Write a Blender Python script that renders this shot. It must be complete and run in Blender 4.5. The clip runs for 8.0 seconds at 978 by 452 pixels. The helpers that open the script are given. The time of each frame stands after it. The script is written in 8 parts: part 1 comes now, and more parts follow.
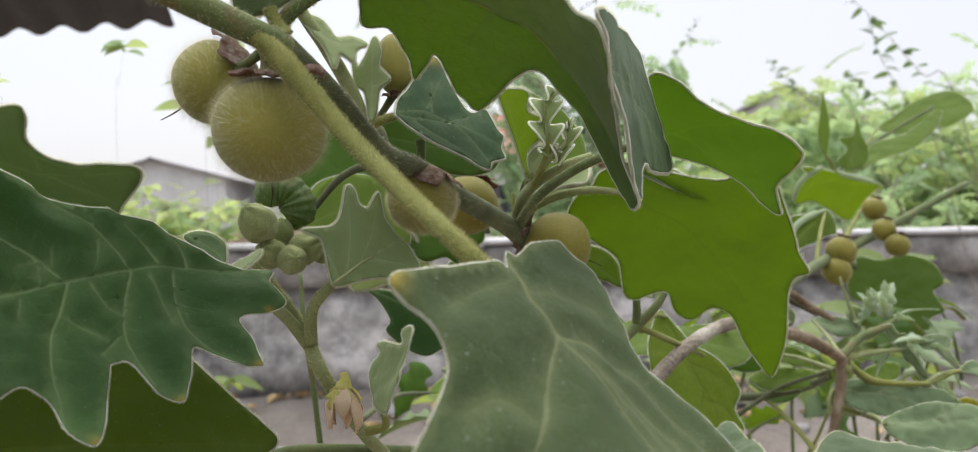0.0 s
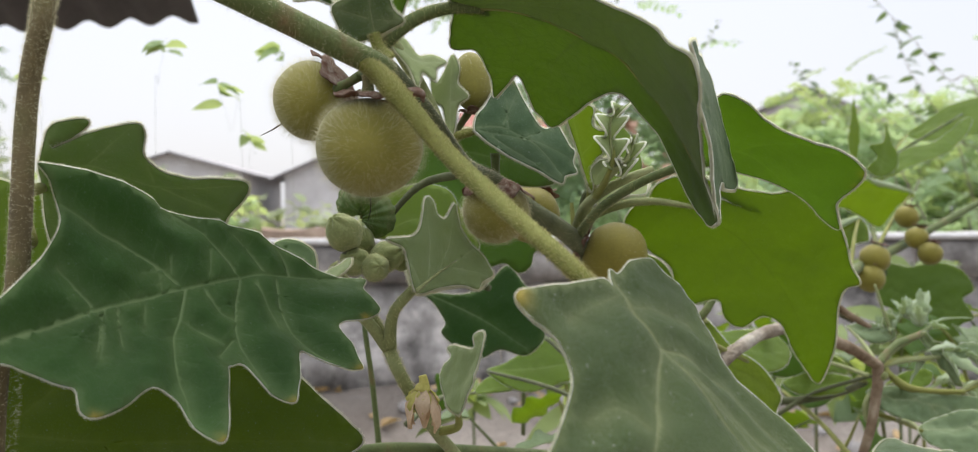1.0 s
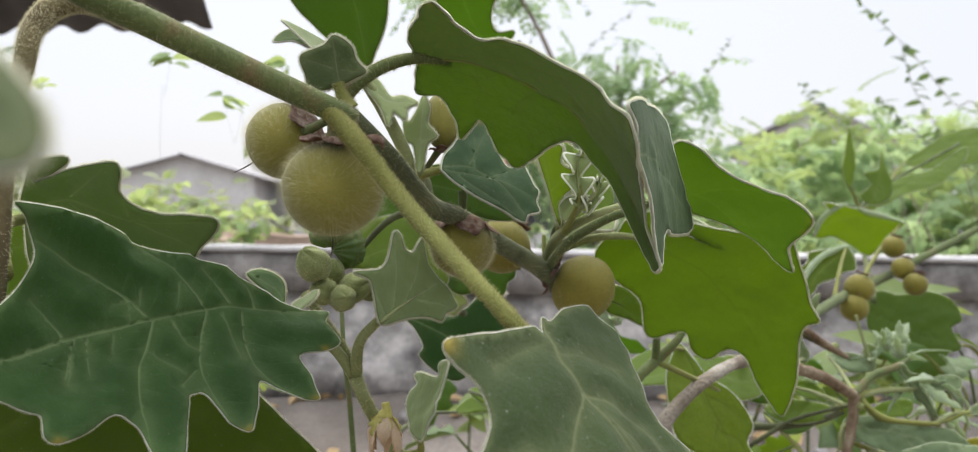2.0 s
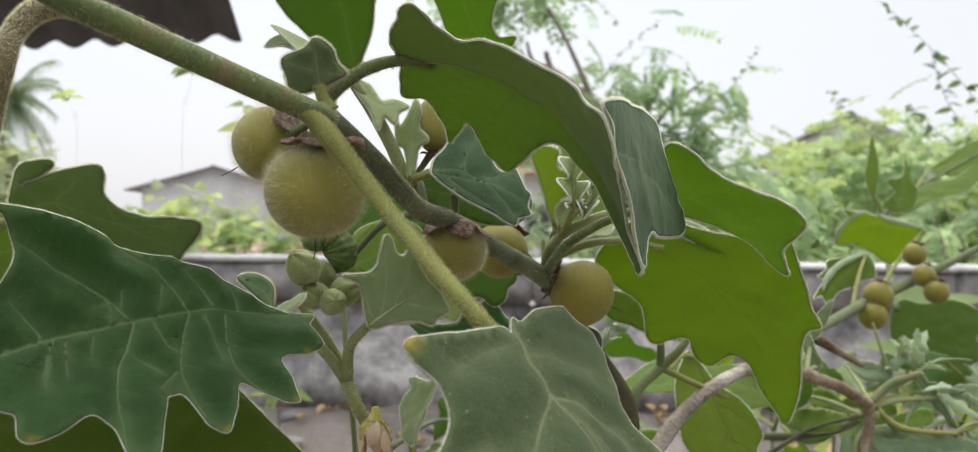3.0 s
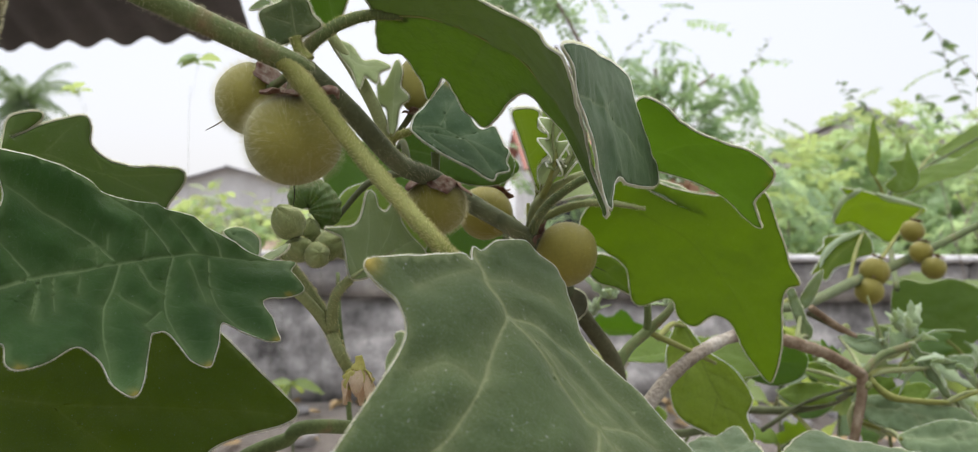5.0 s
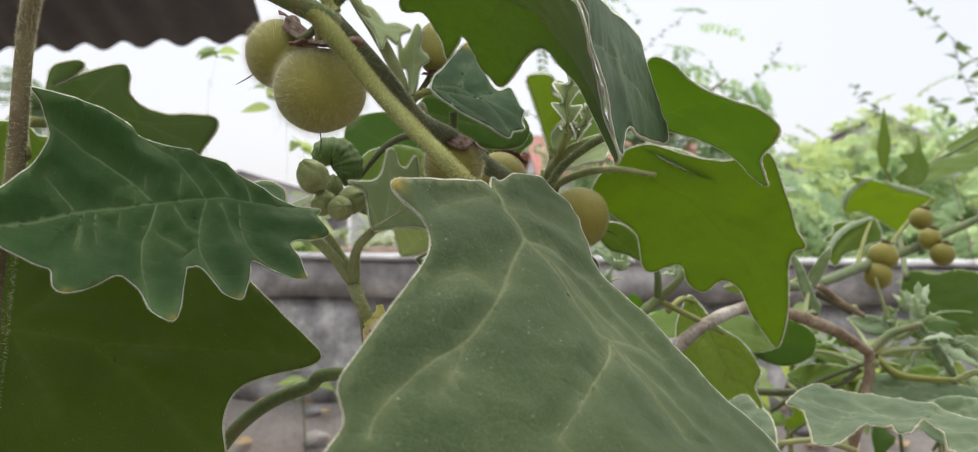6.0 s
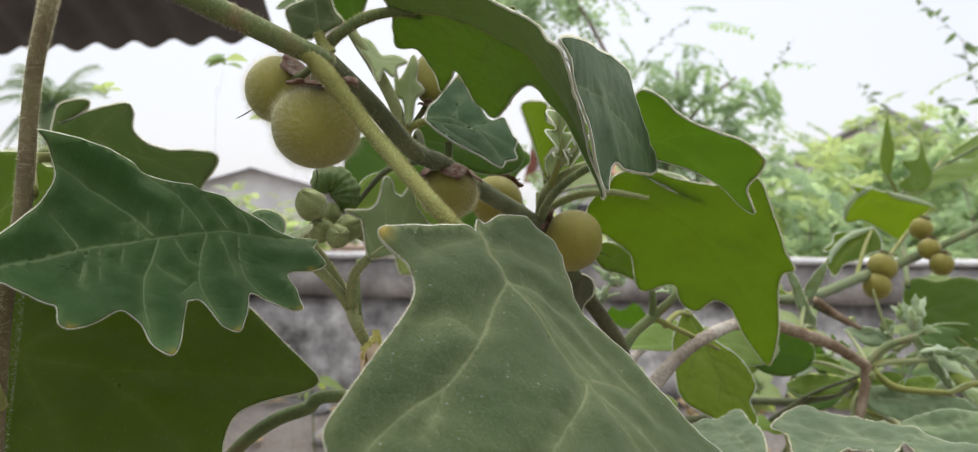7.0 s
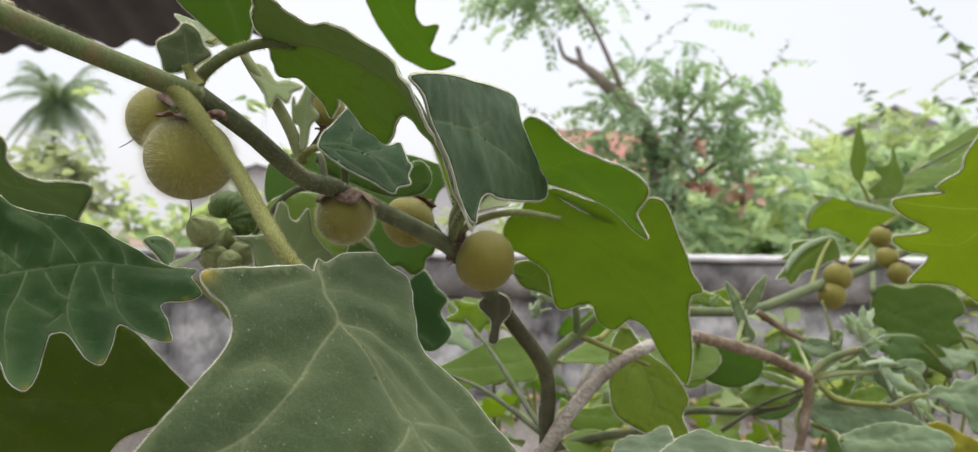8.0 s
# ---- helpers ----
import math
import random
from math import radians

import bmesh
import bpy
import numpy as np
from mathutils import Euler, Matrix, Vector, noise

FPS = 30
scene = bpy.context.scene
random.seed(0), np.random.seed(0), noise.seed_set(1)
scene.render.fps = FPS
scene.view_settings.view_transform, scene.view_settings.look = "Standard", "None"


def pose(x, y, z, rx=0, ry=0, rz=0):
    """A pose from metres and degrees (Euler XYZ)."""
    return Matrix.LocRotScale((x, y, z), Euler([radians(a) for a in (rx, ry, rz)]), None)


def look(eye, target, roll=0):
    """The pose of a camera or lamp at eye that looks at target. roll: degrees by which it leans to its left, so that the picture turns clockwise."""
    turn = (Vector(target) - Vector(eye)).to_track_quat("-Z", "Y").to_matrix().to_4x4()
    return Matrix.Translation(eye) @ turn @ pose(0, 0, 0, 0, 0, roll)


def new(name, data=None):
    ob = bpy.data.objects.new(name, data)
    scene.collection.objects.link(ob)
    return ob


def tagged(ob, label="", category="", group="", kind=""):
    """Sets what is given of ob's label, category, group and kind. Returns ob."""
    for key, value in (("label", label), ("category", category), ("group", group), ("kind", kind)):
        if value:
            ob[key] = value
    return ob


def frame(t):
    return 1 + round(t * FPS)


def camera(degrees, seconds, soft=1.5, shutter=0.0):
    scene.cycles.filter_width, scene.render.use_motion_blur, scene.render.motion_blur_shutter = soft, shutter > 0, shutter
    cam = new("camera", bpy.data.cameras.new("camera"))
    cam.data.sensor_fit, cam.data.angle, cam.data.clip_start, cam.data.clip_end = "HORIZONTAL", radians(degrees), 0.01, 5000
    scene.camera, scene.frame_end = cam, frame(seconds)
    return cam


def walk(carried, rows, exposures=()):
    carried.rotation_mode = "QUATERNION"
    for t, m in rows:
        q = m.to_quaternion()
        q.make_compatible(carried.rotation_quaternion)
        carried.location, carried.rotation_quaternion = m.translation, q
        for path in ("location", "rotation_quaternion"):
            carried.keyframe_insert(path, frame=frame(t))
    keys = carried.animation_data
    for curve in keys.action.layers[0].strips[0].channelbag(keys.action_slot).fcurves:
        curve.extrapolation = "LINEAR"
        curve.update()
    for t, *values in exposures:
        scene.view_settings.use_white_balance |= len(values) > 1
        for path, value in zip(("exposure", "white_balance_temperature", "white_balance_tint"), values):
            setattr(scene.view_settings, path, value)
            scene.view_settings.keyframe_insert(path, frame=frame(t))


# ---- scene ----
cam = camera(54.1, 8.0, 0.9)
PATH = [
    (0.0, (-0.00394, 0.00454, 1.10014), (0.00067, 0.50450, 1.09558), -1.320),
    (0.5, (-0.00364, -0.00386, 1.10516), (-0.00343, 0.49614, 1.10480), -1.458),
    (1.0, (-0.02217, -0.00939, 1.10479), (-0.02552, 0.49057, 1.09916), -0.583),
    (1.5, (-0.02628, -0.02612, 1.11280), (-0.02732, 0.47387, 1.11373), 1.545),
    (1.7, (-0.01272, -0.02515, 1.11435), (-0.01724, 0.47482, 1.11269), 1.273),
    (2.8, (-0.00092, -0.01894, 1.10910), (-0.01816, 0.48074, 1.11400), 0.778),
    (3.0, (0.00563, -0.02126, 1.11124), (-0.01832, 0.47814, 1.11606), 0.776),
    (3.5, (0.00745, -0.01217, 1.10783), (-0.01869, 0.48711, 1.11351), 0.572),
    (4.0, (0.01324, -0.02224, 1.10875), (-0.01528, 0.47690, 1.11533), 0.445),
    (4.5, (0.00944, -0.02740, 1.10063), (-0.02148, 0.47160, 1.10734), 0.264),
    (4.7, (0.01252, -0.02893, 1.09815), (-0.01871, 0.47006, 1.10400), 0.266),
    (5.8, (0.02260, -0.03219, 1.08777), (-0.00675, 0.46695, 1.08756), 0.400),
    (6.0, (0.01731, -0.04336, 1.07864), (-0.01972, 0.45522, 1.08553), 0.565),
    (6.5, (0.02105, -0.05382, 1.08382), (-0.02009, 0.44445, 1.08946), 0.745),
    (7.0, (0.02413, -0.05282, 1.08959), (-0.01823, 0.44536, 1.09469), 0.627),
    (7.5, (0.03021, -0.04800, 1.08127), (-0.01292, 0.45011, 1.08698), 0.810),
    (8.0, (0.06570, -0.05024, 1.10083), (0.01988, 0.44765, 1.10388), 0.611),
]
walk(cam, [(t, look(eye, target, roll)) for t, eye, target, roll in PATH])

# ---- depth of field of the phone's lens ----
cam.data.dof.use_dof = True
cam.data.dof.focus_distance = 0.275
cam.data.dof.aperture_fstop = 25.0

# ---- world: bright overcast sky, soft high sun ahead ----
world = bpy.data.worlds.new("overcast_sky")
scene.world = world
world.use_nodes = True
wn, wl = world.node_tree.nodes, world.node_tree.links
wn.clear()
sky = wn.new("ShaderNodeTexSky")
sky.sky_type = "NISHITA"
sky.sun_disc = False
sky.sun_elevation, sky.sun_rotation = radians(58), radians(-10)
sky.air_density, sky.dust_density, sky.ozone_density = 1.0, 4.0, 1.0
clear_sky = wn.new("ShaderNodeBackground")
clear_sky.inputs["Strength"].default_value = 0.04
cloud = wn.new("ShaderNodeBackground")
cloud.inputs["Color"].default_value = (0.918, 0.932, 1.0, 1)
# an overcast sky is about three times brighter overhead than at the horizon
direction = wn.new("ShaderNodeTexCoord")
height = wn.new("ShaderNodeSeparateXYZ")
wl.new(direction.outputs["Generated"], height.inputs[0])
rise = wn.new("ShaderNodeMapRange")
rise.inputs["From Min"].default_value, rise.inputs["From Max"].default_value = 0.25, 1.0
rise.inputs["To Min"].default_value, rise.inputs["To Max"].default_value = 0.80, 3.05
wl.new(height.outputs["Z"], rise.inputs["Value"])
wl.new(rise.outputs[0], cloud.inputs["Strength"])
both = wn.new("ShaderNodeAddShader")
world_out = wn.new("ShaderNodeOutputWorld")
wl.new(sky.outputs[0], clear_sky.inputs["Color"])
wl.new(clear_sky.outputs[0], both.inputs[0])
wl.new(cloud.outputs[0], both.inputs[1])
wl.new(both.outputs[0], world_out.inputs["Surface"])

sun_data = bpy.data.lights.new("sun", "SUN")
sun_data.energy, sun_data.angle, sun_data.color = 2.55, radians(35), (1.0, 0.94, 0.83)
sun = new("sun", sun_data)
sun.matrix_world = look((0, 0, 30), (0 - 3.0, 0 - 16.0, 0), 0)


# ---- materials ----
def material(name):
    m = bpy.data.materials.new(name)
    m.use_nodes = True
    m.node_tree.nodes.clear()
    return m, m.node_tree.nodes, m.node_tree.links


def noise_node(n, l, scale, detail=4.0, rough=0.55, coords=None):
    t = n.new("ShaderNodeTexNoise")
    t.inputs["Scale"].default_value = scale
    t.inputs["Detail"].default_value = detail
    t.inputs["Roughness"].default_value = rough
    if coords:
        l.new(coords, t.inputs["Vector"])
    return t


def ramp(n, l, src, stops):
    r = n.new("ShaderNodeValToRGB")
    while len(r.color_ramp.elements) < len(stops):
        r.color_ramp.elements.new(0.5)
    for e, (at_, c) in zip(r.color_ramp.elements, stops):
        e.position, e.color = at_, (*c, 1)
    l.new(src, r.inputs["Fac"])
    return r


def mix_colour(n, l, fac, a, b, blend="MIX"):
    m = n.new("ShaderNodeMix")
    m.data_type, m.blend_type = "RGBA", blend
    for sock, v in ((m.inputs[0], fac), (m.inputs[6], a), (m.inputs[7], b)):
        if isinstance(v, (int, float)):
            sock.default_value = v
        elif isinstance(v, tuple):
            sock.default_value = (*v, 1)
        else:
            l.new(v, sock)
    return m.outputs[2]


def bump_node(n, l, height, strength, distance, normal=None):
    b = n.new("ShaderNodeBump")
    b.inputs["Strength"].default_value = strength
    b.inputs["Distance"].default_value = distance
    l.new(height, b.inputs["Height"])
    if normal:
        l.new(normal, b.inputs["Normal"])
    return b.outputs[0]


def math_node(n, l, op, a, b):
    m = n.new("ShaderNodeMath")
    m.operation = op
    for sock, v in zip(m.inputs, (a, b)):
        if isinstance(v, (int, float)):
            sock.default_value = v
        else:
            l.new(v, sock)
    return m.outputs[0]


def leaf_material(name, dark, light, vein, through_colour, through_amount, sheen=0.35, net=260.0, vein_through=1.2, half_shade=0.0, net_through=0.12, relief=1.0, grit_amount=0.25):
    """A velvety leaf: two greens, a net of fine veins, paler main veins, and light that comes through."""
    m, n, l = material(name)
    co = n.new("ShaderNodeTexCoord").outputs["Object"]
    info = n.new("ShaderNodeObjectInfo")
    big = noise_node(n, l, 38.0, 3, 0.5, co)
    fine = noise_node(n, l, 900.0, 4, 0.6, co)
    speck = noise_node(n, l, 2600.0, 2, 0.5, co)
    vor = n.new("ShaderNodeTexVoronoi")
    vor.feature = "DISTANCE_TO_EDGE"
    vor.inputs["Scale"].default_value = net
    warp = mix_colour(n, l, 0.004, co, noise_node(n, l, 220.0, 3, 0.5, co).outputs["Color"], "ADD")
    l.new(warp, vor.inputs["Vector"])
    edge = ramp(n, l, vor.outputs["Distance"], [(0.0, (1, 1, 1)), (0.09, (0, 0, 0))])
    veins = n.new("ShaderNodeAttribute")
    veins.attribute_name = "vein"
    base = ramp(n, l, big.outputs[0], [(0.3, dark), (0.7, light)])
    vary = math_node(n, l, "MULTIPLY", info.outputs["Random"], 0.22)
    c = mix_colour(n, l, vary, base.outputs[0], light)
    c = mix_colour(n, l, math_node(n, l, "MULTIPLY", fine.outputs[0], 0.42), c, dark)
    c = mix_colour(n, l, math_node(n, l, "MULTIPLY", edge.outputs[0], 0.05), c, vein)
    dust = ramp(n, l, speck.outputs[0], [(0.58, (0, 0, 0)), (0.72, (1, 1, 1))])
    c = mix_colour(n, l, math_node(n, l, "MULTIPLY", dust.outputs[0], 0.4 * grit_amount), c, (0.45, 0.50, 0.38))
    # dust grains, one in some cells
    grit = n.new("ShaderNodeTexVoronoi")
    grit.inputs["Scale"].default_value = 620.0
    l.new(co, grit.inputs["Vector"])
    chance = n.new("ShaderNodeSeparateColor")
    l.new(grit.outputs["Color"], chance.inputs[0])
    small = math_node(n, l, "LESS_THAN", grit.outputs["Distance"], math_node(n, l, "MULTIPLY", chance.outputs[0], 0.17))
    some = math_node(n, l, "MULTIPLY", small, math_node(n, l, "GREATER_THAN", chance.outputs[1], 0.40))
    c = mix_colour(n, l, math_node(n, l, "MULTIPLY", some, grit_amount), c, (0.42, 0.44, 0.34))
    halo = n.new("ShaderNodeAttribute")
    halo.attribute_name = "halo"
    felt = noise_node(n, l, 160.0, 3, 0.6, co)
    c = mix_colour(n, l, math_node(n, l, "MULTIPLY", math_node(n, l, "MULTIPLY", halo.outputs["Fac"], felt.outputs[0]), 0.6), c, vein)
    c = mix_colour(n, l, math_node(n, l, "MULTIPLY", veins.outputs["Fac"], 0.80), c, vein)
    rim = n.new("ShaderNodeAttribute")
    rim.attribute_name = "rim"
    c = mix_colour(n, l, math_node(n, l, "MULTIPLY", rim.outputs["Fac"], 0.30), c, vein)
    spot = n.new("ShaderNodeAttribute")
    spot.attribute_name = "spot"
    c = mix_colour(n, l, math_node(n, l, "MULTIPLY", spot.outputs["Fac"], 0.85), c, (0.36, 0.27, 0.05))
    h = math_node(n, l, "MULTIPLY", edge.outputs[0], -0.35)
    h = math_node(n, l, "ADD", h, fine.outputs[0])
    nb = bump_node(n, l, h, 0.45 * relief, 0.0004)
    grain = noise_node(n, l, 4200.0, 3, 0.7, co)
    nb = bump_node(n, l, grain.outputs[0], 0.8 * relief, 0.00022, nb)
    p = n.new("ShaderNodeBsdfPrincipled")
    l.new(c, p.inputs["Base Color"])
    l.new(nb, p.inputs["Normal"])
    p.inputs["Roughness"].default_value = 0.62
    p.inputs["Specular IOR Level"].default_value = 0.11
    p.inputs["Sheen Weight"].default_value = sheen
    p.inputs["Sheen Roughness"].default_value = 0.45
    p.inputs["Sheen Tint"].default_value = (0.88, 0.95, 0.66, 1)
    tr = n.new("ShaderNodeBsdfTranslucent")
    tc = mix_colour(n, l, math_node(n, l, "MULTIPLY", edge.outputs[0], net_through), through_colour, tuple(v * 0.45 for v in through_colour))
    tc = mix_colour(n, l, math_node(n, l, "MULTIPLY", veins.outputs["Fac"], 0.45), tc, tuple(min(1.0, v * vein_through) for v in through_colour))
    tc = mix_colour(n, l, math_node(n, l, "MULTIPLY", big.outputs[0], 0.45), tc, tuple(v * 0.6 for v in through_colour))
    l.new(tc, tr.inputs["Color"])
    mx = n.new("ShaderNodeMixShader")
    mx.inputs[0].default_value = through_amount
    if half_shade:
        # greys and dims the half beyond the midrib: the fold's shade as colour
        half = n.new("ShaderNodeAttribute")
        half.attribute_name = "half"
        l.new(mix_colour(n, l, math_node(n, l, "MULTIPLY", half.outputs["Fac"], 0.7), c, (0.125, 0.170, 0.062)), p.inputs["Base Color"])
        l.new(math_node(n, l, "MULTIPLY_ADD", half.outputs["Fac"], -half_shade), mx.inputs[0])
        mx.inputs[0].links[0].from_node.inputs[2].default_value = through_amount
    l.new(p.outputs[0], mx.inputs[1])
    l.new(tr.outputs[0], mx.inputs[2])
    o = n.new("ShaderNodeOutputMaterial")
    l.new(mx.outputs[0], o.inputs["Surface"])
    return m


def surface(name, stops, scale=40.0, fine=600.0, rough=0.8, bump=0.4, depth=0.002, spec=0.3, sheen=0.0, metal=0.0, glow_through=None, vary=0.0, each=0.0):
    """A rough surface: colours by a coarse noise, grain and relief by a fine one."""
    m, n, l = material(name)
    co = n.new("ShaderNodeTexCoord").outputs["Object"]
    a = noise_node(n, l, scale, 5, 0.6, co)
    b = noise_node(n, l, fine, 4, 0.6, co)
    c = ramp(n, l, a.outputs[0], stops).outputs[0]
    c = mix_colour(n, l, 0.35, c, b.outputs[0], "OVERLAY")
    hsv = n.new("ShaderNodeHueSaturation")
    hsv.inputs["Saturation"].default_value = 0.95
    l.new(c, hsv.inputs["Color"])
    c = hsv.outputs[0]
    if vary:
        info = n.new("ShaderNodeObjectInfo")
        v = math_node(n, l, "ADD", math_node(n, l, "MULTIPLY", info.outputs["Random"], vary), 1.0 - vary / 2)
        l.new(v, hsv.inputs["Value"])
    if each:
        geo = n.new("ShaderNodeNewGeometry")
        v = math_node(n, l, "ADD", math_node(n, l, "MULTIPLY", geo.outputs["Random Per Island"], each), 1.0 - each / 2)
        l.new(v, hsv.inputs["Value"])
    h = math_node(n, l, "ADD", a.outputs[0], b.outputs[0])
    p = n.new("ShaderNodeBsdfPrincipled")
    l.new(c, p.inputs["Base Color"])
    l.new(bump_node(n, l, h, bump, depth), p.inputs["Normal"])
    p.inputs["Roughness"].default_value = rough
    p.inputs["Specular IOR Level"].default_value = spec
    p.inputs["Sheen Weight"].default_value = sheen
    p.inputs["Metallic"].default_value = metal
    o = n.new("ShaderNodeOutputMaterial")
    last = p.outputs[0]
    if glow_through:
        tr = n.new("ShaderNodeBsdfTranslucent")
        tr.inputs["Color"].default_value = (*glow_through[0], 1)
        mx = n.new("ShaderNodeMixShader")
        mx.inputs[0].default_value = glow_through[1]
        l.new(last, mx.inputs[1])
        l.new(tr.outputs[0], mx.inputs[2])
        last = mx.outputs[0]
    l.new(last, o.inputs["Surface"])
    return m


LEAF = leaf_material("velvet_leaf", (0.036, 0.075, 0.018), (0.068, 0.125, 0.030), (0.20, 0.25, 0.10), (0.26, 0.40, 0.018), 0.48, 0.18)
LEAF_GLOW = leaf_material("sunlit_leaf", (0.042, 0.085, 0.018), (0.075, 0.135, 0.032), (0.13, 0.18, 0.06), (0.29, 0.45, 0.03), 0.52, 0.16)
LEAF_FOLD = leaf_material("folded_leaf", (0.042, 0.085, 0.018), (0.075, 0.135, 0.032), (0.10, 0.14, 0.05), (0.255, 0.36, 0.05), 0.52, 0.14, 260.0, 0.5, 0.16, 0.3)
LEAF_OLIVE = leaf_material("backlit_leaf", (0.042, 0.080, 0.016), (0.075, 0.125, 0.026), (0.22, 0.27, 0.10), (0.35, 0.465, 0.035), 0.52, 0.14)
LEAF_GREY = leaf_material("velvet_leaf_grey", (0.027, 0.049, 0.015), (0.060, 0.088, 0.030), (0.24, 0.26, 0.13), (0.26, 0.37, 0.02), 0.28, 0.12, grit_amount=0.45)
LEAF_UNDER = leaf_material("felted_leaf_underside", (0.080, 0.128, 0.050), (0.122, 0.176, 0.072), (0.22, 0.27, 0.12), (0.26, 0.38, 0.04), 0.36, 0.18)
LEAF_PALE = leaf_material("pale_velvet_leaf", (0.10, 0.155, 0.078), (0.165, 0.225, 0.12), (0.28, 0.31, 0.18), (0.40, 0.48, 0.08), 0.34, 0.35)
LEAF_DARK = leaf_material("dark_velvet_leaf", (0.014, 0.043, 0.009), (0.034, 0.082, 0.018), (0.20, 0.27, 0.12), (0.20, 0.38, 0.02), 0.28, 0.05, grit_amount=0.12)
LEAF_SLATE = leaf_material("slate_green_leaf", (0.015, 0.043, 0.014), (0.036, 0.077, 0.028), (0.12, 0.16, 0.075), (0.20, 0.30, 0.04), 0.22, 0.12, relief=0.35)
# Darker, greyer version of the pale leaf, for the lowest leaves.
LEAF_LOW = leaf_material("grey_low_leaf", (0.058, 0.092, 0.046), (0.095, 0.137, 0.072), (0.22, 0.25, 0.14), (0.36, 0.46, 0.06), 0.26, 0.25)
LEAF_YOUNG = leaf_material("young_leaf", (0.13, 0.18, 0.075), (0.21, 0.27, 0.125), (0.36, 0.41, 0.24), (0.42, 0.52, 0.14), 0.42, 0.5, 420.0)
SPROUT_LEAF = leaf_material("pale_young_leaf", (0.18, 0.24, 0.085), (0.28, 0.34, 0.15), (0.44, 0.48, 0.30), (0.55, 0.62, 0.30), 0.45, 0.5, 420.0)
LEAF_BROAD = leaf_material("broad_backlit_leaf", (0.042, 0.080, 0.016), (0.075, 0.125, 0.026), (0.085, 0.12, 0.03), (0.36, 0.48, 0.037), 0.54, 0.12, 260.0, 0.55)
LEAF_LIME = leaf_material("lime_leaf", (0.06, 0.11, 0.02), (0.10, 0.16, 0.03), (0.30, 0.34, 0.10), (0.47, 0.575, 0.03), 0.56, 0.10)
# Darkened for the leaf beneath another; its shade is put into the colour.
LEAF_SHADED = leaf_material("shaded_olive_leaf", (0.030, 0.052, 0.005), (0.055, 0.085, 0.008), (0.13, 0.15, 0.04), (0.36, 0.48, 0.012), 0.40, 0.04)
LEAF_TORN = leaf_material("green_backlit_leaf", (0.038, 0.080, 0.018), (0.068, 0.120, 0.028), (0.10, 0.15, 0.05), (0.32, 0.47, 0.05), 0.52, 0.12)
LEAF_NET = leaf_material("netted_backlit_leaf", (0.095, 0.14, 0.018), (0.155, 0.205, 0.030), (0.09, 0.12, 0.03), (0.47, 0.59, 0.048), 0.60, 0.10, 260.0, 0.35, 0.0, 0.25)
LEAF_YELLOW = leaf_material("yellowing_leaf", (0.20, 0.20, 0.02), (0.34, 0.32, 0.03), (0.36, 0.34, 0.10), (0.55, 0.52, 0.03), 0.5, 0.08)
LEAF_DRY = leaf_material("withered_leaf", (0.045, 0.050, 0.028), (0.085, 0.085, 0.050), (0.14, 0.13, 0.08), (0.16, 0.15, 0.05), 0.18, 0.08)
LEAF_FAR = leaf_material("leaf_behind", (0.078, 0.132, 0.024), (0.14, 0.22, 0.040), (0.26, 0.32, 0.13), (0.44, 0.56, 0.035), 0.57, 0.08)
STEM = surface("green_stem", [(0.3, (0.055, 0.078, 0.022)), (0.55, (0.090, 0.116, 0.036)), (0.75, (0.15, 0.09, 0.045))], 60, 900, 0.7, 0.5, 0.0006, sheen=0.08, spec=0.12)
STEM_DARK = surface("old_stem", [(0.3, (0.055, 0.065, 0.030)), (0.6, (0.102, 0.115, 0.055)), (0.78, (0.12, 0.11, 0.06))], 60, 900, 0.8, 0.5, 0.0006, spec=0.1, sheen=0.05)
PETIOLE = surface("petiole", [(0.3, (0.15, 0.162, 0.036)), (0.7, (0.22, 0.225, 0.058))], 90, 1100, 0.7, 0.5, 0.0005, sheen=0.08, spec=0.12, glow_through=((0.4, 0.45, 0.1), 0.15))
BROWN_STEM = surface("brown_hairy_stem", [(0.3, (0.078, 0.062, 0.030)), (0.55, (0.130, 0.105, 0.050)), (0.75, (0.115, 0.115, 0.045))], 70, 900, 0.8, 0.6, 0.0006, spec=0.12, sheen=0.08)
WOOD = surface("bark", [(0.30, (0.055, 0.036, 0.020)), (0.43, (0.13, 0.088, 0.052)), (0.58, (0.21, 0.158, 0.102)), (0.74, (0.38, 0.325, 0.24))], 46, 420, 0.85, 0.9, 0.0015, spec=0.12)
STEM_BROWN = surface("woody_lower_stem", [(0.3, (0.032, 0.032, 0.016)), (0.55, (0.066, 0.065, 0.032)), (0.75, (0.11, 0.10, 0.055))], 60, 700, 0.85, 0.8, 0.001, spec=0.1)
WOOD_PALE = surface("pale_bark", [(0.30, (0.10, 0.072, 0.045)), (0.41, (0.18, 0.145, 0.105)), (0.55, (0.29, 0.255, 0.20)), (0.72, (0.47, 0.435, 0.37))], 24, 420, 0.85, 1.0, 0.003, spec=0.12)
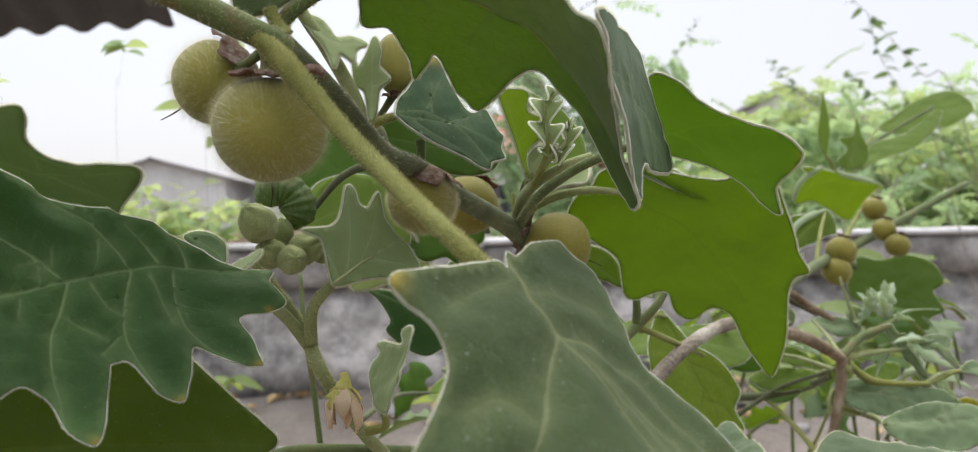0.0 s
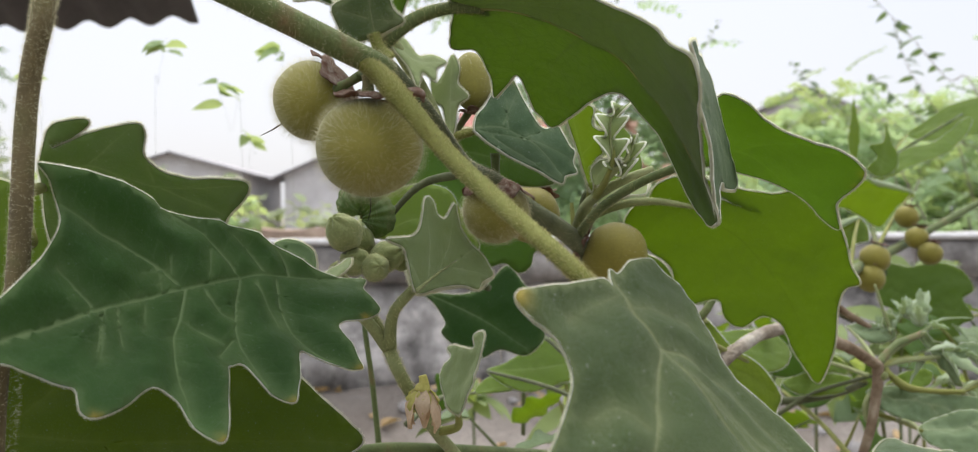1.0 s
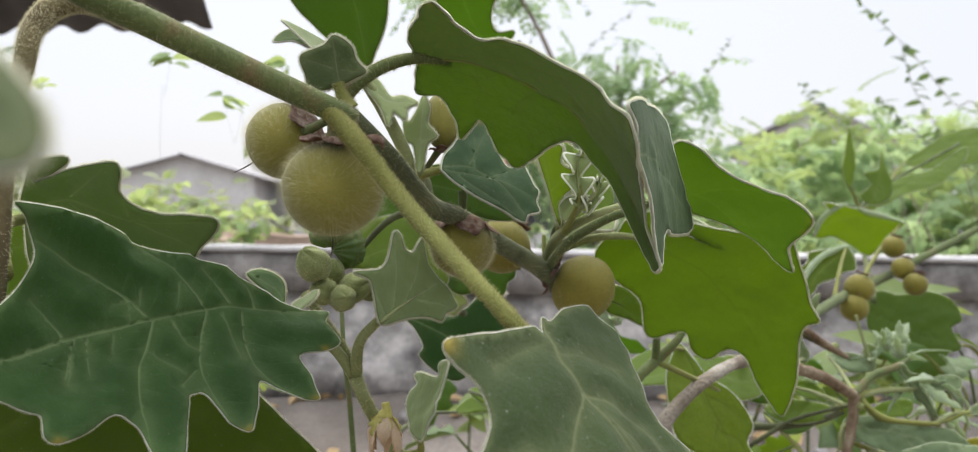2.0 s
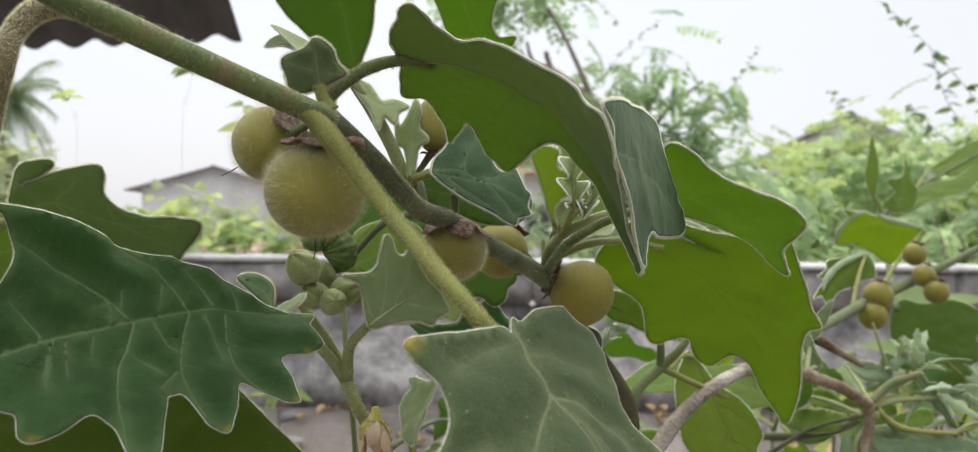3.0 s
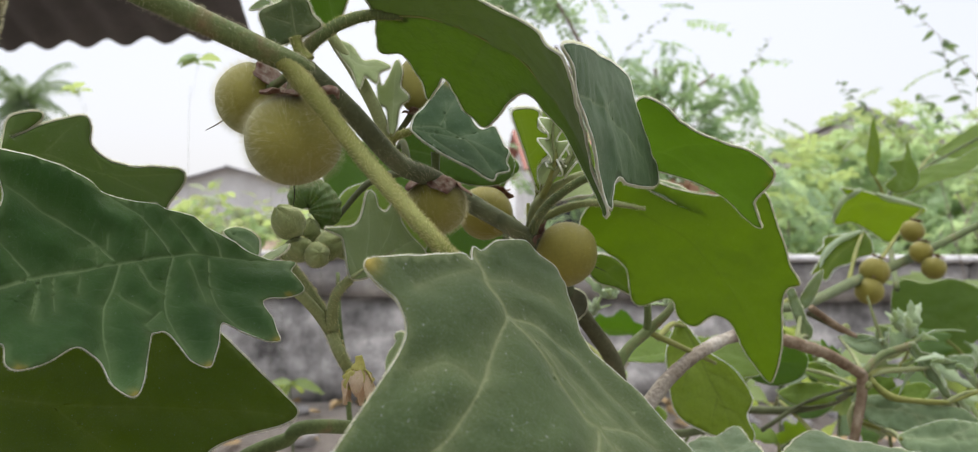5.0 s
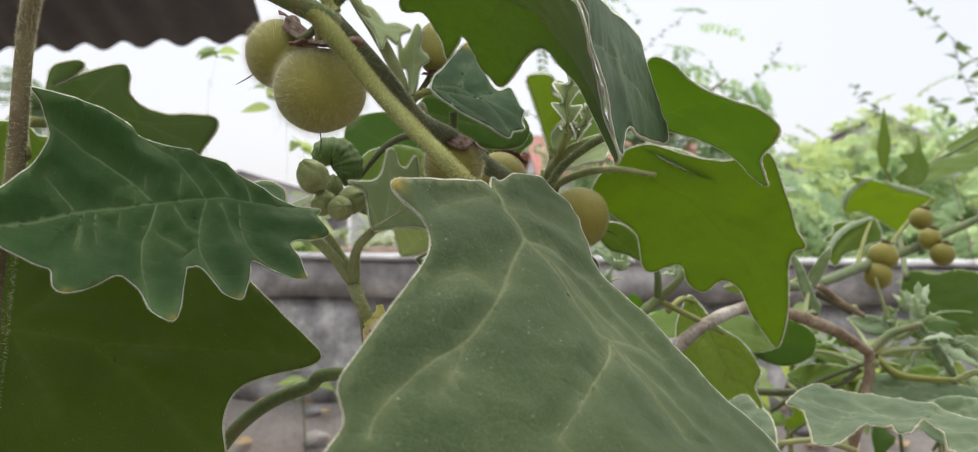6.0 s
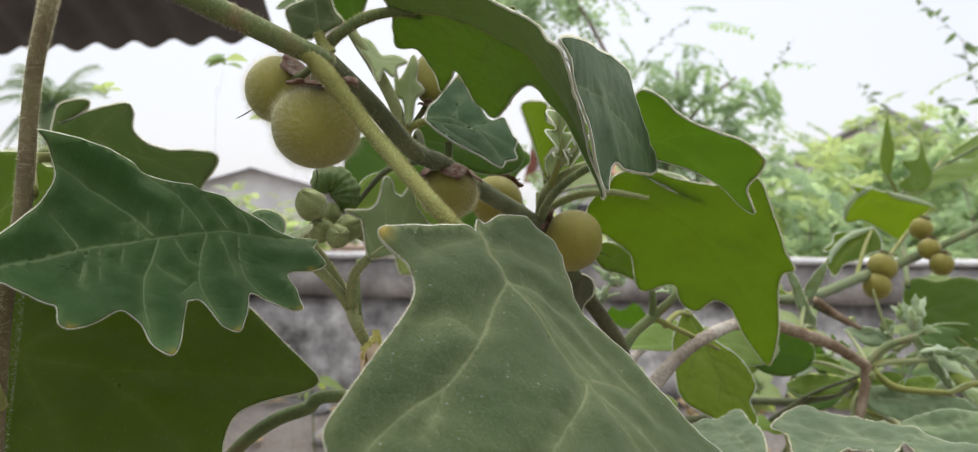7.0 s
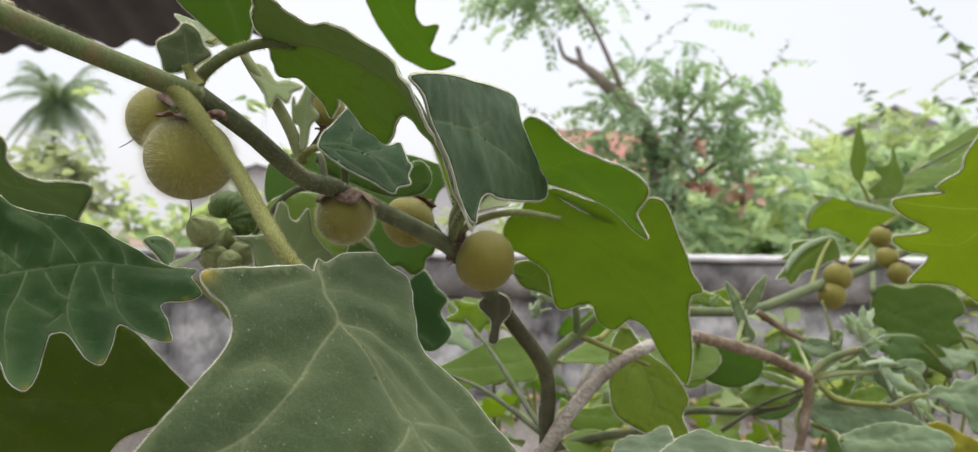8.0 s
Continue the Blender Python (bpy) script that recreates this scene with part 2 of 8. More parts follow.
FRUIT = surface("velvet_fruit", [(0.3, (0.150, 0.138, 0.014)), (0.7, (0.215, 0.192, 0.026))], 55, 1200, 0.75, 0.35, 0.0005, sheen=0.25, glow_through=((0.5, 0.48, 0.10), 0.12))
FRUIT_RIPE = surface("ripening_fruit", [(0.3, (0.135, 0.118, 0.008)), (0.7, (0.195, 0.168, 0.014))], 55, 1200, 0.65, 0.35, 0.0005, sheen=0.1, glow_through=((0.45, 0.38, 0.04), 0.12))
HAIR = surface("white_hair", [(0.3, (0.55, 0.55, 0.40)), (0.7, (0.68, 0.68, 0.52))], 300, 900, 0.5, 0.0, 0.0001, glow_through=((0.9, 0.9, 0.75), 0.6))
FRUIT_FUZZ = surface("pale_fruit_fuzz", [(0.3, (0.20, 0.185, 0.035)), (0.7, (0.27, 0.245, 0.06))], 300, 900, 0.7, 0.0, 0.0001, spec=0.03, glow_through=((1.0, 0.97, 0.80), 0.78))
DOWN = surface("backlit_down", [(0.3, (0.70, 0.71, 0.60)), (0.7, (0.82, 0.82, 0.73))], 300, 900, 0.5, 0.0, 0.0001, glow_through=((0.96, 0.96, 0.88), 0.70))
FUZZ = surface("olive_fuzz", [(0.3, (0.22, 0.215, 0.065)), (0.7, (0.30, 0.285, 0.10))], 300, 900, 0.5, 0.0, 0.0001, glow_through=((0.75, 0.72, 0.45), 0.6))
CALYX = surface("dry_calyx", [(0.34, (0.10, 0.042, 0.028)), (0.5, (0.17, 0.105, 0.075)), (0.66, (0.30, 0.245, 0.19))], 420, 1500, 0.85, 0.8, 0.0008, spec=0.1, sheen=0.03, glow_through=((0.4, 0.18, 0.08), 0.2))
PETAL = surface("withered_petal", [(0.3, (0.50, 0.36, 0.22)), (0.7, (0.62, 0.50, 0.34))], 200, 1500, 0.85, 0.6, 0.0005, glow_through=((0.7, 0.5, 0.3), 0.3))
YELLOW = surface("yellow_calyx", [(0.3, (0.36, 0.34, 0.07)), (0.7, (0.50, 0.46, 0.14))], 200, 1500, 0.8, 0.5, 0.0005, glow_through=((0.6, 0.55, 0.1), 0.3))
BUD = surface("green_bud", [(0.3, (0.15, 0.18, 0.058)), (0.7, (0.25, 0.28, 0.11))], 200, 1500, 0.8, 0.6, 0.0008, spec=0.12, sheen=0.15)
PALE_STEM = surface("pale_green_stem", [(0.3, (0.16, 0.18, 0.066)), (0.7, (0.23, 0.255, 0.11))], 90, 1100, 0.8, 0.5, 0.0005, spec=0.12, sheen=0.1)
BLACK = surface("dry_style", [(0.3, (0.03, 0.025, 0.015)), (0.7, (0.06, 0.05, 0.03))], 200, 1500, 0.9, 0.3, 0.0002)
CONCRETE = surface("weathered_concrete", [(0.32, (0.08, 0.075, 0.07)), (0.42, (0.21, 0.200, 0.190)), (0.55, (0.34, 0.325, 0.308)), (0.66, (0.55, 0.525, 0.50))], 7.0, 46, 0.92, 0.5, 0.006, vary=0.12)
CONCRETE_DIRTY = surface("stained_concrete", [(0.3, (0.085, 0.078, 0.072)), (0.5, (0.22, 0.205, 0.19)), (0.72, (0.42, 0.395, 0.365))], 5.0, 45, 0.92, 0.6, 0.008)
SOIL = surface("soil", [(0.30, (0.13, 0.108, 0.088)), (0.5, (0.20, 0.172, 0.145)), (0.70, (0.28, 0.248, 0.212))], 1.4, 42, 0.95, 0.8, 0.02)
LIT_TOP = surface("lit_top_concrete", [(0.3, (0.42, 0.41, 0.40)), (0.7, (0.62, 0.61, 0.60))], 6, 60, 0.9, 0.5, 0.004)
SPROUT = surface("pale_sprout", [(0.3, (0.24, 0.31, 0.17)), (0.7, (0.36, 0.43, 0.27))], 120, 900, 0.8, 0.5, 0.0006, sheen=0.4, glow_through=((0.5, 0.6, 0.3), 0.40))
RUBBLE = surface("stone", [(0.3, (0.18, 0.17, 0.165)), (0.7, (0.36, 0.34, 0.32))], 12, 140, 0.92, 0.6, 0.004, vary=0.5)
LITTER = surface("dry_leaf", [(0.3, (0.34, 0.22, 0.10)), (0.7, (0.52, 0.38, 0.20))], 30, 300, 0.85, 0.5, 0.002, vary=0.5, glow_through=((0.5, 0.35, 0.12), 0.25))
ROOF_SHEET = surface("old_corrugated_sheet", [(0.3, (0.042, 0.036, 0.034)), (0.7, (0.080, 0.068, 0.063))], 3, 60, 0.75, 0.3, 0.003)
# Lightened to stand for the haze over distant roofs.
ROOF_GREY = surface("grey_roof_sheet", [(0.3, (0.24, 0.23, 0.24)), (0.7, (0.36, 0.345, 0.355))], 1.5, 20, 0.7, 0.3, 0.01)
ROOF_RED = surface("red_roof", [(0.3, (0.24, 0.085, 0.06)), (0.7, (0.36, 0.15, 0.115))], 1.5, 20, 0.8, 0.3, 0.01)
# Plaster lightened too; distance haze is put into its colour.
HOUSE_WALL = surface("house_plaster", [(0.3, (0.46, 0.445, 0.435)), (0.7, (0.64, 0.625, 0.615))], 0.8, 14, 0.9, 0.3, 0.01)
DARK_OPENING = surface("dark_window", [(0.3, (0.03, 0.03, 0.035)), (0.7, (0.06, 0.06, 0.065))], 2, 20, 0.4, 0.1, 0.01)
EARTH_BANK = surface("reddish_earth", [(0.3, (0.22, 0.15, 0.11)), (0.7, (0.36, 0.27, 0.20))], 2, 25, 0.95, 0.7, 0.02)
BUSH_LEAF = surface("bush_leaf", [(0.3, (0.09, 0.165, 0.055)), (0.5, (0.155, 0.25, 0.085)), (0.75, (0.26, 0.34, 0.13))], 1.6, 30, 0.6, 0.2, 0.003, glow_through=((0.52, 0.62, 0.22), 0.46), each=0.7)
WEED_LEAF = surface("weed_leaf", [(0.3, (0.075, 0.125, 0.035)), (0.7, (0.18, 0.24, 0.085))], 6, 60, 0.65, 0.2, 0.003, glow_through=((0.36, 0.44, 0.09), 0.42))
BUSH_BLUE = surface("feathery_leaf", [(0.3, (0.13, 0.22, 0.10)), (0.7, (0.25, 0.34, 0.18))], 1.6, 30, 0.6, 0.2, 0.003, glow_through=((0.56, 0.71, 0.34), 0.48), each=0.7)
TREE_LEAF = surface("tree_leaf", [(0.3, (0.12, 0.21, 0.10)), (0.7, (0.25, 0.35, 0.19))], 1.6, 30, 0.6, 0.2, 0.003, glow_through=((0.46, 0.60, 0.30), 0.45), each=0.8)
# Paled and dulled: the haze over far shrubs is put into the leaf colour.
BUSH_HAZE = surface("hazed_leaf", [(0.3, (0.17, 0.21, 0.115)), (0.7, (0.28, 0.32, 0.19))], 1.6, 30, 0.7, 0.2, 0.003, glow_through=((0.42, 0.48, 0.2), 0.42), each=0.7)
PALM_LEAF = surface("palm_leaf", [(0.3, (0.07, 0.12, 0.06)), (0.7, (0.14, 0.19, 0.09))], 1.0, 12, 0.6, 0.2, 0.01, glow_through=((0.2, 0.3, 0.08), 0.3))
TRUNK = surface("grey_bark", [(0.3, (0.14, 0.11, 0.085)), (0.7, (0.28, 0.23, 0.18))], 6, 60, 0.9, 0.8, 0.01)
PINK_WALL = surface("pink_wall_standin", [(0.3, (0.50, 0.28, 0.20)), (0.7, (0.62, 0.40, 0.30))], 3, 30, 0.8, 0.3, 0.003, glow_through=((0.6, 0.3, 0.2), 0.3))


# ---- building helpers ----
from mathutils.geometry import delaunay_2d_cdt as mathutils_cdt


def thing(name, place, label, category, group="", kind=""):
    ob = new(name)
    ob.empty_display_size = 0.02
    ob.location = place
    bpy.context.view_layer.update()
    return tagged(ob, label, category, group, kind)


def world_of(ob):
    m = Matrix.Identity(4)
    while ob is not None:
        m = ob.matrix_basis @ m
        ob = ob.parent
    return m


def link(name, mesh, mat, parent=None, label="", smooth=True, kind=""):
    """One mesh object in world coordinates, under a thing or a part."""
    if mat and not mesh.materials:
        mesh.materials.append(mat)
    if smooth:
        mesh.shade_smooth()
    ob = new(name, mesh)
    if parent:
        ob.parent = parent
        ob.matrix_basis = world_of(parent).inverted()
    if label:
        tagged(ob, label)
    if kind:
        tagged(ob, kind=kind)
    return ob


def part(name, bm, mat, parent=None, label="", smooth=True, kind=""):
    me = bpy.data.meshes.new(name)
    bm.normal_update()
    bm.to_mesh(me)
    bm.free()
    return link(name, me, mat, parent, label, smooth, kind)


def from_lists(name, verts, faces, mat, parent=None, label="", smooth=True, kind=""):
    me = bpy.data.meshes.new(name)
    me.from_pydata([tuple(v) for v in verts], [], faces)
    me.update()
    return link(name, me, mat, parent, label, smooth, kind)


def spline(points, steps=8, closed=False):
    """Catmull-Rom through points of any dimension."""
    pts = [np.array(p, float) for p in points]
    n = len(pts)
    out = []
    for i in range(n if closed else n - 1):
        p1, p2 = pts[i], pts[(i + 1) % n]
        p0 = pts[(i - 1) % n] if closed or i > 0 else 2 * p1 - p2
        p3 = pts[(i + 2) % n] if closed or i + 2 < n else 2 * p2 - p1
        for k in range(steps):
            t = k / steps
            out.append(0.5 * (2 * p1 + (p2 - p0) * t + (2 * p0 - 5 * p1 + 4 * p2 - p3) * t * t + (3 * p1 - p0 - 3 * p2 + p3) * t ** 3))
    if not closed:
        out.append(pts[-1])
    return np.array(out)


def tube_lists(points, radii, sides=14, steps=8, wobble=0.04, seed=0):
    """Rings along a smooth line: vertices and faces of a tapering tube with closed ends."""
    line = spline([(*p, r) for p, r in zip(points, radii)], steps)
    verts, faces = [], []
    side = None
    for i, (x, y, z, r) in enumerate(line):
        a, b = line[max(i - 1, 0)][:3], line[min(i + 1, len(line) - 1)][:3]
        d = Vector(b - a).normalized()
        side = (side - d * side.dot(d)).normalized() if side else d.orthogonal().normalized()
        up = d.cross(side)
        for k in range(sides):
            w = 2 * math.pi * k / sides
            rr = r * (1 + wobble * noise.noise((x * 90 + seed, y * 90 + 3 * math.cos(w), z * 90 + 3 * math.sin(w))))
            verts.append(Vector((x, y, z)) + (side * math.cos(w) + up * math.sin(w)) * rr)
        if i:
            for k in range(sides):
                j = (i - 1) * sides
                faces.append((j + k, j + (k + 1) % sides, j + sides + (k + 1) % sides, j + sides + k))
    last = len(verts) - sides
    faces += [tuple(range(sides - 1, -1, -1)), tuple(range(last, last + sides))]
    return verts, faces


def tube(name, points, radii, mat, parent=None, label="", sides=14, steps=8, wobble=0.04, seed=0):
    v, f = tube_lists(points, radii, sides, steps, wobble, seed)
    return from_lists(name, v, f, mat, parent, label)


def hairs(name, roots, length, width, parent, droop=0.3, seed=0, mat=None):
    """A coat of fine hairs, one joined mesh: three-sided needles at (place, way) roots."""
    rng = random.Random(seed)
    verts, faces = [], []
    for p, way in roots:
        w = Vector([c + rng.uniform(-droop, droop) for c in way]).normalized()
        a = w.orthogonal().normalized()
        b = w.cross(a)
        s = len(verts)
        for k in range(3):
            q = 2.094 * k
            verts.append(Vector(p) - w * length * 0.1 + (a * math.cos(q) + b * math.sin(q)) * width)
        verts.append(Vector(p) + w * length * rng.uniform(0.5, 1.1))
        faces += [(s, s + 1, s + 3), (s + 1, s + 2, s + 3), (s + 2, s, s + 3)]
    return from_lists(name, verts, faces, mat or HAIR, parent, "fine pale hairs", True, "stuff")


def tube_hairs(points, radii, count, length, parent, seed=0, width=0.00008, name="hair", mat=None):
    rng = random.Random(seed)
    line = spline([(*p, r) for p, r in zip(points, radii)], 8)
    roots = []
    for _ in range(count):
        i = rng.randrange(len(line) - 1)
        q = line[i] + (line[i + 1] - line[i]) * rng.random()
        d = Vector(line[i + 1][:3] - line[i][:3]).normalized()
        way = d.orthogonal().normalized()
        way = Matrix.Rotation(rng.uniform(0, 6.283), 3, d) @ way
        roots.append((Vector(q[:3]) + way * q[3], way))
    return hairs(name, roots, length, width, parent, 0.35, seed, mat or FUZZ)


def blade(name, origin, turn, bend, outline, veins, mat, parent, label="", ripple=0.0007, fringe=0.0007, cell=2.2, thick=0.0005, seed=0, edge_step=5, branch=(3.5, 7.5), pucker=0.35, spots=(), rib=None, faint={}, felt=0.00016, straight=1.0):
    """A leaf blade. outline and veins in millimetres in the leaf's own plane, base at 0, 0; bend: lift, two slopes and three bows of its surface;
    turn: its plane's Euler angles in degrees."""
    rng = random.Random(seed + 17)
    ring = spline(outline, edge_step, True)
    lo, hi = ring.min(0), ring.max(0)
    vlines = [spline(v, 6) for v in veins]
    pts, kinds = [tuple(p) for p in ring], [0.0] * len(ring)
    nring = len(ring)
    ties = []
    small = min(1.0, 0.35 + float(np.max(hi - lo)) / 110)

    def inside(p):
        x, y = p
        a, b = ring, np.roll(ring, -1, 0)
        hit = ((a[:, 1] > y) != (b[:, 1] > y)) & (x < (b[:, 0] - a[:, 0]) * (y - a[:, 1]) / (b[:, 1] - a[:, 1] + 1e-9) + a[:, 0])
        return bool(hit.sum() % 2)

    def gap(p):
        return float(np.min(np.hypot(ring[:, 0] - p[0], ring[:, 1] - p[1])))

    # small side veins, branching off the main ones on both sides
    main = len(vlines)
    for vl in list(vlines):
        steps = np.hypot(*np.diff(vl, axis=0).T)
        run = 0.0
        want = rng.uniform(2.0, 5.0)
        for i in range(len(vl) - 1):
            run += steps[i]
            if run > want:
                run, want = 0.0, rng.uniform(*branch)
                d = (vl[i + 1] - vl[i]) / (steps[i] + 1e-9)
                side = rng.choice((-1, 1))
                a = math.radians(rng.uniform(45, 75)) * side
                way = np.array((d[0] * math.cos(a) - d[1] * math.sin(a), d[0] * math.sin(a) + d[1] * math.cos(a)))
                ln = rng.uniform(4.0, 10.0)
                kink = np.array((-way[1], way[0])) * rng.uniform(-1.2, 1.2)
                vlines.append(spline([vl[i], vl[i] + way * ln * 0.5 + kink, vl[i] + way * ln + kink * 0.5], 4))
    for k, vl in enumerate(vlines):
        w = (0.85 if k == 0 else 0.62 if k < main else 0.45) * small
        bright = small * (faint.get(k, 1.0) if k < main else 0.15)
        length = np.hypot(*np.diff(vl, axis=0).T).sum()
        n = max(4, int(length / 1.3))
        before = {}
        idx = np.linspace(0, len(vl) - 1.001, n)
        for j, f in enumerate(idx):
            i = int(f)
            p = vl[i] + (vl[i + 1] - vl[i]) * (f - i)
            d = vl[i + 1] - vl[i]
            d = d / (np.hypot(*d) + 1e-9)
            nrm = np.array((-d[1], d[0]))
            taper = w * (1 - 0.5 * j / n)
            older = np.concatenate(vlines[:min(k, main)]) if k else None
            for off, kind in ((0, 1.0), (taper, 0.0), (-taper, 0.0)):
                q = p + nrm * off
                if older is not None and float(np.min(np.hypot(older[:, 0] - q[0], older[:, 1] - q[1]))) < (1.0 if off else 0.55):
                    continue
                if inside(q) and gap(q) > 0.5:
                    if off == 0 and 0 in before:
                        ties.append((before[0], len(pts)))
                    before[off and math.copysign(1, off)] = len(pts)
                    pts.append(tuple(q))
                    kinds.append(kind * bright * (1 - (0.45 if k == 0 else 0.8) * j / n))
                else:
                    before.pop(0, None)
    allv = np.concatenate(vlines) if vlines else np.array([[0.0, 0.0]])
    trunkv = np.concatenate(vlines[:main]) if vlines else allv
    y = lo[1]
    row = 0
    while y < hi[1]:
        x = lo[0] + (row % 2) * cell / 2
        while x < hi[0]:
            q = (x + rng.uniform(-0.25, 0.25) * cell, y + rng.uniform(-0.25, 0.25) * cell)
            if inside(q) and gap(q) > cell * 0.45 and float(np.min(np.hypot(allv[:, 0] - q[0], allv[:, 1] - q[1]))) > 0.9:
                pts.append(q)
                kinds.append(0.0)
            x += cell
        y += cell * 0.87
        row += 1
    out = mathutils_cdt([Vector(p) for p in pts], ties, [list(range(nring))], 1, 1e-5)
    place = pose(*origin, *turn)
    verts2, faces, orig = out[0], out[2], out[3]
    kind2 = [max([kinds[o] for o in os if o < len(kinds)] or [0.0]) for os in orig]
    c0, c1, c2, c3, c4, c5 = bend

    def lift(u, v, kind):
        d = min(8.0, float(np.min(np.hypot(trunkv[:, 0] - u, trunkv[:, 1] - v)))) / 8.0
        a, b = u / 1000, v / 1000
        z = c0 / 1000 + c1 * a + c2 * b + c3 * a * a + c4 * a * b + c5 * (b * b if b < straight else straight * (2 * b - straight))
        z += ripple * (1.3 * noise.noise((u * 0.07 + seed, v * 0.07, seed * 0.37)) + 0.5 * noise.noise((u * 0.22, v * 0.22 + seed, 5)))
        return z + ripple * 1.1 * pucker * (0.5 - 0.5 * math.cos(d * 3.1416)) - kind * 0.00025 * pucker

    verts = [place @ Vector((p[0] / 1000, p[1] / 1000, lift(p[0], p[1], k))) for p, k in zip(verts2, kind2)]
    me = bpy.data.meshes.new(name)
    me.from_pydata([tuple(v) for v in verts], [], [tuple(f) for f in faces])
    me.update()
    attr = me.attributes.new("vein", "FLOAT", "POINT")
    attr.data.foreach_set("value", kind2)
    rim = me.attributes.new("rim", "FLOAT", "POINT")
    rim.data.foreach_set("value", [math.exp(-gap(p) / 0.9) for p in verts2])
    first = vlines[0]
    near = [int(np.argmin(np.hypot(first[:, 0] - p[0], first[:, 1] - p[1]))) for p in verts2]
    half = me.attributes.new("half", "FLOAT", "POINT")
    half.data.foreach_set("value", [1.0 if ((first[min(i + 1, len(first) - 1)] - first[max(i - 1, 0)])[0] * (p[1] - first[i][1]) - (first[min(i + 1, len(first) - 1)] - first[max(i - 1, 0)])[1] * (p[0] - first[i][0])) > 0 else 0.0 for p, i in zip(verts2, near)])
    halo = me.attributes.new("halo", "FLOAT", "POINT")
    halo.data.foreach_set("value", [math.exp(-float(np.min(np.hypot(trunkv[:, 0] - p[0], trunkv[:, 1] - p[1]))) / 1.7) for p in verts2])
    spot = me.attributes.new("spot", "FLOAT", "POINT")
    spot.data.foreach_set("value", [max([math.exp(-((p[0] - u) ** 2 + (p[1] - v) ** 2) / q ** 2) for u, v, q in spots] or [0.0]) for p in verts2])
    ob = link(name, me, mat, parent, label)
    solid = ob.modifiers.new("thickness", "SOLIDIFY")
    solid.thickness, solid.offset = thick, 0.0
    if rib:
        line = [place @ Vector((p[0] / 1000, p[1] / 1000, lift(p[0], p[1], 0.0))) for p in vlines[0][:int(len(vlines[0]) * 0.93):3]]
        tube("midrib", line, [rib[0] * (1 - 0.8 * i / len(line)) for i in range(len(line))], rib[1], ob, "", 8, 3, 0.05)
    if fringe:
        roots = []
        for i in range(nring):
            p, q = ring[i], ring[(i + 1) % nring]
            d = q - p
            ln = float(np.hypot(*d))
            if ln < 1e-6:
                continue
            nrm = np.array((d[1], -d[0])) / ln
            if inside(p + d * 0.5 + nrm * 0.15):
                nrm = -nrm
            count = max(1, int(ln / (0.16 if cell > 2.3 else 0.03 if fringe > 0.0009 else 0.045)))
            for j in range(count):
                s = p + d * (j + rng.random()) / count
                z = lift(s[0], s[1], 0)
                root = place @ Vector((s[0] / 1000, s[1] / 1000, z))
                way = place.to_3x3() @ Vector((nrm[0], nrm[1], rng.uniform(-0.8, 0.8)))
                roots.append((root, way))
        hairs("edge_hair", roots, fringe, 0.00006 if cell < 2.3 else 0.0001, ob, 0.45, seed)
    if felt:
        # the white down along the rim; its white includes the backlit edge's glow
        verts, faces = [], []
        axis = place.to_3x3() @ Vector((0, 0, 1))
        for i in range(nring):
            d = ring[(i + 1) % nring] - ring[i - 1]
            nrm = place.to_3x3() @ Vector((d[1], -d[0], 0)).normalized()
            c = place @ Vector((ring[i][0] / 1000, ring[i][1] / 1000, lift(ring[i][0], ring[i][1], 0)))
            r = felt * (0.75 + 0.5 * noise.noise((ring[i][0] * 0.4, ring[i][1] * 0.4, seed)))
            verts += [c + nrm * r * 1.2, c + axis * (r + thick * 0.5), c - nrm * r * 0.6, c - axis * (r + thick * 0.5)]
            j = 4 * ((i + 1) % nring)
            faces += [(4 * i + k, 4 * i + (k + 1) % 4, j + (k + 1) % 4, j + k) for k in range(4)]
        from_lists("edge_down", verts, faces, DOWN, ob, "white backlit down along the edge")
    return ob



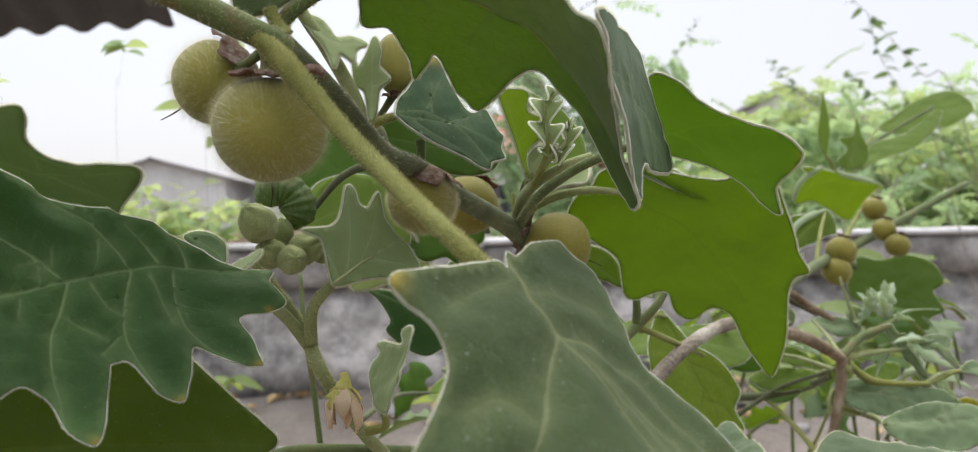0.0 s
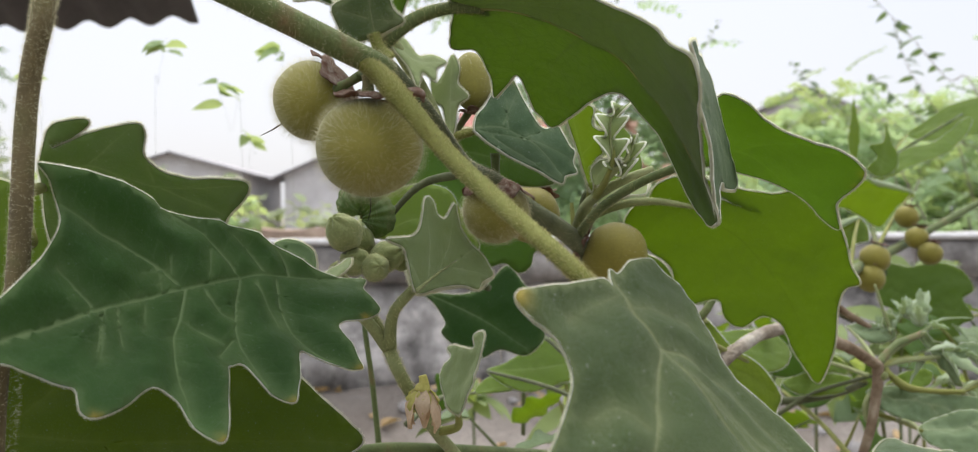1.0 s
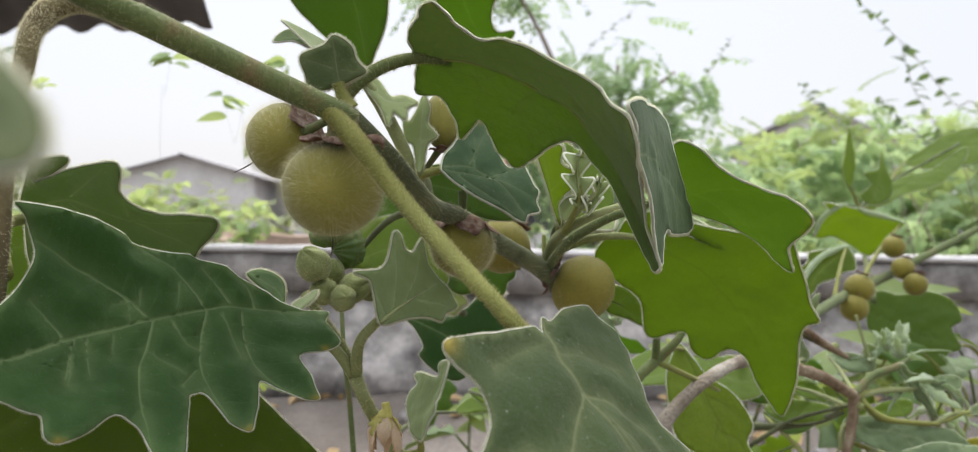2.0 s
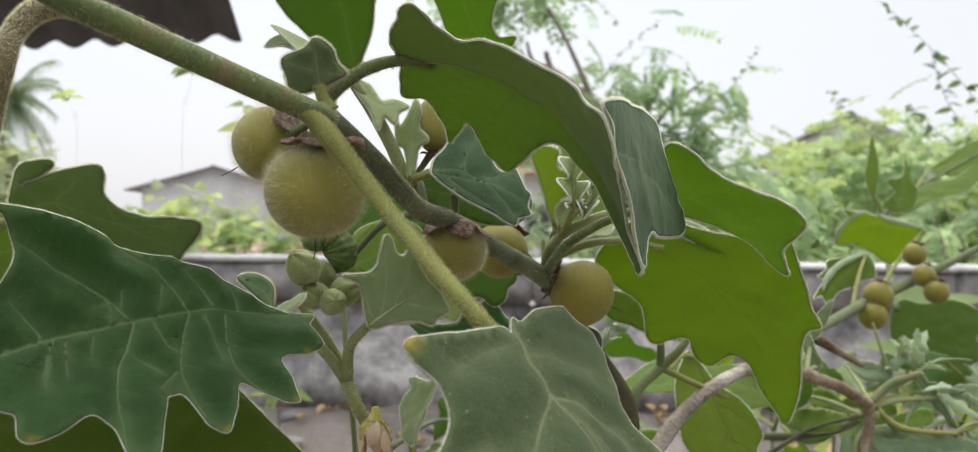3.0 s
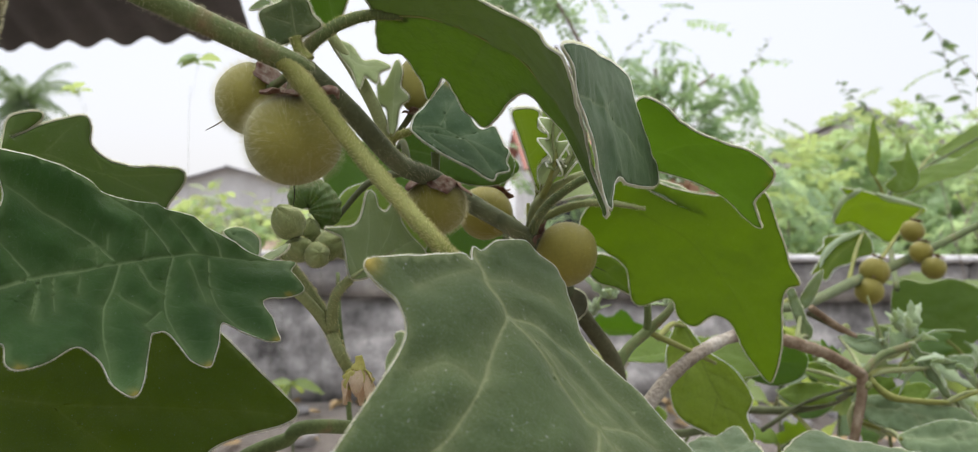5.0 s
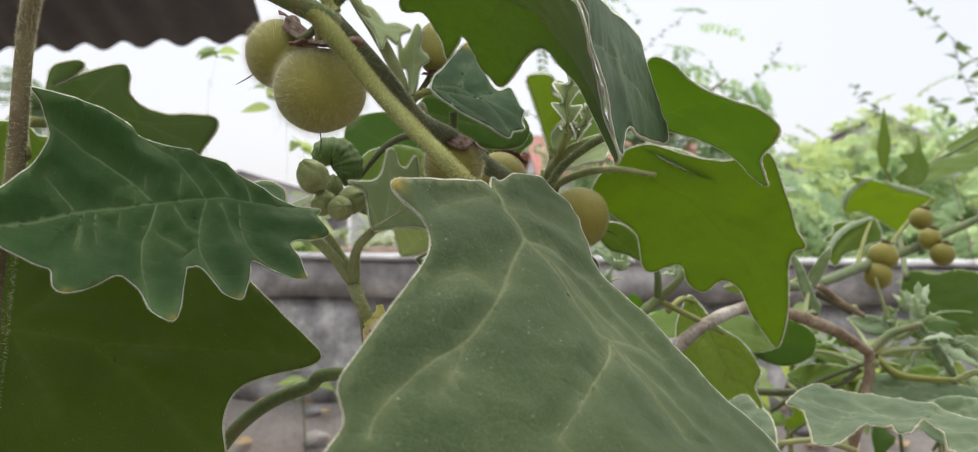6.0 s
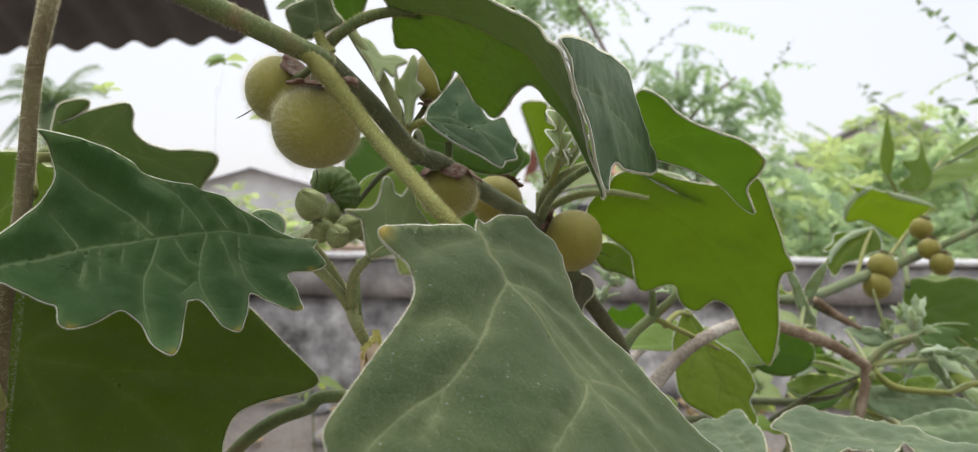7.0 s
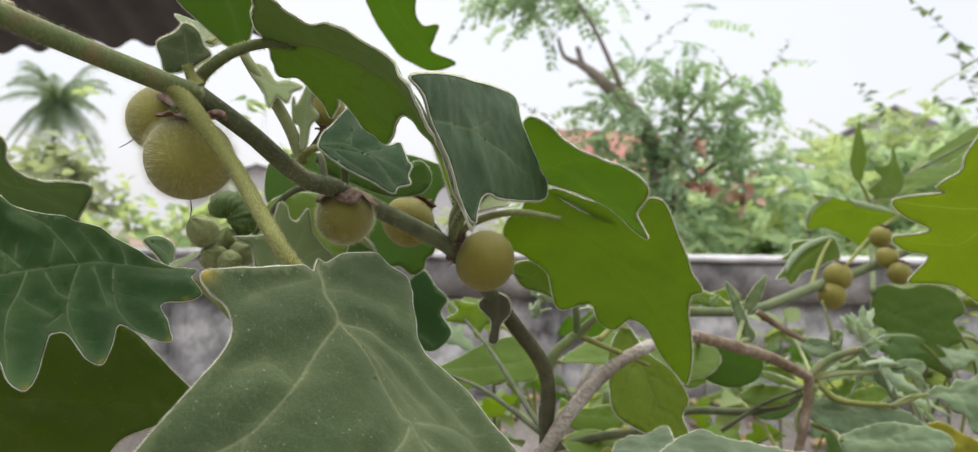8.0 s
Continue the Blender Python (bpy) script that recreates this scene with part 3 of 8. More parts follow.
def calyx_cap(m, radius, squash, cover, berry, seed):
    """The dry papery calyx that caps a berry: five ragged lobes, crumpled, their edges lifting off. cover: how far it reaches, in radians from the top."""
    bm = bmesh.new()
    rows, n = [], 60
    for i in range(9):
        t = i / 8
        row = []
        for k in range(n):
            a = 6.2832 * k / n
            ragged = noise.noise((3 * math.cos(a) + seed * 5, 3 * math.sin(a), 0.0))
            reach = cover * (0.60 + 0.40 * abs(math.cos(2.5 * a + seed)) ** 0.7 + 0.16 * ragged)
            th = 0.10 + (reach - 0.10) * t
            crumple = noise.noise((4 * th * math.cos(a) + seed, 4 * th * math.sin(a), 2.0)) + 0.6 * noise.noise((11 * th * math.cos(a), 11 * th * math.sin(a), seed))
            r = radius * (1.035 + 0.10 * t * crumple + 0.17 * t ** 4 * (1 + 1.2 * ragged))
            row.append(bm.verts.new(m @ Vector((math.sin(th) * math.cos(a) * r, math.sin(th) * math.sin(a) * r, math.cos(th) * r * squash + radius * 0.05 * (1 - t)))))
        rows.append(row)
    for a, b in zip(rows, rows[1:]):
        for k in range(n):
            bm.faces.new((a[k], a[(k + 1) % n], b[(k + 1) % n], b[k]))
    bm.faces.new(rows[0][::-1])
    ob = part("calyx", bm, CALYX, berry, "dry crumpled red-brown calyx")
    solid = ob.modifiers.new("thickness", "SOLIDIFY")
    solid.thickness = 0.00025


def fruit(name, centre, radius, top, parent, mat=None, label="", squash=0.94, fuzz=4000, length=0.0014, seed=0, calyx=True, style=True, flare=1.0):
    """A round hairy berry with a dry star of sepals at its top, and a thread of dry style below."""
    top = Vector(top).normalized()
    spin = top.to_track_quat("Z", "Y").to_matrix().to_4x4()
    m = Matrix.Translation(centre) @ spin
    bm = bmesh.new()
    bmesh.ops.create_uvsphere(bm, u_segments=48, v_segments=32, radius=1.0)
    for v in bm.verts:
        w = v.co.copy()
        dip = 0.06 * math.exp(-((1 - w.z) / 0.05) ** 1.0)
        r = radius * (1 + 0.025 * noise.noise(w * 1.7 + Vector((seed, 0, 0))) - dip)
        v.co = m @ Vector((w.x * r, w.y * r, w.z * r * squash))
    berry = part(name, bm, mat or FRUIT, parent, label)
    rng = random.Random(seed)
    if fuzz:
        roots = []
        for _ in range(fuzz):
            w = Vector([rng.gauss(0, 1) for _ in range(3)]).normalized()
            r = radius * (1 + 0.025 * noise.noise(w * 1.7 + Vector((seed, 0, 0))))
            roots.append((m @ Vector((w.x * r, w.y * r, w.z * r * squash)), m.to_3x3() @ w))
        hairs("fuzz", roots, length, 0.000013, berry, 0.16, seed, FRUIT_FUZZ)
    if calyx:
        calyx_cap(m, radius, squash, flare, berry, seed)
    if style:
        foot = m @ Vector((0.0004, 0, -radius * squash))
        way = m.to_3x3() @ Vector((0.1, 0.05, -1))
        tube("style", [foot + way * -0.001, foot + way * 0.003, foot + way * 0.0062 + Vector((-0.0008, 0, 0))], [0.00025, 0.00018, 0.0001], BLACK, berry, "dry black thread", 6, 4)
    return berry


def leaf_lists(length, width, lobes=0, cup=0.15, droop=0.3, steps=6):
    """A light leaf along +x: vertices and faces, three columns wide, with optional lobes."""
    v, f = [], []
    for i in range(steps + 1):
        t = i / steps
        w = width * math.sin(math.pi * min(1, t ** 0.75)) ** 0.8 * (1 + (0.34 * math.sin(18.0 * t - 1.0) if lobes else 0))
        w = max(w, 0.0004) if 0 < i < steps else 0.0004
        x, z = length * t, -droop * length * t * t
        v += [(x, -w, z + cup * w), (x, 0, z), (x, w, z + cup * w)]
        if i:
            j = 3 * (i - 1)
            f += [(j, j + 1, j + 4, j + 3), (j + 1, j + 2, j + 5, j + 4)]
    return v, f


# ---- leaf shapes: place of the base, turn, bend, outline and veins in millimetres ----
SHAPES = {}


def leaf_shape(key, place, turn, bend, outline):
    SHAPES[key] = (place, turn, bend, outline, [])


def vein(key, *points):
    SHAPES[key][4].append(list(points))


leaf_shape("L", (-0.1249, 0.1715, 1.0796), (57.1, -4.4, 51.3), (-3.97, -0.109, 0.092, 1.36, -1.65, 7.38),
           [(0.5, 1.4), (6.6, 6.8), (15.3, 12.9), (24.4, 19.9), (29.4, 27.3), (28.1, 34), (25.1, 36.6), (36.6, 35.3), (50, 30), (62.4, 25.4), (75.2, 20.7), (85.4, 13.9), (93, 6.4), (100.3, 1.4), (105.6, -1), (101.5, -4.8), (101.9, -11.6), (97, -13.1), (89.3, -12.1), (87.9, -20.1), (86.4, -26.5), (82, -22.6), (77.2, -16.6), (73.8, -17.2), (70, -23.4), (64.9, -29.1), (62.8, -23.7), (61.2, -15.9), (58.2, -14.7), (54.7, -16.2), (48, -27.8), (42.9, -33.2), (40.7, -30.6), (41.1, -20.1), (35.9, -15.5), (28.1, -18.3), (21.2, -19.3), (18.9, -17), (20.1, -12.1), (17.4, -9.8), (9.3, -3.9)])
vein("L", (1.9, 1.6), (26.6, 5.4), (30.6, 6.0), (32.0, 6.4), (41.2, 7.1), (55.9, 8.2), (70.7, 8.0), (78.6, 7.5), (90.7, 3.9), (103.0, 0.3))
vein("L", (55.9, 8.5), (48.2, 16.9), (39.1, 23.5), (32.6, 28.5), (28.6, 31.4))
vein("L", (70.9, 8.6), (68.1, 15.6), (63.4, 22.1), (57.1, 26.9))
vein("L", (78.7, 7.7), (76.4, 14.4), (73.4, 19.6))
vein("L", (85.8, 5.9), (85.1, 12.0), (83.5, 15.0))
vein("L", (56.2, 7.7), (52.3, 1.2), (48.1, -4.4), (45.1, -11.3), (43.5, -18.7), (41.7, -25.0))
vein("L", (71.1, 7.4), (67.2, 0.6), (63.9, -6.7), (63.0, -13.6), (63.3, -24.1))
vein("L", (63.8, -6.9), (57.2, -10.9))
vein("L", (81.2, 5.3), (78.9, -1.9), (77.7, -9.6), (79.2, -16.4), (83.2, -24.4))
vein("L", (34.3, 5.1), (31.8, -1.3), (30.1, -4.5))
vein("L", (45.1, 6.0), (43.1, 0.7))
vein("L", (61.3, 6.1), (62.5, 0.4), (65.0, -2.6))
vein("L", (75.0, 4.7), (75.5, -2.3), (75.2, -7.3))
vein("L", (65.6, 15.9), (63.7, 11.0))
vein("L", (54.5, 15.0), (53.5, 11.2))
vein("L", (51.0, 12.2), (50.2, 8.0))
vein("L", (52.0, 0.2), (56.5, -5.1), (59.3, -8.0))
vein("L", (54.2, 13.3), (46.6, 13.7))
vein("L", (33.1, 6.2), (27.0, 16.9))
vein("L", (34.7, 6.1), (30.1, -2.7))
vein("L", (37.8, 6.2), (35.7, -3.2))
leaf_shape("LB", (-0.1407, 0.2409, 1.1132), (126.6, 0.4, -5.3), (-0.1, 0.012, -0.005, -0.2, 0.11, 0.08),
           [(0.5, 3.1), (4.3, 11.6), (9, 18.8), (16.5, 20.6), (19.1, 19.5), (15.3, 16.4), (7.3, 12.7), (17, 16.1), (30.7, 19.1), (32.8, 17), (31, 10.6), (33, 6.2), (40.3, 3.3), (48.9, 2.8), (55.4, 1.7), (54.4, -2.8), (47.4, -10.4), (41.2, -19.2), (15, -27.6), (-2.5, -21.4)])
vein("LB", (-0.1, -0.1), (14.6, 6.9), (30.7, 0.2), (53.7, -0))
vein("LB", (14.6, 6.9), (29.6, 18.1))
vein("LB", (30.7, 0.2), (30.9, 8.5))
vein("LB", (30.7, 0.2), (40.4, -4.8), (46.7, -9.6))
vein("LB", (14.6, 6.9), (22.5, -4.4))
leaf_shape("LU", (-0.1748, 0.2202, 1.0534), (66.9, 6.9, 24.1), (0, 0, 0, 0, 0, 0),
           [(124.7, 1.9), (115.5, 9.9), (106.4, 18), (98.3, 25.1), (88.5, 28.5), (67.6, 32.8), (38.9, 29.2), (11.4, 19.4), (-5.7, 3.4), (-4.8, -15.6), (18.1, -32.5), (47.2, -45.6), (72.7, -52), (96, -45.8), (96.8, -34.2), (94.9, -23.4), (97.8, -13.6), (106.4, -8.2), (120.7, -3)])
vein("LU", (0, 0), (29, 0.8), (52.8, -1.1), (87.4, -0.2), (120.5, 0))
vein("LU", (29, 0.8), (44.5, 16.8))
vein("LU", (52.8, -1.1), (75.7, -17.6), (90.8, -32.5))
vein("LU", (30.8, 0.5), (47.1, -23.3))
leaf_shape("LL", (-0.2021, 0.2736, 1.0582), (90.1, -26.3, 0.1), (0, 0, 0, 0, 0, 0),
           [(16, 48.6), (34.8, 47.4), (51.2, 40.9), (58.3, 35.5), (60.4, 30.7), (66.3, 27.1), (69.7, 20.5), (68.3, 13.7), (61.8, 8.1), (53.3, 1.2), (45.7, -8.2), (37.4, -21.6), (20.5, -39.6), (3, -40.1), (-11.5, -24.8), (-14.1, 2.2), (0.8, 29.7)])
vein("LL", (0, 0), (22.7, 2.5), (39.3, 1.2), (56, 0))
vein("LL", (13.9, 2.2), (38.6, 23.1), (54.9, 34.9))
vein("LL", (27.4, 3.5), (26.7, -16.6), (22, -31.7))
vein("LL", (32.5, 23.7), (49.9, 24.3), (65.4, 20.4))
leaf_shape("M", (0.0005, 0.1949, 1.0916), (-13, 40.4, -50.2), (6, -0.181, -0.078, 1.16, 1.24, -5.58),
           [(11.8, -38.4), (10.8, -32.2), (9.8, -22), (8, -13), (8.9, -9.6), (4.6, -7), (5.4, -4.6), (2, 1.7), (-0.9, 12.8), (2, 17), (3.6, 22.3), (7, 22.6), (12.5, 20.6), (19, 18.8), (26, 17.2), (32, 19), (40, 26), (53, 31.2), (66, 38.5), (78, 43.5), (87, 38), (95.4, 13.5), (107.1, -5.8), (101.3, -20.3), (105, -35.2), (93.2, -40.8), (90.2, -55.1), (79.9, -56.8), (70.4, -65.8), (63.1, -60.3), (55.5, -59.4), (49.4, -54), (41.7, -46.2), (32.7, -37.2), (26.8, -34), (20.9, -34.4), (16.6, -37.5)])
vein("M", (4.0, -7.3), (10.8, -7.7), (17.0, -8.3), (24.0, -7.2), (32.2, -14.5), (42.2, -22.9), (49.0, -30.4), (51.9, -34.3), (55.1, -42.0), (58.8, -49.1), (63.0, -54.7), (66.4, -56.8))
vein("M", (24.0, -7.2), (32.5, -2.9), (40.6, -0.3), (49.7, 1.4), (52.5, 3.4), (57.7, 3.4), (65.5, 5.1), (74.1, 6.8), (78.7, 7.1))
vein("M", (24.7, -6.7), (25.6, 0.1), (27.7, 4.8), (31.2, 10.1), (38.2, 14.0), (44.2, 18.5), (52.5, 22.0))
vein("M", (52.5, 3.4), (52.4, 14.1), (54.8, 19.8), (59.7, 23.3))
vein("M", (52.5, 3.4), (58.3, -1.6), (67.0, -13.3), (74.5, -23.3), (76.5, -26.1))
vein("M", (51.9, -34.3), (58.2, -39.3), (62.2, -43.2))
vein("M", (10.8, -7.7), (14.0, -18.0), (17.0, -27.7))
vein("M", (14.5, -8.7), (14.7, 0.5), (16.3, 12.5))
vein("M", (29.7, -3.5), (34.8, 2.4), (42.7, 7.9), (51.4, 12.4))
vein("M", (58.3, 5.3), (63.1, 9.7), (70.7, 13.8), (76.7, 16.6))
vein("M", (42.2, -22.9), (35.8, -27.4), (36.8, -34.5))
vein("M", (27.2, -5.3), (34.0, -0.5), (42.6, 4.2), (49.5, 7.6))
leaf_shape("H", (-0.0335, 0.2712, 1.1634), (155, 38.9, -15.6), (17.49, -0.874, -0.142, 7.72, 2.98, -0.12),
           [(7.9, 21.1), (5.3, 23.4), (1.5, 20.5), (4.6, 22), (7.8, 22.6), (5.9, 30.4), (6.4, 36.9), (8.4, 42.4), (9.1, 47.4), (11.1, 49.5), (13.8, 47.7), (18.7, 41.4), (23.9, 38.9), (29.4, 42.2), (42.5, 46.9), (56.4, 51.5), (65, 55.5), (71.5, 59.3), (76.4, 53.3), (79.6, 39.4), (86.1, 28.2), (92.7, 22.5), (96.9, 18.6), (94.9, 7.7), (87.3, -2.5), (77, 3.3), (66.6, 9.7), (59.2, 13.4), (53.5, 11.6), (47.6, -0.4), (42.3, -17.4), (37.1, -29.9), (32.8, -23.6), (28.1, -11.5), (24.9, -4.5), (22.4, -12.5), (19.9, -19.7), (17.8, -7), (14.4, 5), (8.3, 5.3)])
vein("H", (7.9, 21.1), (22.1, 26), (40.3, 26), (60.5, 24.7), (75.2, 21.5), (95.3, 16))
vein("H", (9.4, 24.4), (13.7, 25.1), (20.3, 28.3), (28.9, 31.7), (38.2, 34.9), (48.5, 41.7), (57.5, 51.4))
vein("H", (9.4, 25.0), (12.5, 32.8), (14.3, 39.0))
vein("H", (21.7, 20.9), (24.5, 13.1), (22.4, 1.3), (20.7, -11.0))
vein("H", (51.8, 31.6), (60.2, 32.1), (66.8, 34.1), (74.0, 39.3))
vein("H", (28.9, 31.7), (27.9, 39.1))
vein("H", (20.3, 28.3), (17.6, 35.3))
vein("H", (40.1, 26.8), (33.9, 4.7), (36.4, -18.4))
leaf_shape("H2", (0.0212, 0.2076, 1.1417), (81.2, 17.8, 70), (1.42, -0.059, -0.022, 0.61, 0.43, -2.28),
           [(-5.8, -1.8), (7.4, 5.7), (23.4, 13.3), (46, 22.4), (70.6, 30.9), (75.3, 29.5), (77.2, 22.9), (85.5, 16.6), (92.7, 10.9), (98.4, 7.7), (95.9, 0.5), (81.5, -5.6), (59, -12.8), (47.1, -15.6), (42.2, -22.3), (41.6, -27), (32.6, -24.7), (23.1, -18.6), (14.6, -12.2), (6.7, -6.2), (-0.9, -3.1)])
vein("H2", (8.0, -8.0), (35.4, 0.7), (56.5, 3.8), (78.2, 3.4))
vein("H2", (35.6, 1.1), (52.3, 12.0))
leaf_shape("D", (-0.0299, 0.2909, 1.1319), (54.5, 25.9, 10), (0, 0, 0, 0, 0, 0),
           [(5, 29.5), (8.5, 28.6), (14.2, 21.7), (19, 16.8), (23.1, 15.3), (26.4, 19.1), (29, 17), (32.6, 12.3), (34.8, 11.3), (35.3, 6.6), (37.4, 3.4), (34.1, 0.1), (33.4, -3.9), (26.8, -3.7), (19.7, -3.5), (11.3, -2.8), (3.3, -1.1), (1.3, 0.4), (0.5, 5.8), (1.8, 11.5), (3.2, 21.8)])
vein("D", (0, 0), (9.5, 6.5), (21.7, 6.2), (32.6, -0))
vein("D", (9.5, 6.5), (10.3, 25.1))
vein("D", (16.9, 6), (24.1, 15.6))
vein("D", (1.7, 0), (12.3, 4.6), (23.1, 8), (35.2, 7.5))
vein("D", (12.3, 4.6), (7.8, 19))
vein("D", (7.5, 1.4), (22.5, -1.3), (32.7, -3))
leaf_shape("R", (0.0401, 0.385, 1.1105), (143.5, 43.7, 12.3), (0.33, 0.024, -0.265, -0.35, 3.3, 1.61),
           [(-0, 0.3), (-2.7, 9.5), (1.9, 19.7), (14.7, 30), (27.1, 42.9), (31, 57.8), (36.1, 62.1), (44.4, 59.6), (55.2, 55), (67.4, 48.7), (75.4, 46.4), (74.9, 40.1), (81.4, 31.1), (98.6, 15.3), (113.7, -5.2), (106.4, -5.2), (92.5, -1), (77.8, 4.1), (71, 0.3), (71, -11.1), (62.6, -13), (53.9, -10), (49, -22.7), (43, -22.7), (31.1, -13.8), (19.7, -14.5), (8.4, -16.2), (1.2, -12.7), (-1.4, -4.7)])
vein("R", (1.6, 2.8), (9.6, 7.9), (19.7, 12.9), (30.7, 17.1), (42.5, 18.8), (54.0, 18.9), (67.7, 15.9), (82.3, 10.9), (98.4, 3.9))
vein("R", (30.7, 17.1), (42.8, 27.3), (55.4, 35.2))
vein("R", (42.5, 18.8), (50.3, 6.0), (60.0, -7.1))
vein("R", (54.0, 18.9), (63.1, 26.5), (73.2, 29.5))
leaf_shape("R2", (0.0453, 0.3144, 1.1239), (137.8, 8.1, -34.5), (1.37, -0.061, -0.038, 0.87, 0.99, -1.26),
           [(15.7, 28.7), (22.9, 25.8), (29.1, 19.5), (39.3, 12.9), (48.7, 10), (54.6, 5.1), (55.9, 1.1), (52.9, -4.6), (46.4, -12.7), (45, -21.4), (44.7, -28.6), (39.7, -24.8), (35.9, -17.3), (29, -10.5), (19.9, -5.5), (9.6, -3.2), (-0, -1.9), (3.3, 12.5), (9.8, 23.2)])
vein("R2", (7.4, -0.1), (15.5, 4.6), (25.2, -1.8), (31.6, -13.0), (37.1, -23.5))
vein("R2", (15.5, 4.6), (34.5, 11.5), (48.3, 7.3))
leaf_shape("S", (-0.0514, 0.2299, 1.1488), (-101.1, -80.5, 179.6), (0, 0, 0, 0, 0, 0),
           [(14.3, -0.5), (12.2, 3), (10.7, 9.7), (5.2, 9.1), (0.9, 8.3), (0.7, 1.4), (1.9, -4.1), (3.2, -7.8), (6.5, -5.7), (10.9, -4.7)])
vein("S", (0, 0), (5.2, 0.2), (12.9, 0))
vein("S", (5.2, 0.2), (9.5, 8.4))
vein("S", (5.2, 0.2), (3.3, -6.5))
leaf_shape("T", (-0.0589, 0.2515, 1.2015), (176.4, 56.7, 71.8), (0, 0, 0, 0, 0, 0),
           [(46.7, -0.2), (44, -5.5), (35.3, -11.9), (23, -19.4), (11.2, -20.6), (-1.1, -11.5), (-3.1, 4.5), (4.9, 14.3), (14.2, 15.5), (27.2, 11.3), (34, 8.8), (40.9, 4.5)])
vein("T", (0, 0), (16.7, 0.3), (28.4, 0.9), (44.8, 0))
vein("T", (16.7, 0.3), (21.3, -14.9))
vein("T", (16.7, 0.3), (21.4, 11.2))
leaf_shape("T2", (-0.0847, 0.2928, 1.173), (33.4, 15.4, -30.9), (0, 0, 0, 0, 0, 0),
           [(-0, 0), (-2.4, 6.9), (0.9, 10.2), (9.3, 7.7), (18.2, 3.7), (24, -0.5), (15.6, 1.4), (6, 2.9)])
vein("T2", (-0, 0), (5, 5.6), (23, 0))
leaf_shape("T4", (-0.0802, 0.2851, 1.1783), (-0.9, 34.9, -21.4), (0, 0, 0, 0, 0, 0),
           [(0, -0), (1.2, 6.5), (4.9, 13.9), (11.9, 14), (21.2, 0.7), (22.5, -7.1), (13, -4.2), (5.8, -2)])
vein("T4", (0, -0), (20, -0))
leaf_shape("T3", (-0.0325, 0.4017, 1.2264), (170.4, 37.1, 52.6), (0, 0, 0, 0, 0, 0),
           [(-0.6, -12.1), (-7.6, 10.4), (5.1, 24.0), (24.5, 7.1), (32.4, 2.2), (38.4, 2.6), (40.2, 10.3), (46.9, 2.3), (53.7, -4.0), (63.5, 4.1), (65.6, -0.8), (64.4, -12.8), (55.9, -19.5), (48.9, -22.7), (31.3, -21.8), (15.8, -17.5)])
vein("T3", (0.0, 0.0), (34.4, -6.9), (64.4, -0.0))
leaf_shape("N", (0.2274, 0.2922, 1.118), (-128.2, 4.2, 149), (0.52, -0.023, -0.021, 0.13, 0.87, -0.17),
           [(4.3, -38.6), (14.8, -29.1), (24.3, -17.5), (27, -10.6), (36.2, -4.6), (34.6, -1.6), (51.6, -0.5), (49.8, 6.6), (41.7, 14.8), (55.5, 17.2), (52.2, 23.5), (44.4, 27.1), (53.5, 38), (49.8, 39.8), (38.1, 41.8), (29, 53.1), (14.8, 57.1), (1.2, 27.3), (-3.3, -13)])
vein("N", (-0.1, -0.4), (18, 6.1), (38.1, 4.2), (50.4, 0.2))
vein("N", (18, 6.1), (32.7, 22), (53.8, 18))
vein("N", (14.1, 6.4), (21, -13.2))
leaf_shape("C", (-0.0464, 0.2798, 1.0818), (66.9, -22.9, 53.2), (-0.07, -0.013, -0.002, 0.42, -0.44, 0.86),
           [(0.1, -0), (4.1, 9.2), (5.4, 13.6), (1.3, 18.1), (6.4, 16.4), (11.5, 14.5), (17.1, 16), (24.3, 22.2), (26.3, 20.8), (25.1, 16), (27.1, 13.3), (33.6, 15.8), (32.6, 12.5), (30.6, 7.3), (31.2, 1.2), (32.1, -2.7), (31.8, -7.1), (30.8, -10.4), (25.4, -10.1), (21.6, -11.1), (17.3, -7.1), (9.8, -3.6)])
vein("C", (0.1, -0), (11.7, 0.6), (32.7, -0))
vein("C", (6.5, 0.4), (16.5, 10.3), (23.7, 20.2))
vein("C", (11.7, 0.6), (24, 6.7), (32.1, 14))
vein("C", (3.3, 0.7), (4.3, 9), (2.4, 17.6))
vein("C", (16.8, 0.5), (25.2, -6.3), (29, -10.2))
leaf_shape("Q", (-0.0573, 0.4544, 1.0678), (68.1, 27.7, -12.3), (0, 0, 0, 0, 0, 0),
           [(0, 0), (16, 7.5), (24.7, 17.2), (29, 31.2), (40.7, 27), (49.3, 24.7), (50.7, 16.3), (61.5, 10.1), (58.4, -2.6), (46.4, -6.4), (40.5, -14.3), (30.7, -15.9), (18.2, -13.4), (16.9, -7.9), (7.6, -2.5)])
vein("Q", (0, 0), (30.4, 2.1), (56.8, 0))
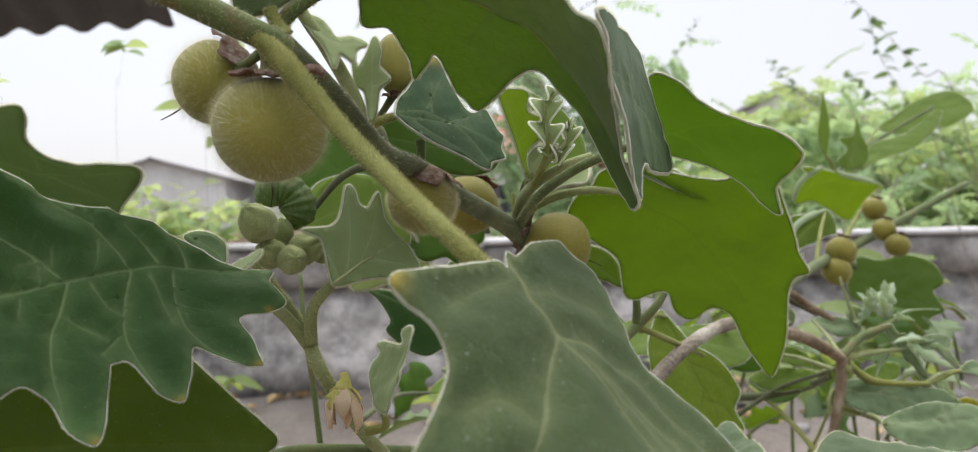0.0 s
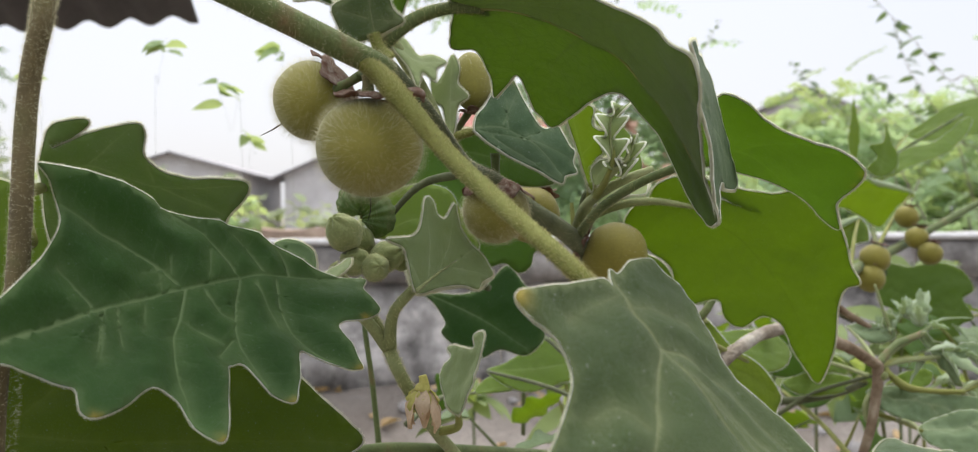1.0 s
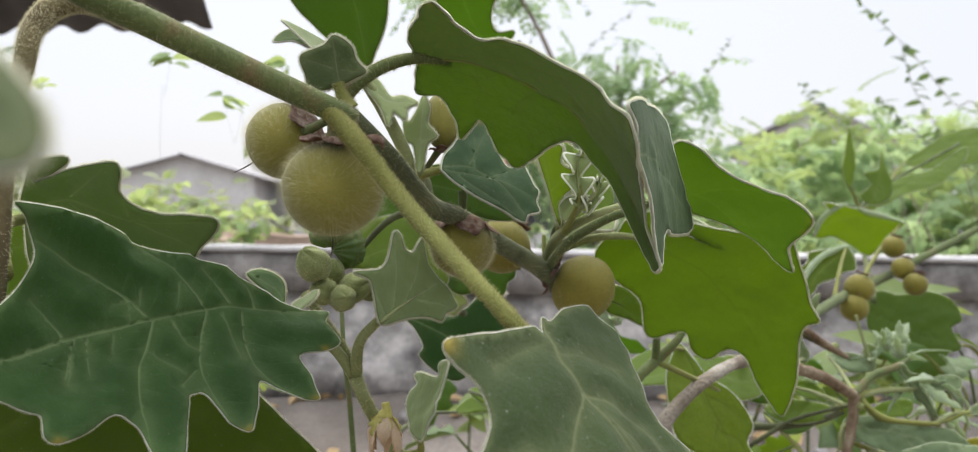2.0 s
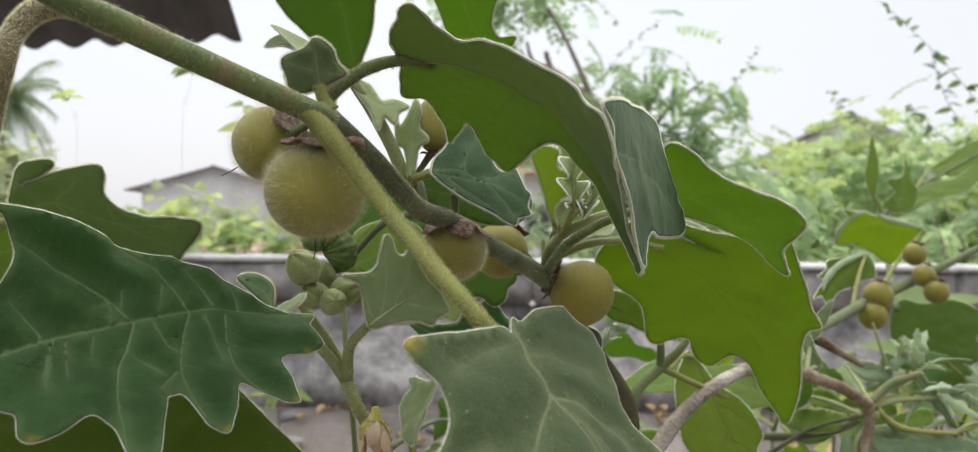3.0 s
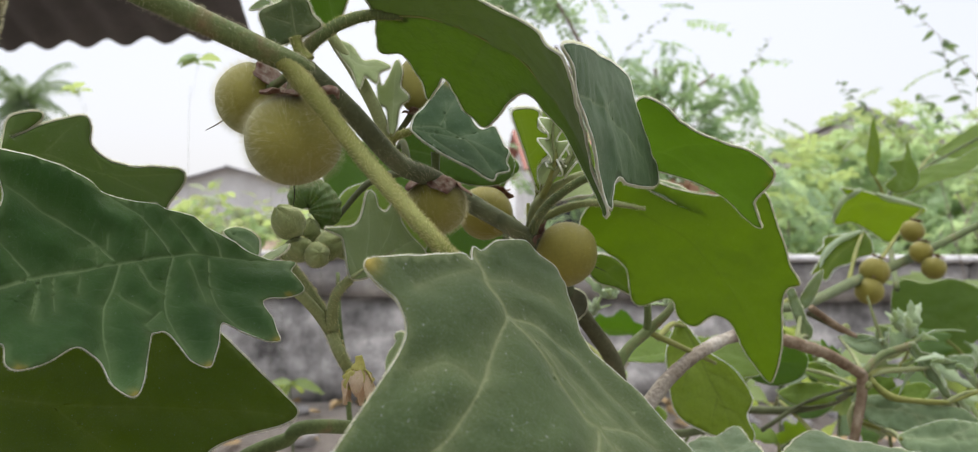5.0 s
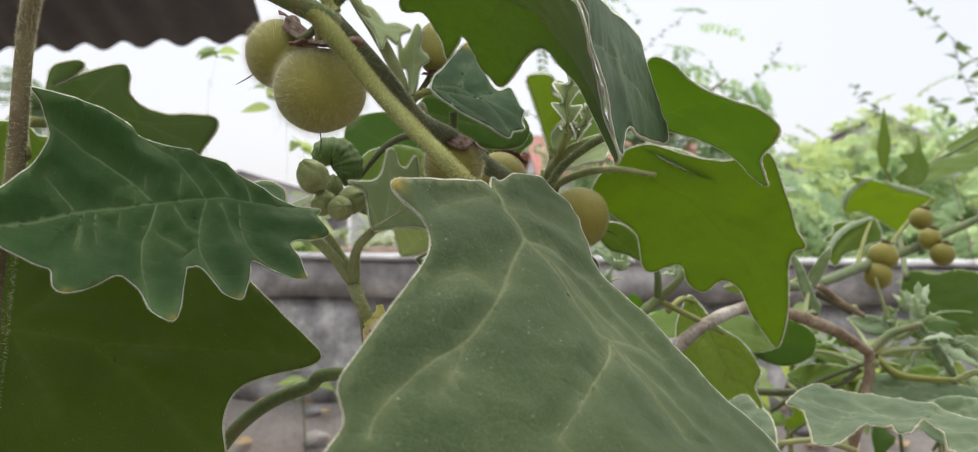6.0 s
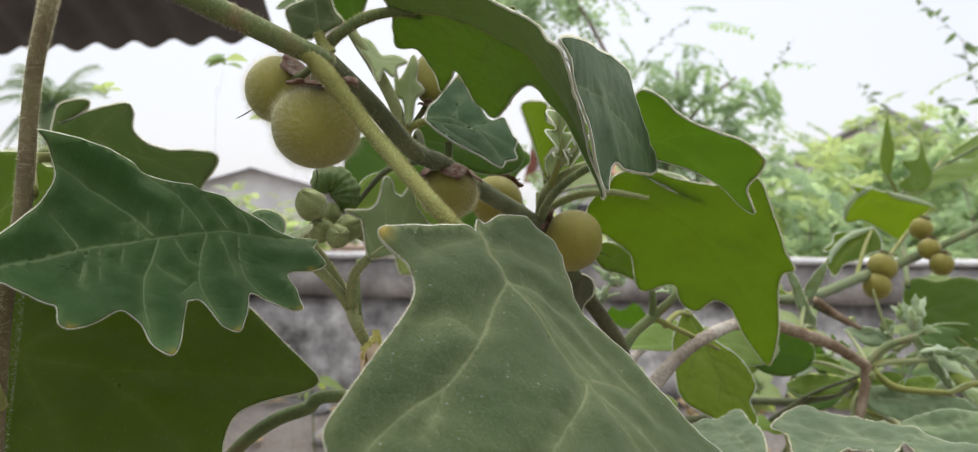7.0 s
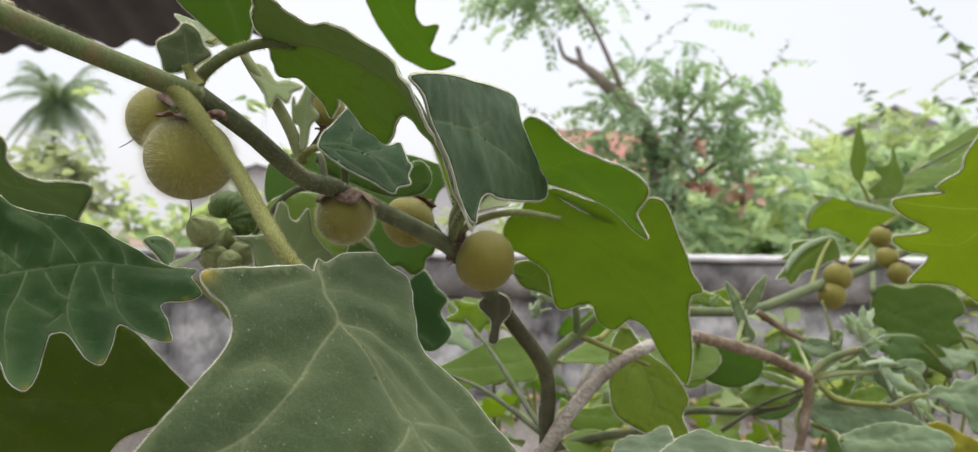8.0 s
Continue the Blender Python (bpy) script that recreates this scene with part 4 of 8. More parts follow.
leaf_shape("Q2", (-0.0356, 0.5673, 0.9977), (22.7, -10.8, 11.8), (0, 0, 0, 0, 0, 0),
           [(0, 0), (10.9, 11.6), (23.2, 11.5), (30.3, 3.2), (31.8, 17.3), (44.8, 21.6), (55.7, 16), (60.8, -6.5), (50.4, -13.3), (36.5, -6.2), (16.5, -5.9)])
vein("Q2", (0, 0), (29.9, -1), (58.9, -0))
leaf_shape("V", (-0.0347, 0.2986, 1.0406), (-26.3, -60, 54.1), (0, 0, 0, 0, 0, 0),
           [(29, 0.7), (23.8, -3.4), (16.8, -3.6), (9.8, -6.4), (3.3, -3), (0, 0), (3.7, 9.8), (11.1, 17.9), (18, 20.9), (21.1, 15.9), (25.3, 22.2), (25.7, 17.6), (23, 3.5), (28.2, 5.5)])
vein("V", (0, 0), (12.5, 1), (26.5, -0))
leaf_shape("B1", (-0.0641, 0.3257, 1.0987), (55.3, 12.2, 15), (0, 0, 0, 0, 0, 0),
           [(-0.2, -1.5), (0.2, 8.2), (4, 19), (15.5, 26), (25.7, 25.1), (31.8, 14.4), (37.7, 4.1), (33.7, -5.6), (21.7, -5.8), (9.2, -1)])
vein("B1", (0, 0), (17.3, 10.5), (33.2, -0))
leaf_shape("B2", (-0.0387, 0.3268, 1.1285), (87.4, 8.1, 28.4), (0, 0, 0, 0, 0, 0),
           [(0, 0), (3.6, 7.1), (16.3, 8.3), (32.8, 4), (43.3, 7.9), (48.9, 3.1), (47.4, -3.4), (41, -7.4), (29.1, -8.9), (15.6, -6.3), (5.1, -4.5)])
vein("B2", (0, 0), (22.7, -0.3), (52.6, 0))
leaf_shape("B3", (0.0152, 0.3641, 1.1141), (14.7, -70.1, 121.3), (0, 0, 0, 0, 0, 0),
           [(35.9, 3.5), (34.5, -4.3), (38.6, -11.1), (35.8, -20.1), (31.7, -31.1), (22.4, -38.7), (10.1, -35.1), (1.8, -14.8), (-0.4, -1), (11.1, -0.2), (23.3, 2.2)])
vein("B3", (0, 0), (16.9, -1.7), (32.2, 0))
leaf_shape("B4", (-0.028, 0.5643, 1.0113), (39.9, -7, -0), (0, 0, 0, 0, 0, 0),
           [(0, 0), (12.1, 4.9), (32.6, 16), (53.3, 21.6), (69.6, 14.8), (70.7, -8.3), (64.4, -18.9), (44.7, -16.4), (24.9, -20.6), (10.7, -13.6)])
vein("B4", (0, 0), (32.7, -3.2), (69.1, -0))
leaf_shape("B5", (-0.0309, 0.6568, 1.0501), (20.9, 21, -2.7), (0, 0, 0, 0, 0, 0),
           [(0, 0), (10.1, 0.2), (11.2, 13), (21.5, 18.1), (33.8, 14.4), (42.8, 0), (33.6, -11.7), (32.5, -32.8), (22.4, -15.4), (12.8, -24.1)])
vein("B5", (0, 0), (19.2, -5), (42.8, 0))
leaf_shape("G5", (0.0957, 0.5350, 1.0457), (47.4, 0, 0), (0, 0, 0, 3.0, 2.0, -1.5),
           [(0.0, -0.0), (12.6, -21.2), (26.2, -33.2), (34.3, -49.8), (30.4, -59.5), (33.3, -70.7), (27.2, -80.0), (22.8, -88.6), (21.0, -80.2), (20.1, -71.4), (11.2, -70.6), (2.1, -67.0), (-8.4, -59.2), (-10.6, -43.2), (-11.0, -24.9), (-6.7, -10.0)])
vein("G5", (1.0, -3.3), (7.5, -22.4), (13.9, -42.6), (20.1, -59.8), (22.7, -85.5))
vein("G5", (7.5, -22.4), (-0.3, -36.9), (-5.7, -54.9))
vein("G5", (10.7, -32.6), (20.8, -38.4), (31.0, -48.0))
vein("G5", (15.7, -48.4), (12.2, -60.1), (10.5, -69.5))
vein("G5", (17.5, -54.2), (25.1, -57.8), (30.9, -68.9))
leaf_shape("G6", (0.0567, 0.5498, 1.0201), (18.9, 1.1, 17.9), (0, 0, 0, 0, 0, 0),
           [(0, 0), (19, 22.5), (46.9, 42), (70.3, 32.5), (96.2, 29.8), (111.5, 23.2), (107.7, 0), (87.3, -21.5), (65.5, -23.8), (46.5, -8.7), (19.1, -4.3)])
vein("G6", (0, 0), (49.2, 10.7), (101.1, 0))
leaf_shape("G1", (0.2806, 0.8577, 1.1094), (128.7, -0.7, 25), (0, 0, 0, 0, 0, 0),
           [(93.7, 14.5), (91.8, 5.7), (81.8, -1.5), (80.7, -21.5), (70.4, -25.1), (47.1, -14.0), (29.8, -6.8), (15.4, -1.5), (2.9, -5.0), (-6.3, 0.3), (-9.7, 14.0), (-5.7, 27.5), (-17.5, 36.3), (-5.1, 35.8), (8.6, 34.4), (30.8, 29.6), (57.5, 23.7)])
vein("G1", (91.2, 12.8), (50.5, 17.8), (16.4, 19.3), (-2.9, 5.5))
leaf_shape("G2", (0.2387, 0.7688, 1.0641), (54.3, -28.1, 29.9), (0, 0, 0, 0, 0, 0),
           [(65.1, 7.1), (63.8, -1.9), (54.2, -12.9), (42.2, -9.2), (31.8, -8.6), (16.2, -4.5), (5.3, -7.4), (-0.6, -6.9), (1.2, 0.5), (-6.4, 3.5), (3.1, 6.6), (13.6, 10.6), (10.5, 15.3), (23.7, 16.3), (31.9, 21.4), (50.6, 12.9)])
vein("G2", (63.3, 6.1), (43.5, 4.3), (24.1, 3.2), (2.6, -3.0))
leaf_shape("G3", (0.4409, 0.9273, 1.0027), (-61, -15.8, 134.7), (0, 0, 0, 0, 0, 0),
           [(100.6, -11.7), (93.7, -26.1), (73.6, -28.3), (52.9, -41.6), (26.7, -41.8), (7.4, -25.9), (12.6, -12.9), (-4, 1.9), (4.6, 16.4), (-12.6, 41.4), (11.6, 41), (25.2, 52.9), (39.1, 38.8), (64, 43.7), (68.7, 21.6), (86.4, 17.6)])
vein("G3", (0, 0), (43.6, 3.7), (90.7, 0))
vein("G3", (43.6, 3.7), (41.5, 47.2))
leaf_shape("G7", (0.5377, 1.294, 1.2079), (39.8, -8.7, -46.3), (0, 0, 0, 0, 0, 0),
           [(0, 0), (20.3, 24.7), (46.8, 51.2), (87.9, 49.1), (124.1, -7.5), (99.9, -32.4), (60.1, -29.3), (30.2, -24.7)])
vein("G7", (0, 0), (57.5, 10.7), (122.4, 0))
leaf_shape("NL", (-0.0563, 0.0166, 1.1233), (47.2, 14.6, 24.6), (0, 0, 0, 0, 0, 0),
           [(27.3, 0.9), (26.4, -1.1), (24.6, -1.6), (22.6, -1.3), (19.6, -1.4), (16.4, -2), (13.6, -3.2), (11.1, -4.8), (8.7, -5.9), (5.2, -6.7), (1.2, -5), (-0.6, 4), (1.6, 12.8), (8.3, 17.5), (15.5, 14.8), (19, 10.8), (21.4, 8.7), (24.3, 6.4), (26.5, 3.9)])
vein("NL", (0, 0), (7.1, 0.6), (14.5, 0.8), (21.1, 1.1), (27, -0))
vein("NL", (9.9, 0.7), (11.4, 9.6))
vein("NL", (12.9, 0.7), (12.2, -3.7))
leaf_shape("LX", (-0.0752, 0.2717, 1.0878), (-35.7, -28, 142.8), (0, 0, 0, 0, 0, 0),
           [(19.7, 0.7), (18.2, -3.1), (13, -5.5), (7.2, -5.1), (0.2, -0.2), (2.7, 1.1), (9.6, 1), (15.1, 1.2)])
vein("LX", (0, 0), (6.5, -1.8), (19, -0))
leaf_shape("LX2", (-0.0707, 0.2572, 1.0871), (3.1, -22.2, 61.1), (0, 0, 0, 0, 0, 0),
           [(0, 0), (5.7, 1.8), (9.7, 0.9), (14.6, 0.5), (10.3, -2.4), (4.8, -3.4), (1, -3.1)])
vein("LX2", (0, 0), (4.9, -1.5), (13.7, 0))
leaf_shape("G8", (0.3871, 1.0851, 1.1637), (-24, -89.6, 172.6), (0, 0, 0, 0, 0, 0),
           [(70.4, -0), (48.3, -20.3), (27.1, -30.7), (0.5, -10.1), (2.6, 19.7), (20.8, 34.1), (45.1, 19.7)])
vein("G8", (0, 0), (28.5, 2.5), (66.1, 0))
leaf_shape("G9", (0.3984, 1.0549, 1.1378), (56.8, -46.4, 56.3), (0, 0, 0, 0, 0, 0),
           [(95, 2), (63.9, 0.8), (43, 17.5), (36.8, 4.3), (7.8, 14.4), (11.9, -5.8), (34.4, -22.9), (60.5, -23.3), (73.3, -10)])
vein("G9", (0, 0), (45.3, -5.5), (88.1, 0))
leaf_shape("G10", (0.4021, 1.0831, 1.1337), (22.2, -21.9, 33.5), (0, 0, 0, 0, 0, 0),
           [(0, 0), (54.2, 13.2), (106, 16.4), (147.6, 3), (231, 7.1), (190.6, -14.2), (120.3, -23.2), (77.5, -11.7), (36.3, -8.1)])
vein("G10", (0, 0), (85.9, 2.3), (213.2, 0))
leaf_shape("Y1", (-0.0364, 0.299, 1.1311), (-20.2, -79.4, 80.4), (0, 0, 0, 0, 0, 0),
           [(26.6, 0.1), (21.6, -2.7), (16.5, -2.3), (11.7, -6.4), (9, -2.5), (0.3, -1.3), (0.6, 1.1), (9.3, 3.2), (12.1, 7), (21.4, 8), (17.7, 6), (21.1, 3)])
vein("Y1", (0, 0), (11.2, 0.3), (24.8, 0))
vein("Y1", (10.1, 0.2), (11.6, -5.3))
leaf_shape("Y2", (-0.0557, 0.2935, 1.1619), (54.4, 23.6, 19.3), (0, 0, 0, 0, 0, 0),
           [(0, 0), (5.5, 2), (11.3, -2.1), (15.7, 1), (20.9, 1.3), (18.1, -4), (18.3, -9.7), (13.9, -8.8), (13.4, -15.7), (9.4, -9.3), (4.5, -5.5)])
vein("Y2", (0, 0), (10.1, -4.9), (19.5, -0))
leaf_shape("G4", (0.1656, 0.2553, 1.0128), (-7, -5.9, 145.5), (0, 0, 0, 0, 0, 0),
           [(81.2, 4.3), (82.9, -8.5), (83.2, -23.6), (77.2, -28.1), (70.2, -26.6), (62.8, -28.6), (53.5, -26.9), (45.2, -29.1), (37.9, -27.9), (29.6, -25.4), (21.8, -25.2), (6.8, -17.6), (-6.2, 6.8), (5.6, 23.1), (17.7, 22.1), (27.4, 5.8), (33.5, -6.1), (40.4, -14), (41.6, -8.2), (39.2, 5), (41.6, 11.5), (47.4, 3.3), (51.3, 2.9), (53.4, 10.2), (55.4, 20.2), (56.3, 30.3), (60, 33.6), (67.5, 18.3), (75.1, 5.7)])
vein("G4", (0, -0), (19.9, -9.4), (42.4, -12.2), (63.7, -11.5), (75.9, -7.6), (79.3, -0))
vein("G4", (19.9, -9.4), (23.9, 4.8), (30.5, 1.5))
vein("G4", (42.4, -12.2), (37.6, -24.7))
vein("G4", (63.7, -11.5), (63.5, 6.8), (59.4, 26))
vein("G4", (50.5, -11.4), (61.7, -18.6), (68.1, -23.8))
leaf_shape("G11", (0.2226, 0.6485, 0.9863), (-50.9, 8.8, 117.3), (0, 0, 0, 0, 0, 0),
           [(68.3, -1.1), (57.4, -7.6), (36.2, -9.3), (15.5, -7), (2.5, -3.8), (1.8, 5.4), (19.2, 10.1), (45.4, 9)])
vein("G11", (0, 0), (32.7, 0.9), (63.5, -0))
vein("G11", (25.6, 0.8), (38.9, 7.7))
leaf_shape("G12", (0.1102, 0.3886, 0.9895), (-11.5, -4.3, 99.1), (0, 0, 0, 0, 0, 0),
           [(61.9, 15), (66.5, 5.8), (65.4, -4), (71.5, -14.9), (56.2, -14.2), (24.5, -11.1), (-14, 3.7), (-5.4, 18.6), (30, 19.9)])
vein("G12", (-0, 0), (40.7, -1.3), (62.6, 0))
vein("G12", (31.3, -0.5), (54.3, 11.7))
leaf_shape("K1", (0.013, 0.3495, 1.1161), (-155.9, -71.5, -139.6), (0, 0, 0, 0, 0, 0),
           [(29.7, 2.4), (30.1, -3.7), (27.7, -8.7), (22.1, -6.7), (19.2, -8.9), (18.1, -11), (13.4, -8.1), (10.8, -8.3), (8.6, -5), (6.1, -6.2), (4.6, -3.1), (-2.7, -0.9), (-0.5, 0.4), (10.4, 1.1), (20.7, 2.1)])
vein("K1", (0, 0), (14.7, -0.1), (26.5, 0))
vein("K1", (11.4, -0.3), (16.5, -7.3))
leaf_shape("K3", (0.0154, 0.3459, 1.1159), (90.7, -33.3, -59.9), (0, 0, 0, 0, 0, 0),
           [(3.4, 5.9), (8.8, 4.9), (16.8, -1.6), (10.8, -1.8), (3.3, -1.7), (-0.7, -0.1), (0.5, 4.1)])
vein("K3", (0, 0), (4.9, 2.4), (13.1, -0))
leaf_shape("K5", (0.0091, 0.383, 1.1094), (138.6, -70.4, -62.7), (0, 0, 0, 0, 0, 0),
           [(-55.7, 61.8), (-49.1, 65), (-42.9, 67.5), (-38.4, 71), (-34.7, 75.2), (-31.9, 70.3), (-28.4, 65.2), (-24.6, 63.7), (-20.7, 63.1), (-15.3, 62.9), (-11, 61.5), (-14.4, 59), (-18.1, 56.6), (-14.4, 54), (-11.5, 51), (-16.3, 48.6), (-20.8, 45.8), (-22.9, 41.5), (-25.8, 38), (-29.1, 36.4), (-32.4, 34.6), (-35.8, 30.7), (-38.5, 27.8), (-42, 30.3), (-46.5, 33), (-46.2, 38.8), (-48.1, 44.2), (-50.2, 49.1), (-53.3, 54.2)])
vein("K5", (0, 0), (6.6, 1.7), (11.7, 0))
vein("K5", (-56, 62.6), (-45.2, 52.7), (-36.6, 43.8), (-29.7, 35.5))
vein("K5", (-45.6, 53.2), (-32.6, 57.2), (-18.9, 59.9))
vein("K5", (-40.5, 47.8), (-30.2, 47.3), (-17.8, 49))
vein("K5", (-49.1, 56.5), (-40.2, 64.9), (-35.6, 71.3))
vein("K5", (-39.2, 46.3), (-40.9, 37.5), (-39.8, 30.7))
leaf_shape("K6", (0.0162, 0.3737, 1.1087), (40.2, -26.3, -13.9), (0, 0, 0, 0, 0, 0),
           [(-0.6, 0), (5.1, 0.6), (9.7, 6.3), (16.9, 5.1), (24, 2.1), (22.2, -12.2), (15.6, -7.4), (6.9, -3.6)])
vein("K6", (0, 0), (10.5, 1), (23.1, -0))
leaf_shape("B6", (-0.0016, 0.4066, 1.095), (-72, -25.9, -176.4), (0, 0, 0, 0, 0, 0),
           [(88.7, -1.4), (74.5, -12.7), (57.1, -18.4), (44.9, -27.8), (31, -34.2), (14.2, -36.5), (8.1, -32.4), (10.8, -22.9), (7.8, -10.1), (-0.6, 3.2), (0.9, 8.9), (-0, 14.6), (3.5, 19.5), (10.7, 18.4), (17.8, 23.8), (28.1, 23.3), (36.3, 32.7), (48, 35.4), (54.3, 42.1), (58.1, 30.4), (69.8, 23.2), (79.6, 20.7), (87.1, 10.4)])
vein("B6", (0, 0), (32.2, 2.8), (66, 2.8), (84.5, 0))
vein("B6", (32.2, 2.8), (30.4, -19.8), (19.9, -32.7))
vein("B6", (32.2, 2.8), (35.4, 22), (48.8, 34.1))
vein("B6", (59.2, 2.8), (63.6, 19.3))
leaf_shape("G13", (0.1437, 0.6471, 0.992), (68.2, -22.3, 47.3), (0, 0, 0, 0, 0, 0),
           [(18.3, 23), (40.6, 15.8), (56.4, 0.7), (54.7, -7.5), (29.1, -7.3), (6.2, -5.4), (0.8, 2.6)])
vein("G13", (0, 0), (25.2, 3.7), (55.8, -0))
leaf_shape("G14", (0.059, 0.57, 0.966), (15.9, 2.8, 20.9), (0, 0, 0, 0, 0, 0),
           [(-0.3, 1.7), (16.2, 15.5), (28.3, 12.1), (39.2, 3.4), (30.1, -11.7), (26.4, -6.7), (11.3, -22), (-1.3, -16.3)])
vein("G14", (0, 0), (17.2, 0), (36.9, 0))
leaf_shape("G15", (0.1697, 0.6039, 1.0513), (-76.4, -12.5, -128.3), (0, 0, 0, 0, 0, 0),
           [(61.5, -2.2), (35.1, -5.1), (15.1, -4.2), (0, 0), (24.8, 4.3), (44.6, 5.2), (60, 7.1)])
vein("G15", (0, 0), (35.9, -0.4), (60.4, -0))
leaf_shape("R3", (0.0349, 0.4120, 1.0839), (90, 0, 0), (0, 0, 0, 0.8, 1.2, 1.5),
           [(0.0, 0.0), (6.9, 3.1), (15.0, 0.2), (19.9, -6.4), (21.2, -14.7), (14.0, -11.9), (4.9, -9.0)])
vein("R3", (0.6, -1.2), (8.5, -5.0), (17.6, -11.2))
vein("R3", (8.5, -5.0), (13.9, -1.6))
leaf_shape("W1", (0.0271, 0.3980, 1.0720), (90, 0, 0), (0, 0, 0, 0.8, 1.2, 1.5),
           [(0.0, 0.0), (6.8, -2.3), (7.8, -8.7), (3.4, -14.6), (1.8, -22.8), (-2.1, -22.3), (-1.0, -13.2), (-7.0, -5.4)])
vein("W1", (2.4, -1.2), (1.6, -10.2), (-0.3, -20.5))
leaf_shape("G18", (0.0100, 0.6000, 1.0411), (90, 0, 0), (0, 0, 0, 0.8, 1.2, 1.5),
           [(0.0, 0.0), (-6.8, -5.2), (-11.9, -13.0), (-16.2, -4.5), (-23.1, -3.0), (-33.5, -0.6), (-24.5, 5.5), (-27.6, 13.1), (-13.8, 10.4), (-7.0, 14.3), (-6.1, 5.0)])
vein("G18", (-1.8, 0.8), (-13.7, 2.7), (-24.4, 1.3))
vein("G18", (-13.7, 2.7), (-9.6, 11.3))
vein("G18", (-11.6, 2.4), (-11.9, -10.4))
leaf_shape("Y3", (0.1122, 0.7538, 0.9329), (50, 0, 0), (0, 0, 0, 1.5, 1.5, -2.0),
           [(0.0, -0.0), (-14.1, -15.2), (-37.1, -20.5), (-44.8, -10.6), (-29.4, 2.5), (-6.0, 9.1)])
vein("Y3", (-2.1, 1.1), (-24.3, -6.6), (-42.2, -11.7))
leaf_shape("Y4", (0.1586, 0.8000, 1.0379), (90, 0, 0), (0, 0, 0, 0.8, 1.2, 1.5),
           [(0.0, 0.0), (13.4, 6.8), (37.4, 15.9), (49.7, 8.5), (34.8, -0.5), (16.1, -4.1)])
vein("Y4", (1.1, 0.6), (24.1, 5.3), (46.5, 9.5))
leaf_shape("G19", (0.1548, 0.6600, 1.0166), (90, 0, 0), (0, 0, 0, 0.8, 1.2, 1.5),
           [(0.0, 0.0), (15.6, 7.2), (33.4, 4.4), (45.5, -5.7), (42.5, -19.4), (27.0, -26.5), (9.2, -23.4), (-0.8, -12.7)])
vein("G19", (1.0, -6.8), (20.2, -8.6), (41.1, -11.7))
vein("G19", (18.0, -8.6), (29.0, 1.6))
leaf_shape("G20", (0.2002, 0.7419, 0.9673), (50, 0, 0), (0, 0, 0, 1.5, 1.5, -2.0),
           [(-0.0, 0.0), (13.7, 12.1), (36.6, 8.1), (43.8, -4.3), (27.5, -17.2), (8.1, -15.6)])
vein("G20", (0.8, -2.8), (21.7, -3.8), (41.9, -4.3))
leaf_shape("G21", (0.0547, 0.7089, 0.9692), (50, 0, 0), (0, 0, 0, 1.5, 1.5, -2.0),
           [(-0.0, -0.0), (14.7, -7.9), (41.4, -4.3), (53.3, -13.8), (41.1, -26.0), (14.9, -27.0), (0.3, -17.7)])
vein("G21", (1.0, -8.4), (24.4, -14.7), (50.4, -13.9))
leaf_shape("R4", (0.0541, 0.3778, 1.1213), (60, 0, 0), (0, 0, 0, 1.5, 1.5, -2.0),
           [(0.0, 0.0), (10.0, -2.2), (20.5, -7.3), (29.1, -16.9), (19.7, -15.0), (8.0, -8.7)])
vein("R4", (1.2, -1.3), (11.4, -6.2), (25.0, -14.7))
leaf_shape("S1", (0.2547, 0.6200, 1.0228), (90, 0, 0), (0, 0, 0, 2.0, 1.5, -2.0),
           [(0.0, 0.0), (4.9, 2.7), (9.1, -3.1), (14.8, -4.7), (16.5, -11.4), (23.1, -15.5), (25.6, -24.7), (29.7, -33.8), (24.0, -32.3), (19.1, -24.8), (13.3, -20.8), (9.2, -12.4)])
vein("S1", (2.5, -0.8), (13.7, -12.3), (26.5, -30.5))
leaf_shape("S2", (0.2788, 0.6260, 1.0048), (48, 0, 0), (0, 0, 0, 1.5, 1.5, -2.0),
           [(0.0, -0.0), (6.5, 11.4), (17.2, 14.3), (25.5, 10.9), (22.3, 3.6), (14.1, 3.9), (6.3, -1.8)])
vein("S2", (2.0, 1.0), (13.8, 8.4), (23.3, 8.7))
leaf_shape("S3", (0.2942, 0.6019, 0.9973), (48, 0, 0), (0, 0, 0, 1.5, 1.5, -2.0),
           [(0.0, -0.0), (10.0, 6.9), (16.3, 5.3), (22.7, 12.3), (29.5, 10.4), (47.5, 21.8), (44.8, -2.4), (32.7, -25.8), (23.1, -26.2), (21.1, -16.2), (14.0, -13.7), (8.5, -4.5)])
vein("S3", (1.7, 0.1), (18.3, 0.5), (39.0, -2.6))
vein("S3", (18.3, 0.5), (27.3, 8.5))
vein("S3", (20.1, 0.0), (25.3, -17.9))
leaf_shape("S4", (0.2231, 0.6642, 1.0239), (50, 0, 0), (0, 0, 0, 1.5, 1.5, -2.0),
           [(-0.0, 0.0), (14.9, 2.1), (32.4, -6.7), (25.5, -14.2), (12.6, -13.5)])
vein("S4", (1.7, -0.9), (16.0, -4.9), (29.6, -8.3))
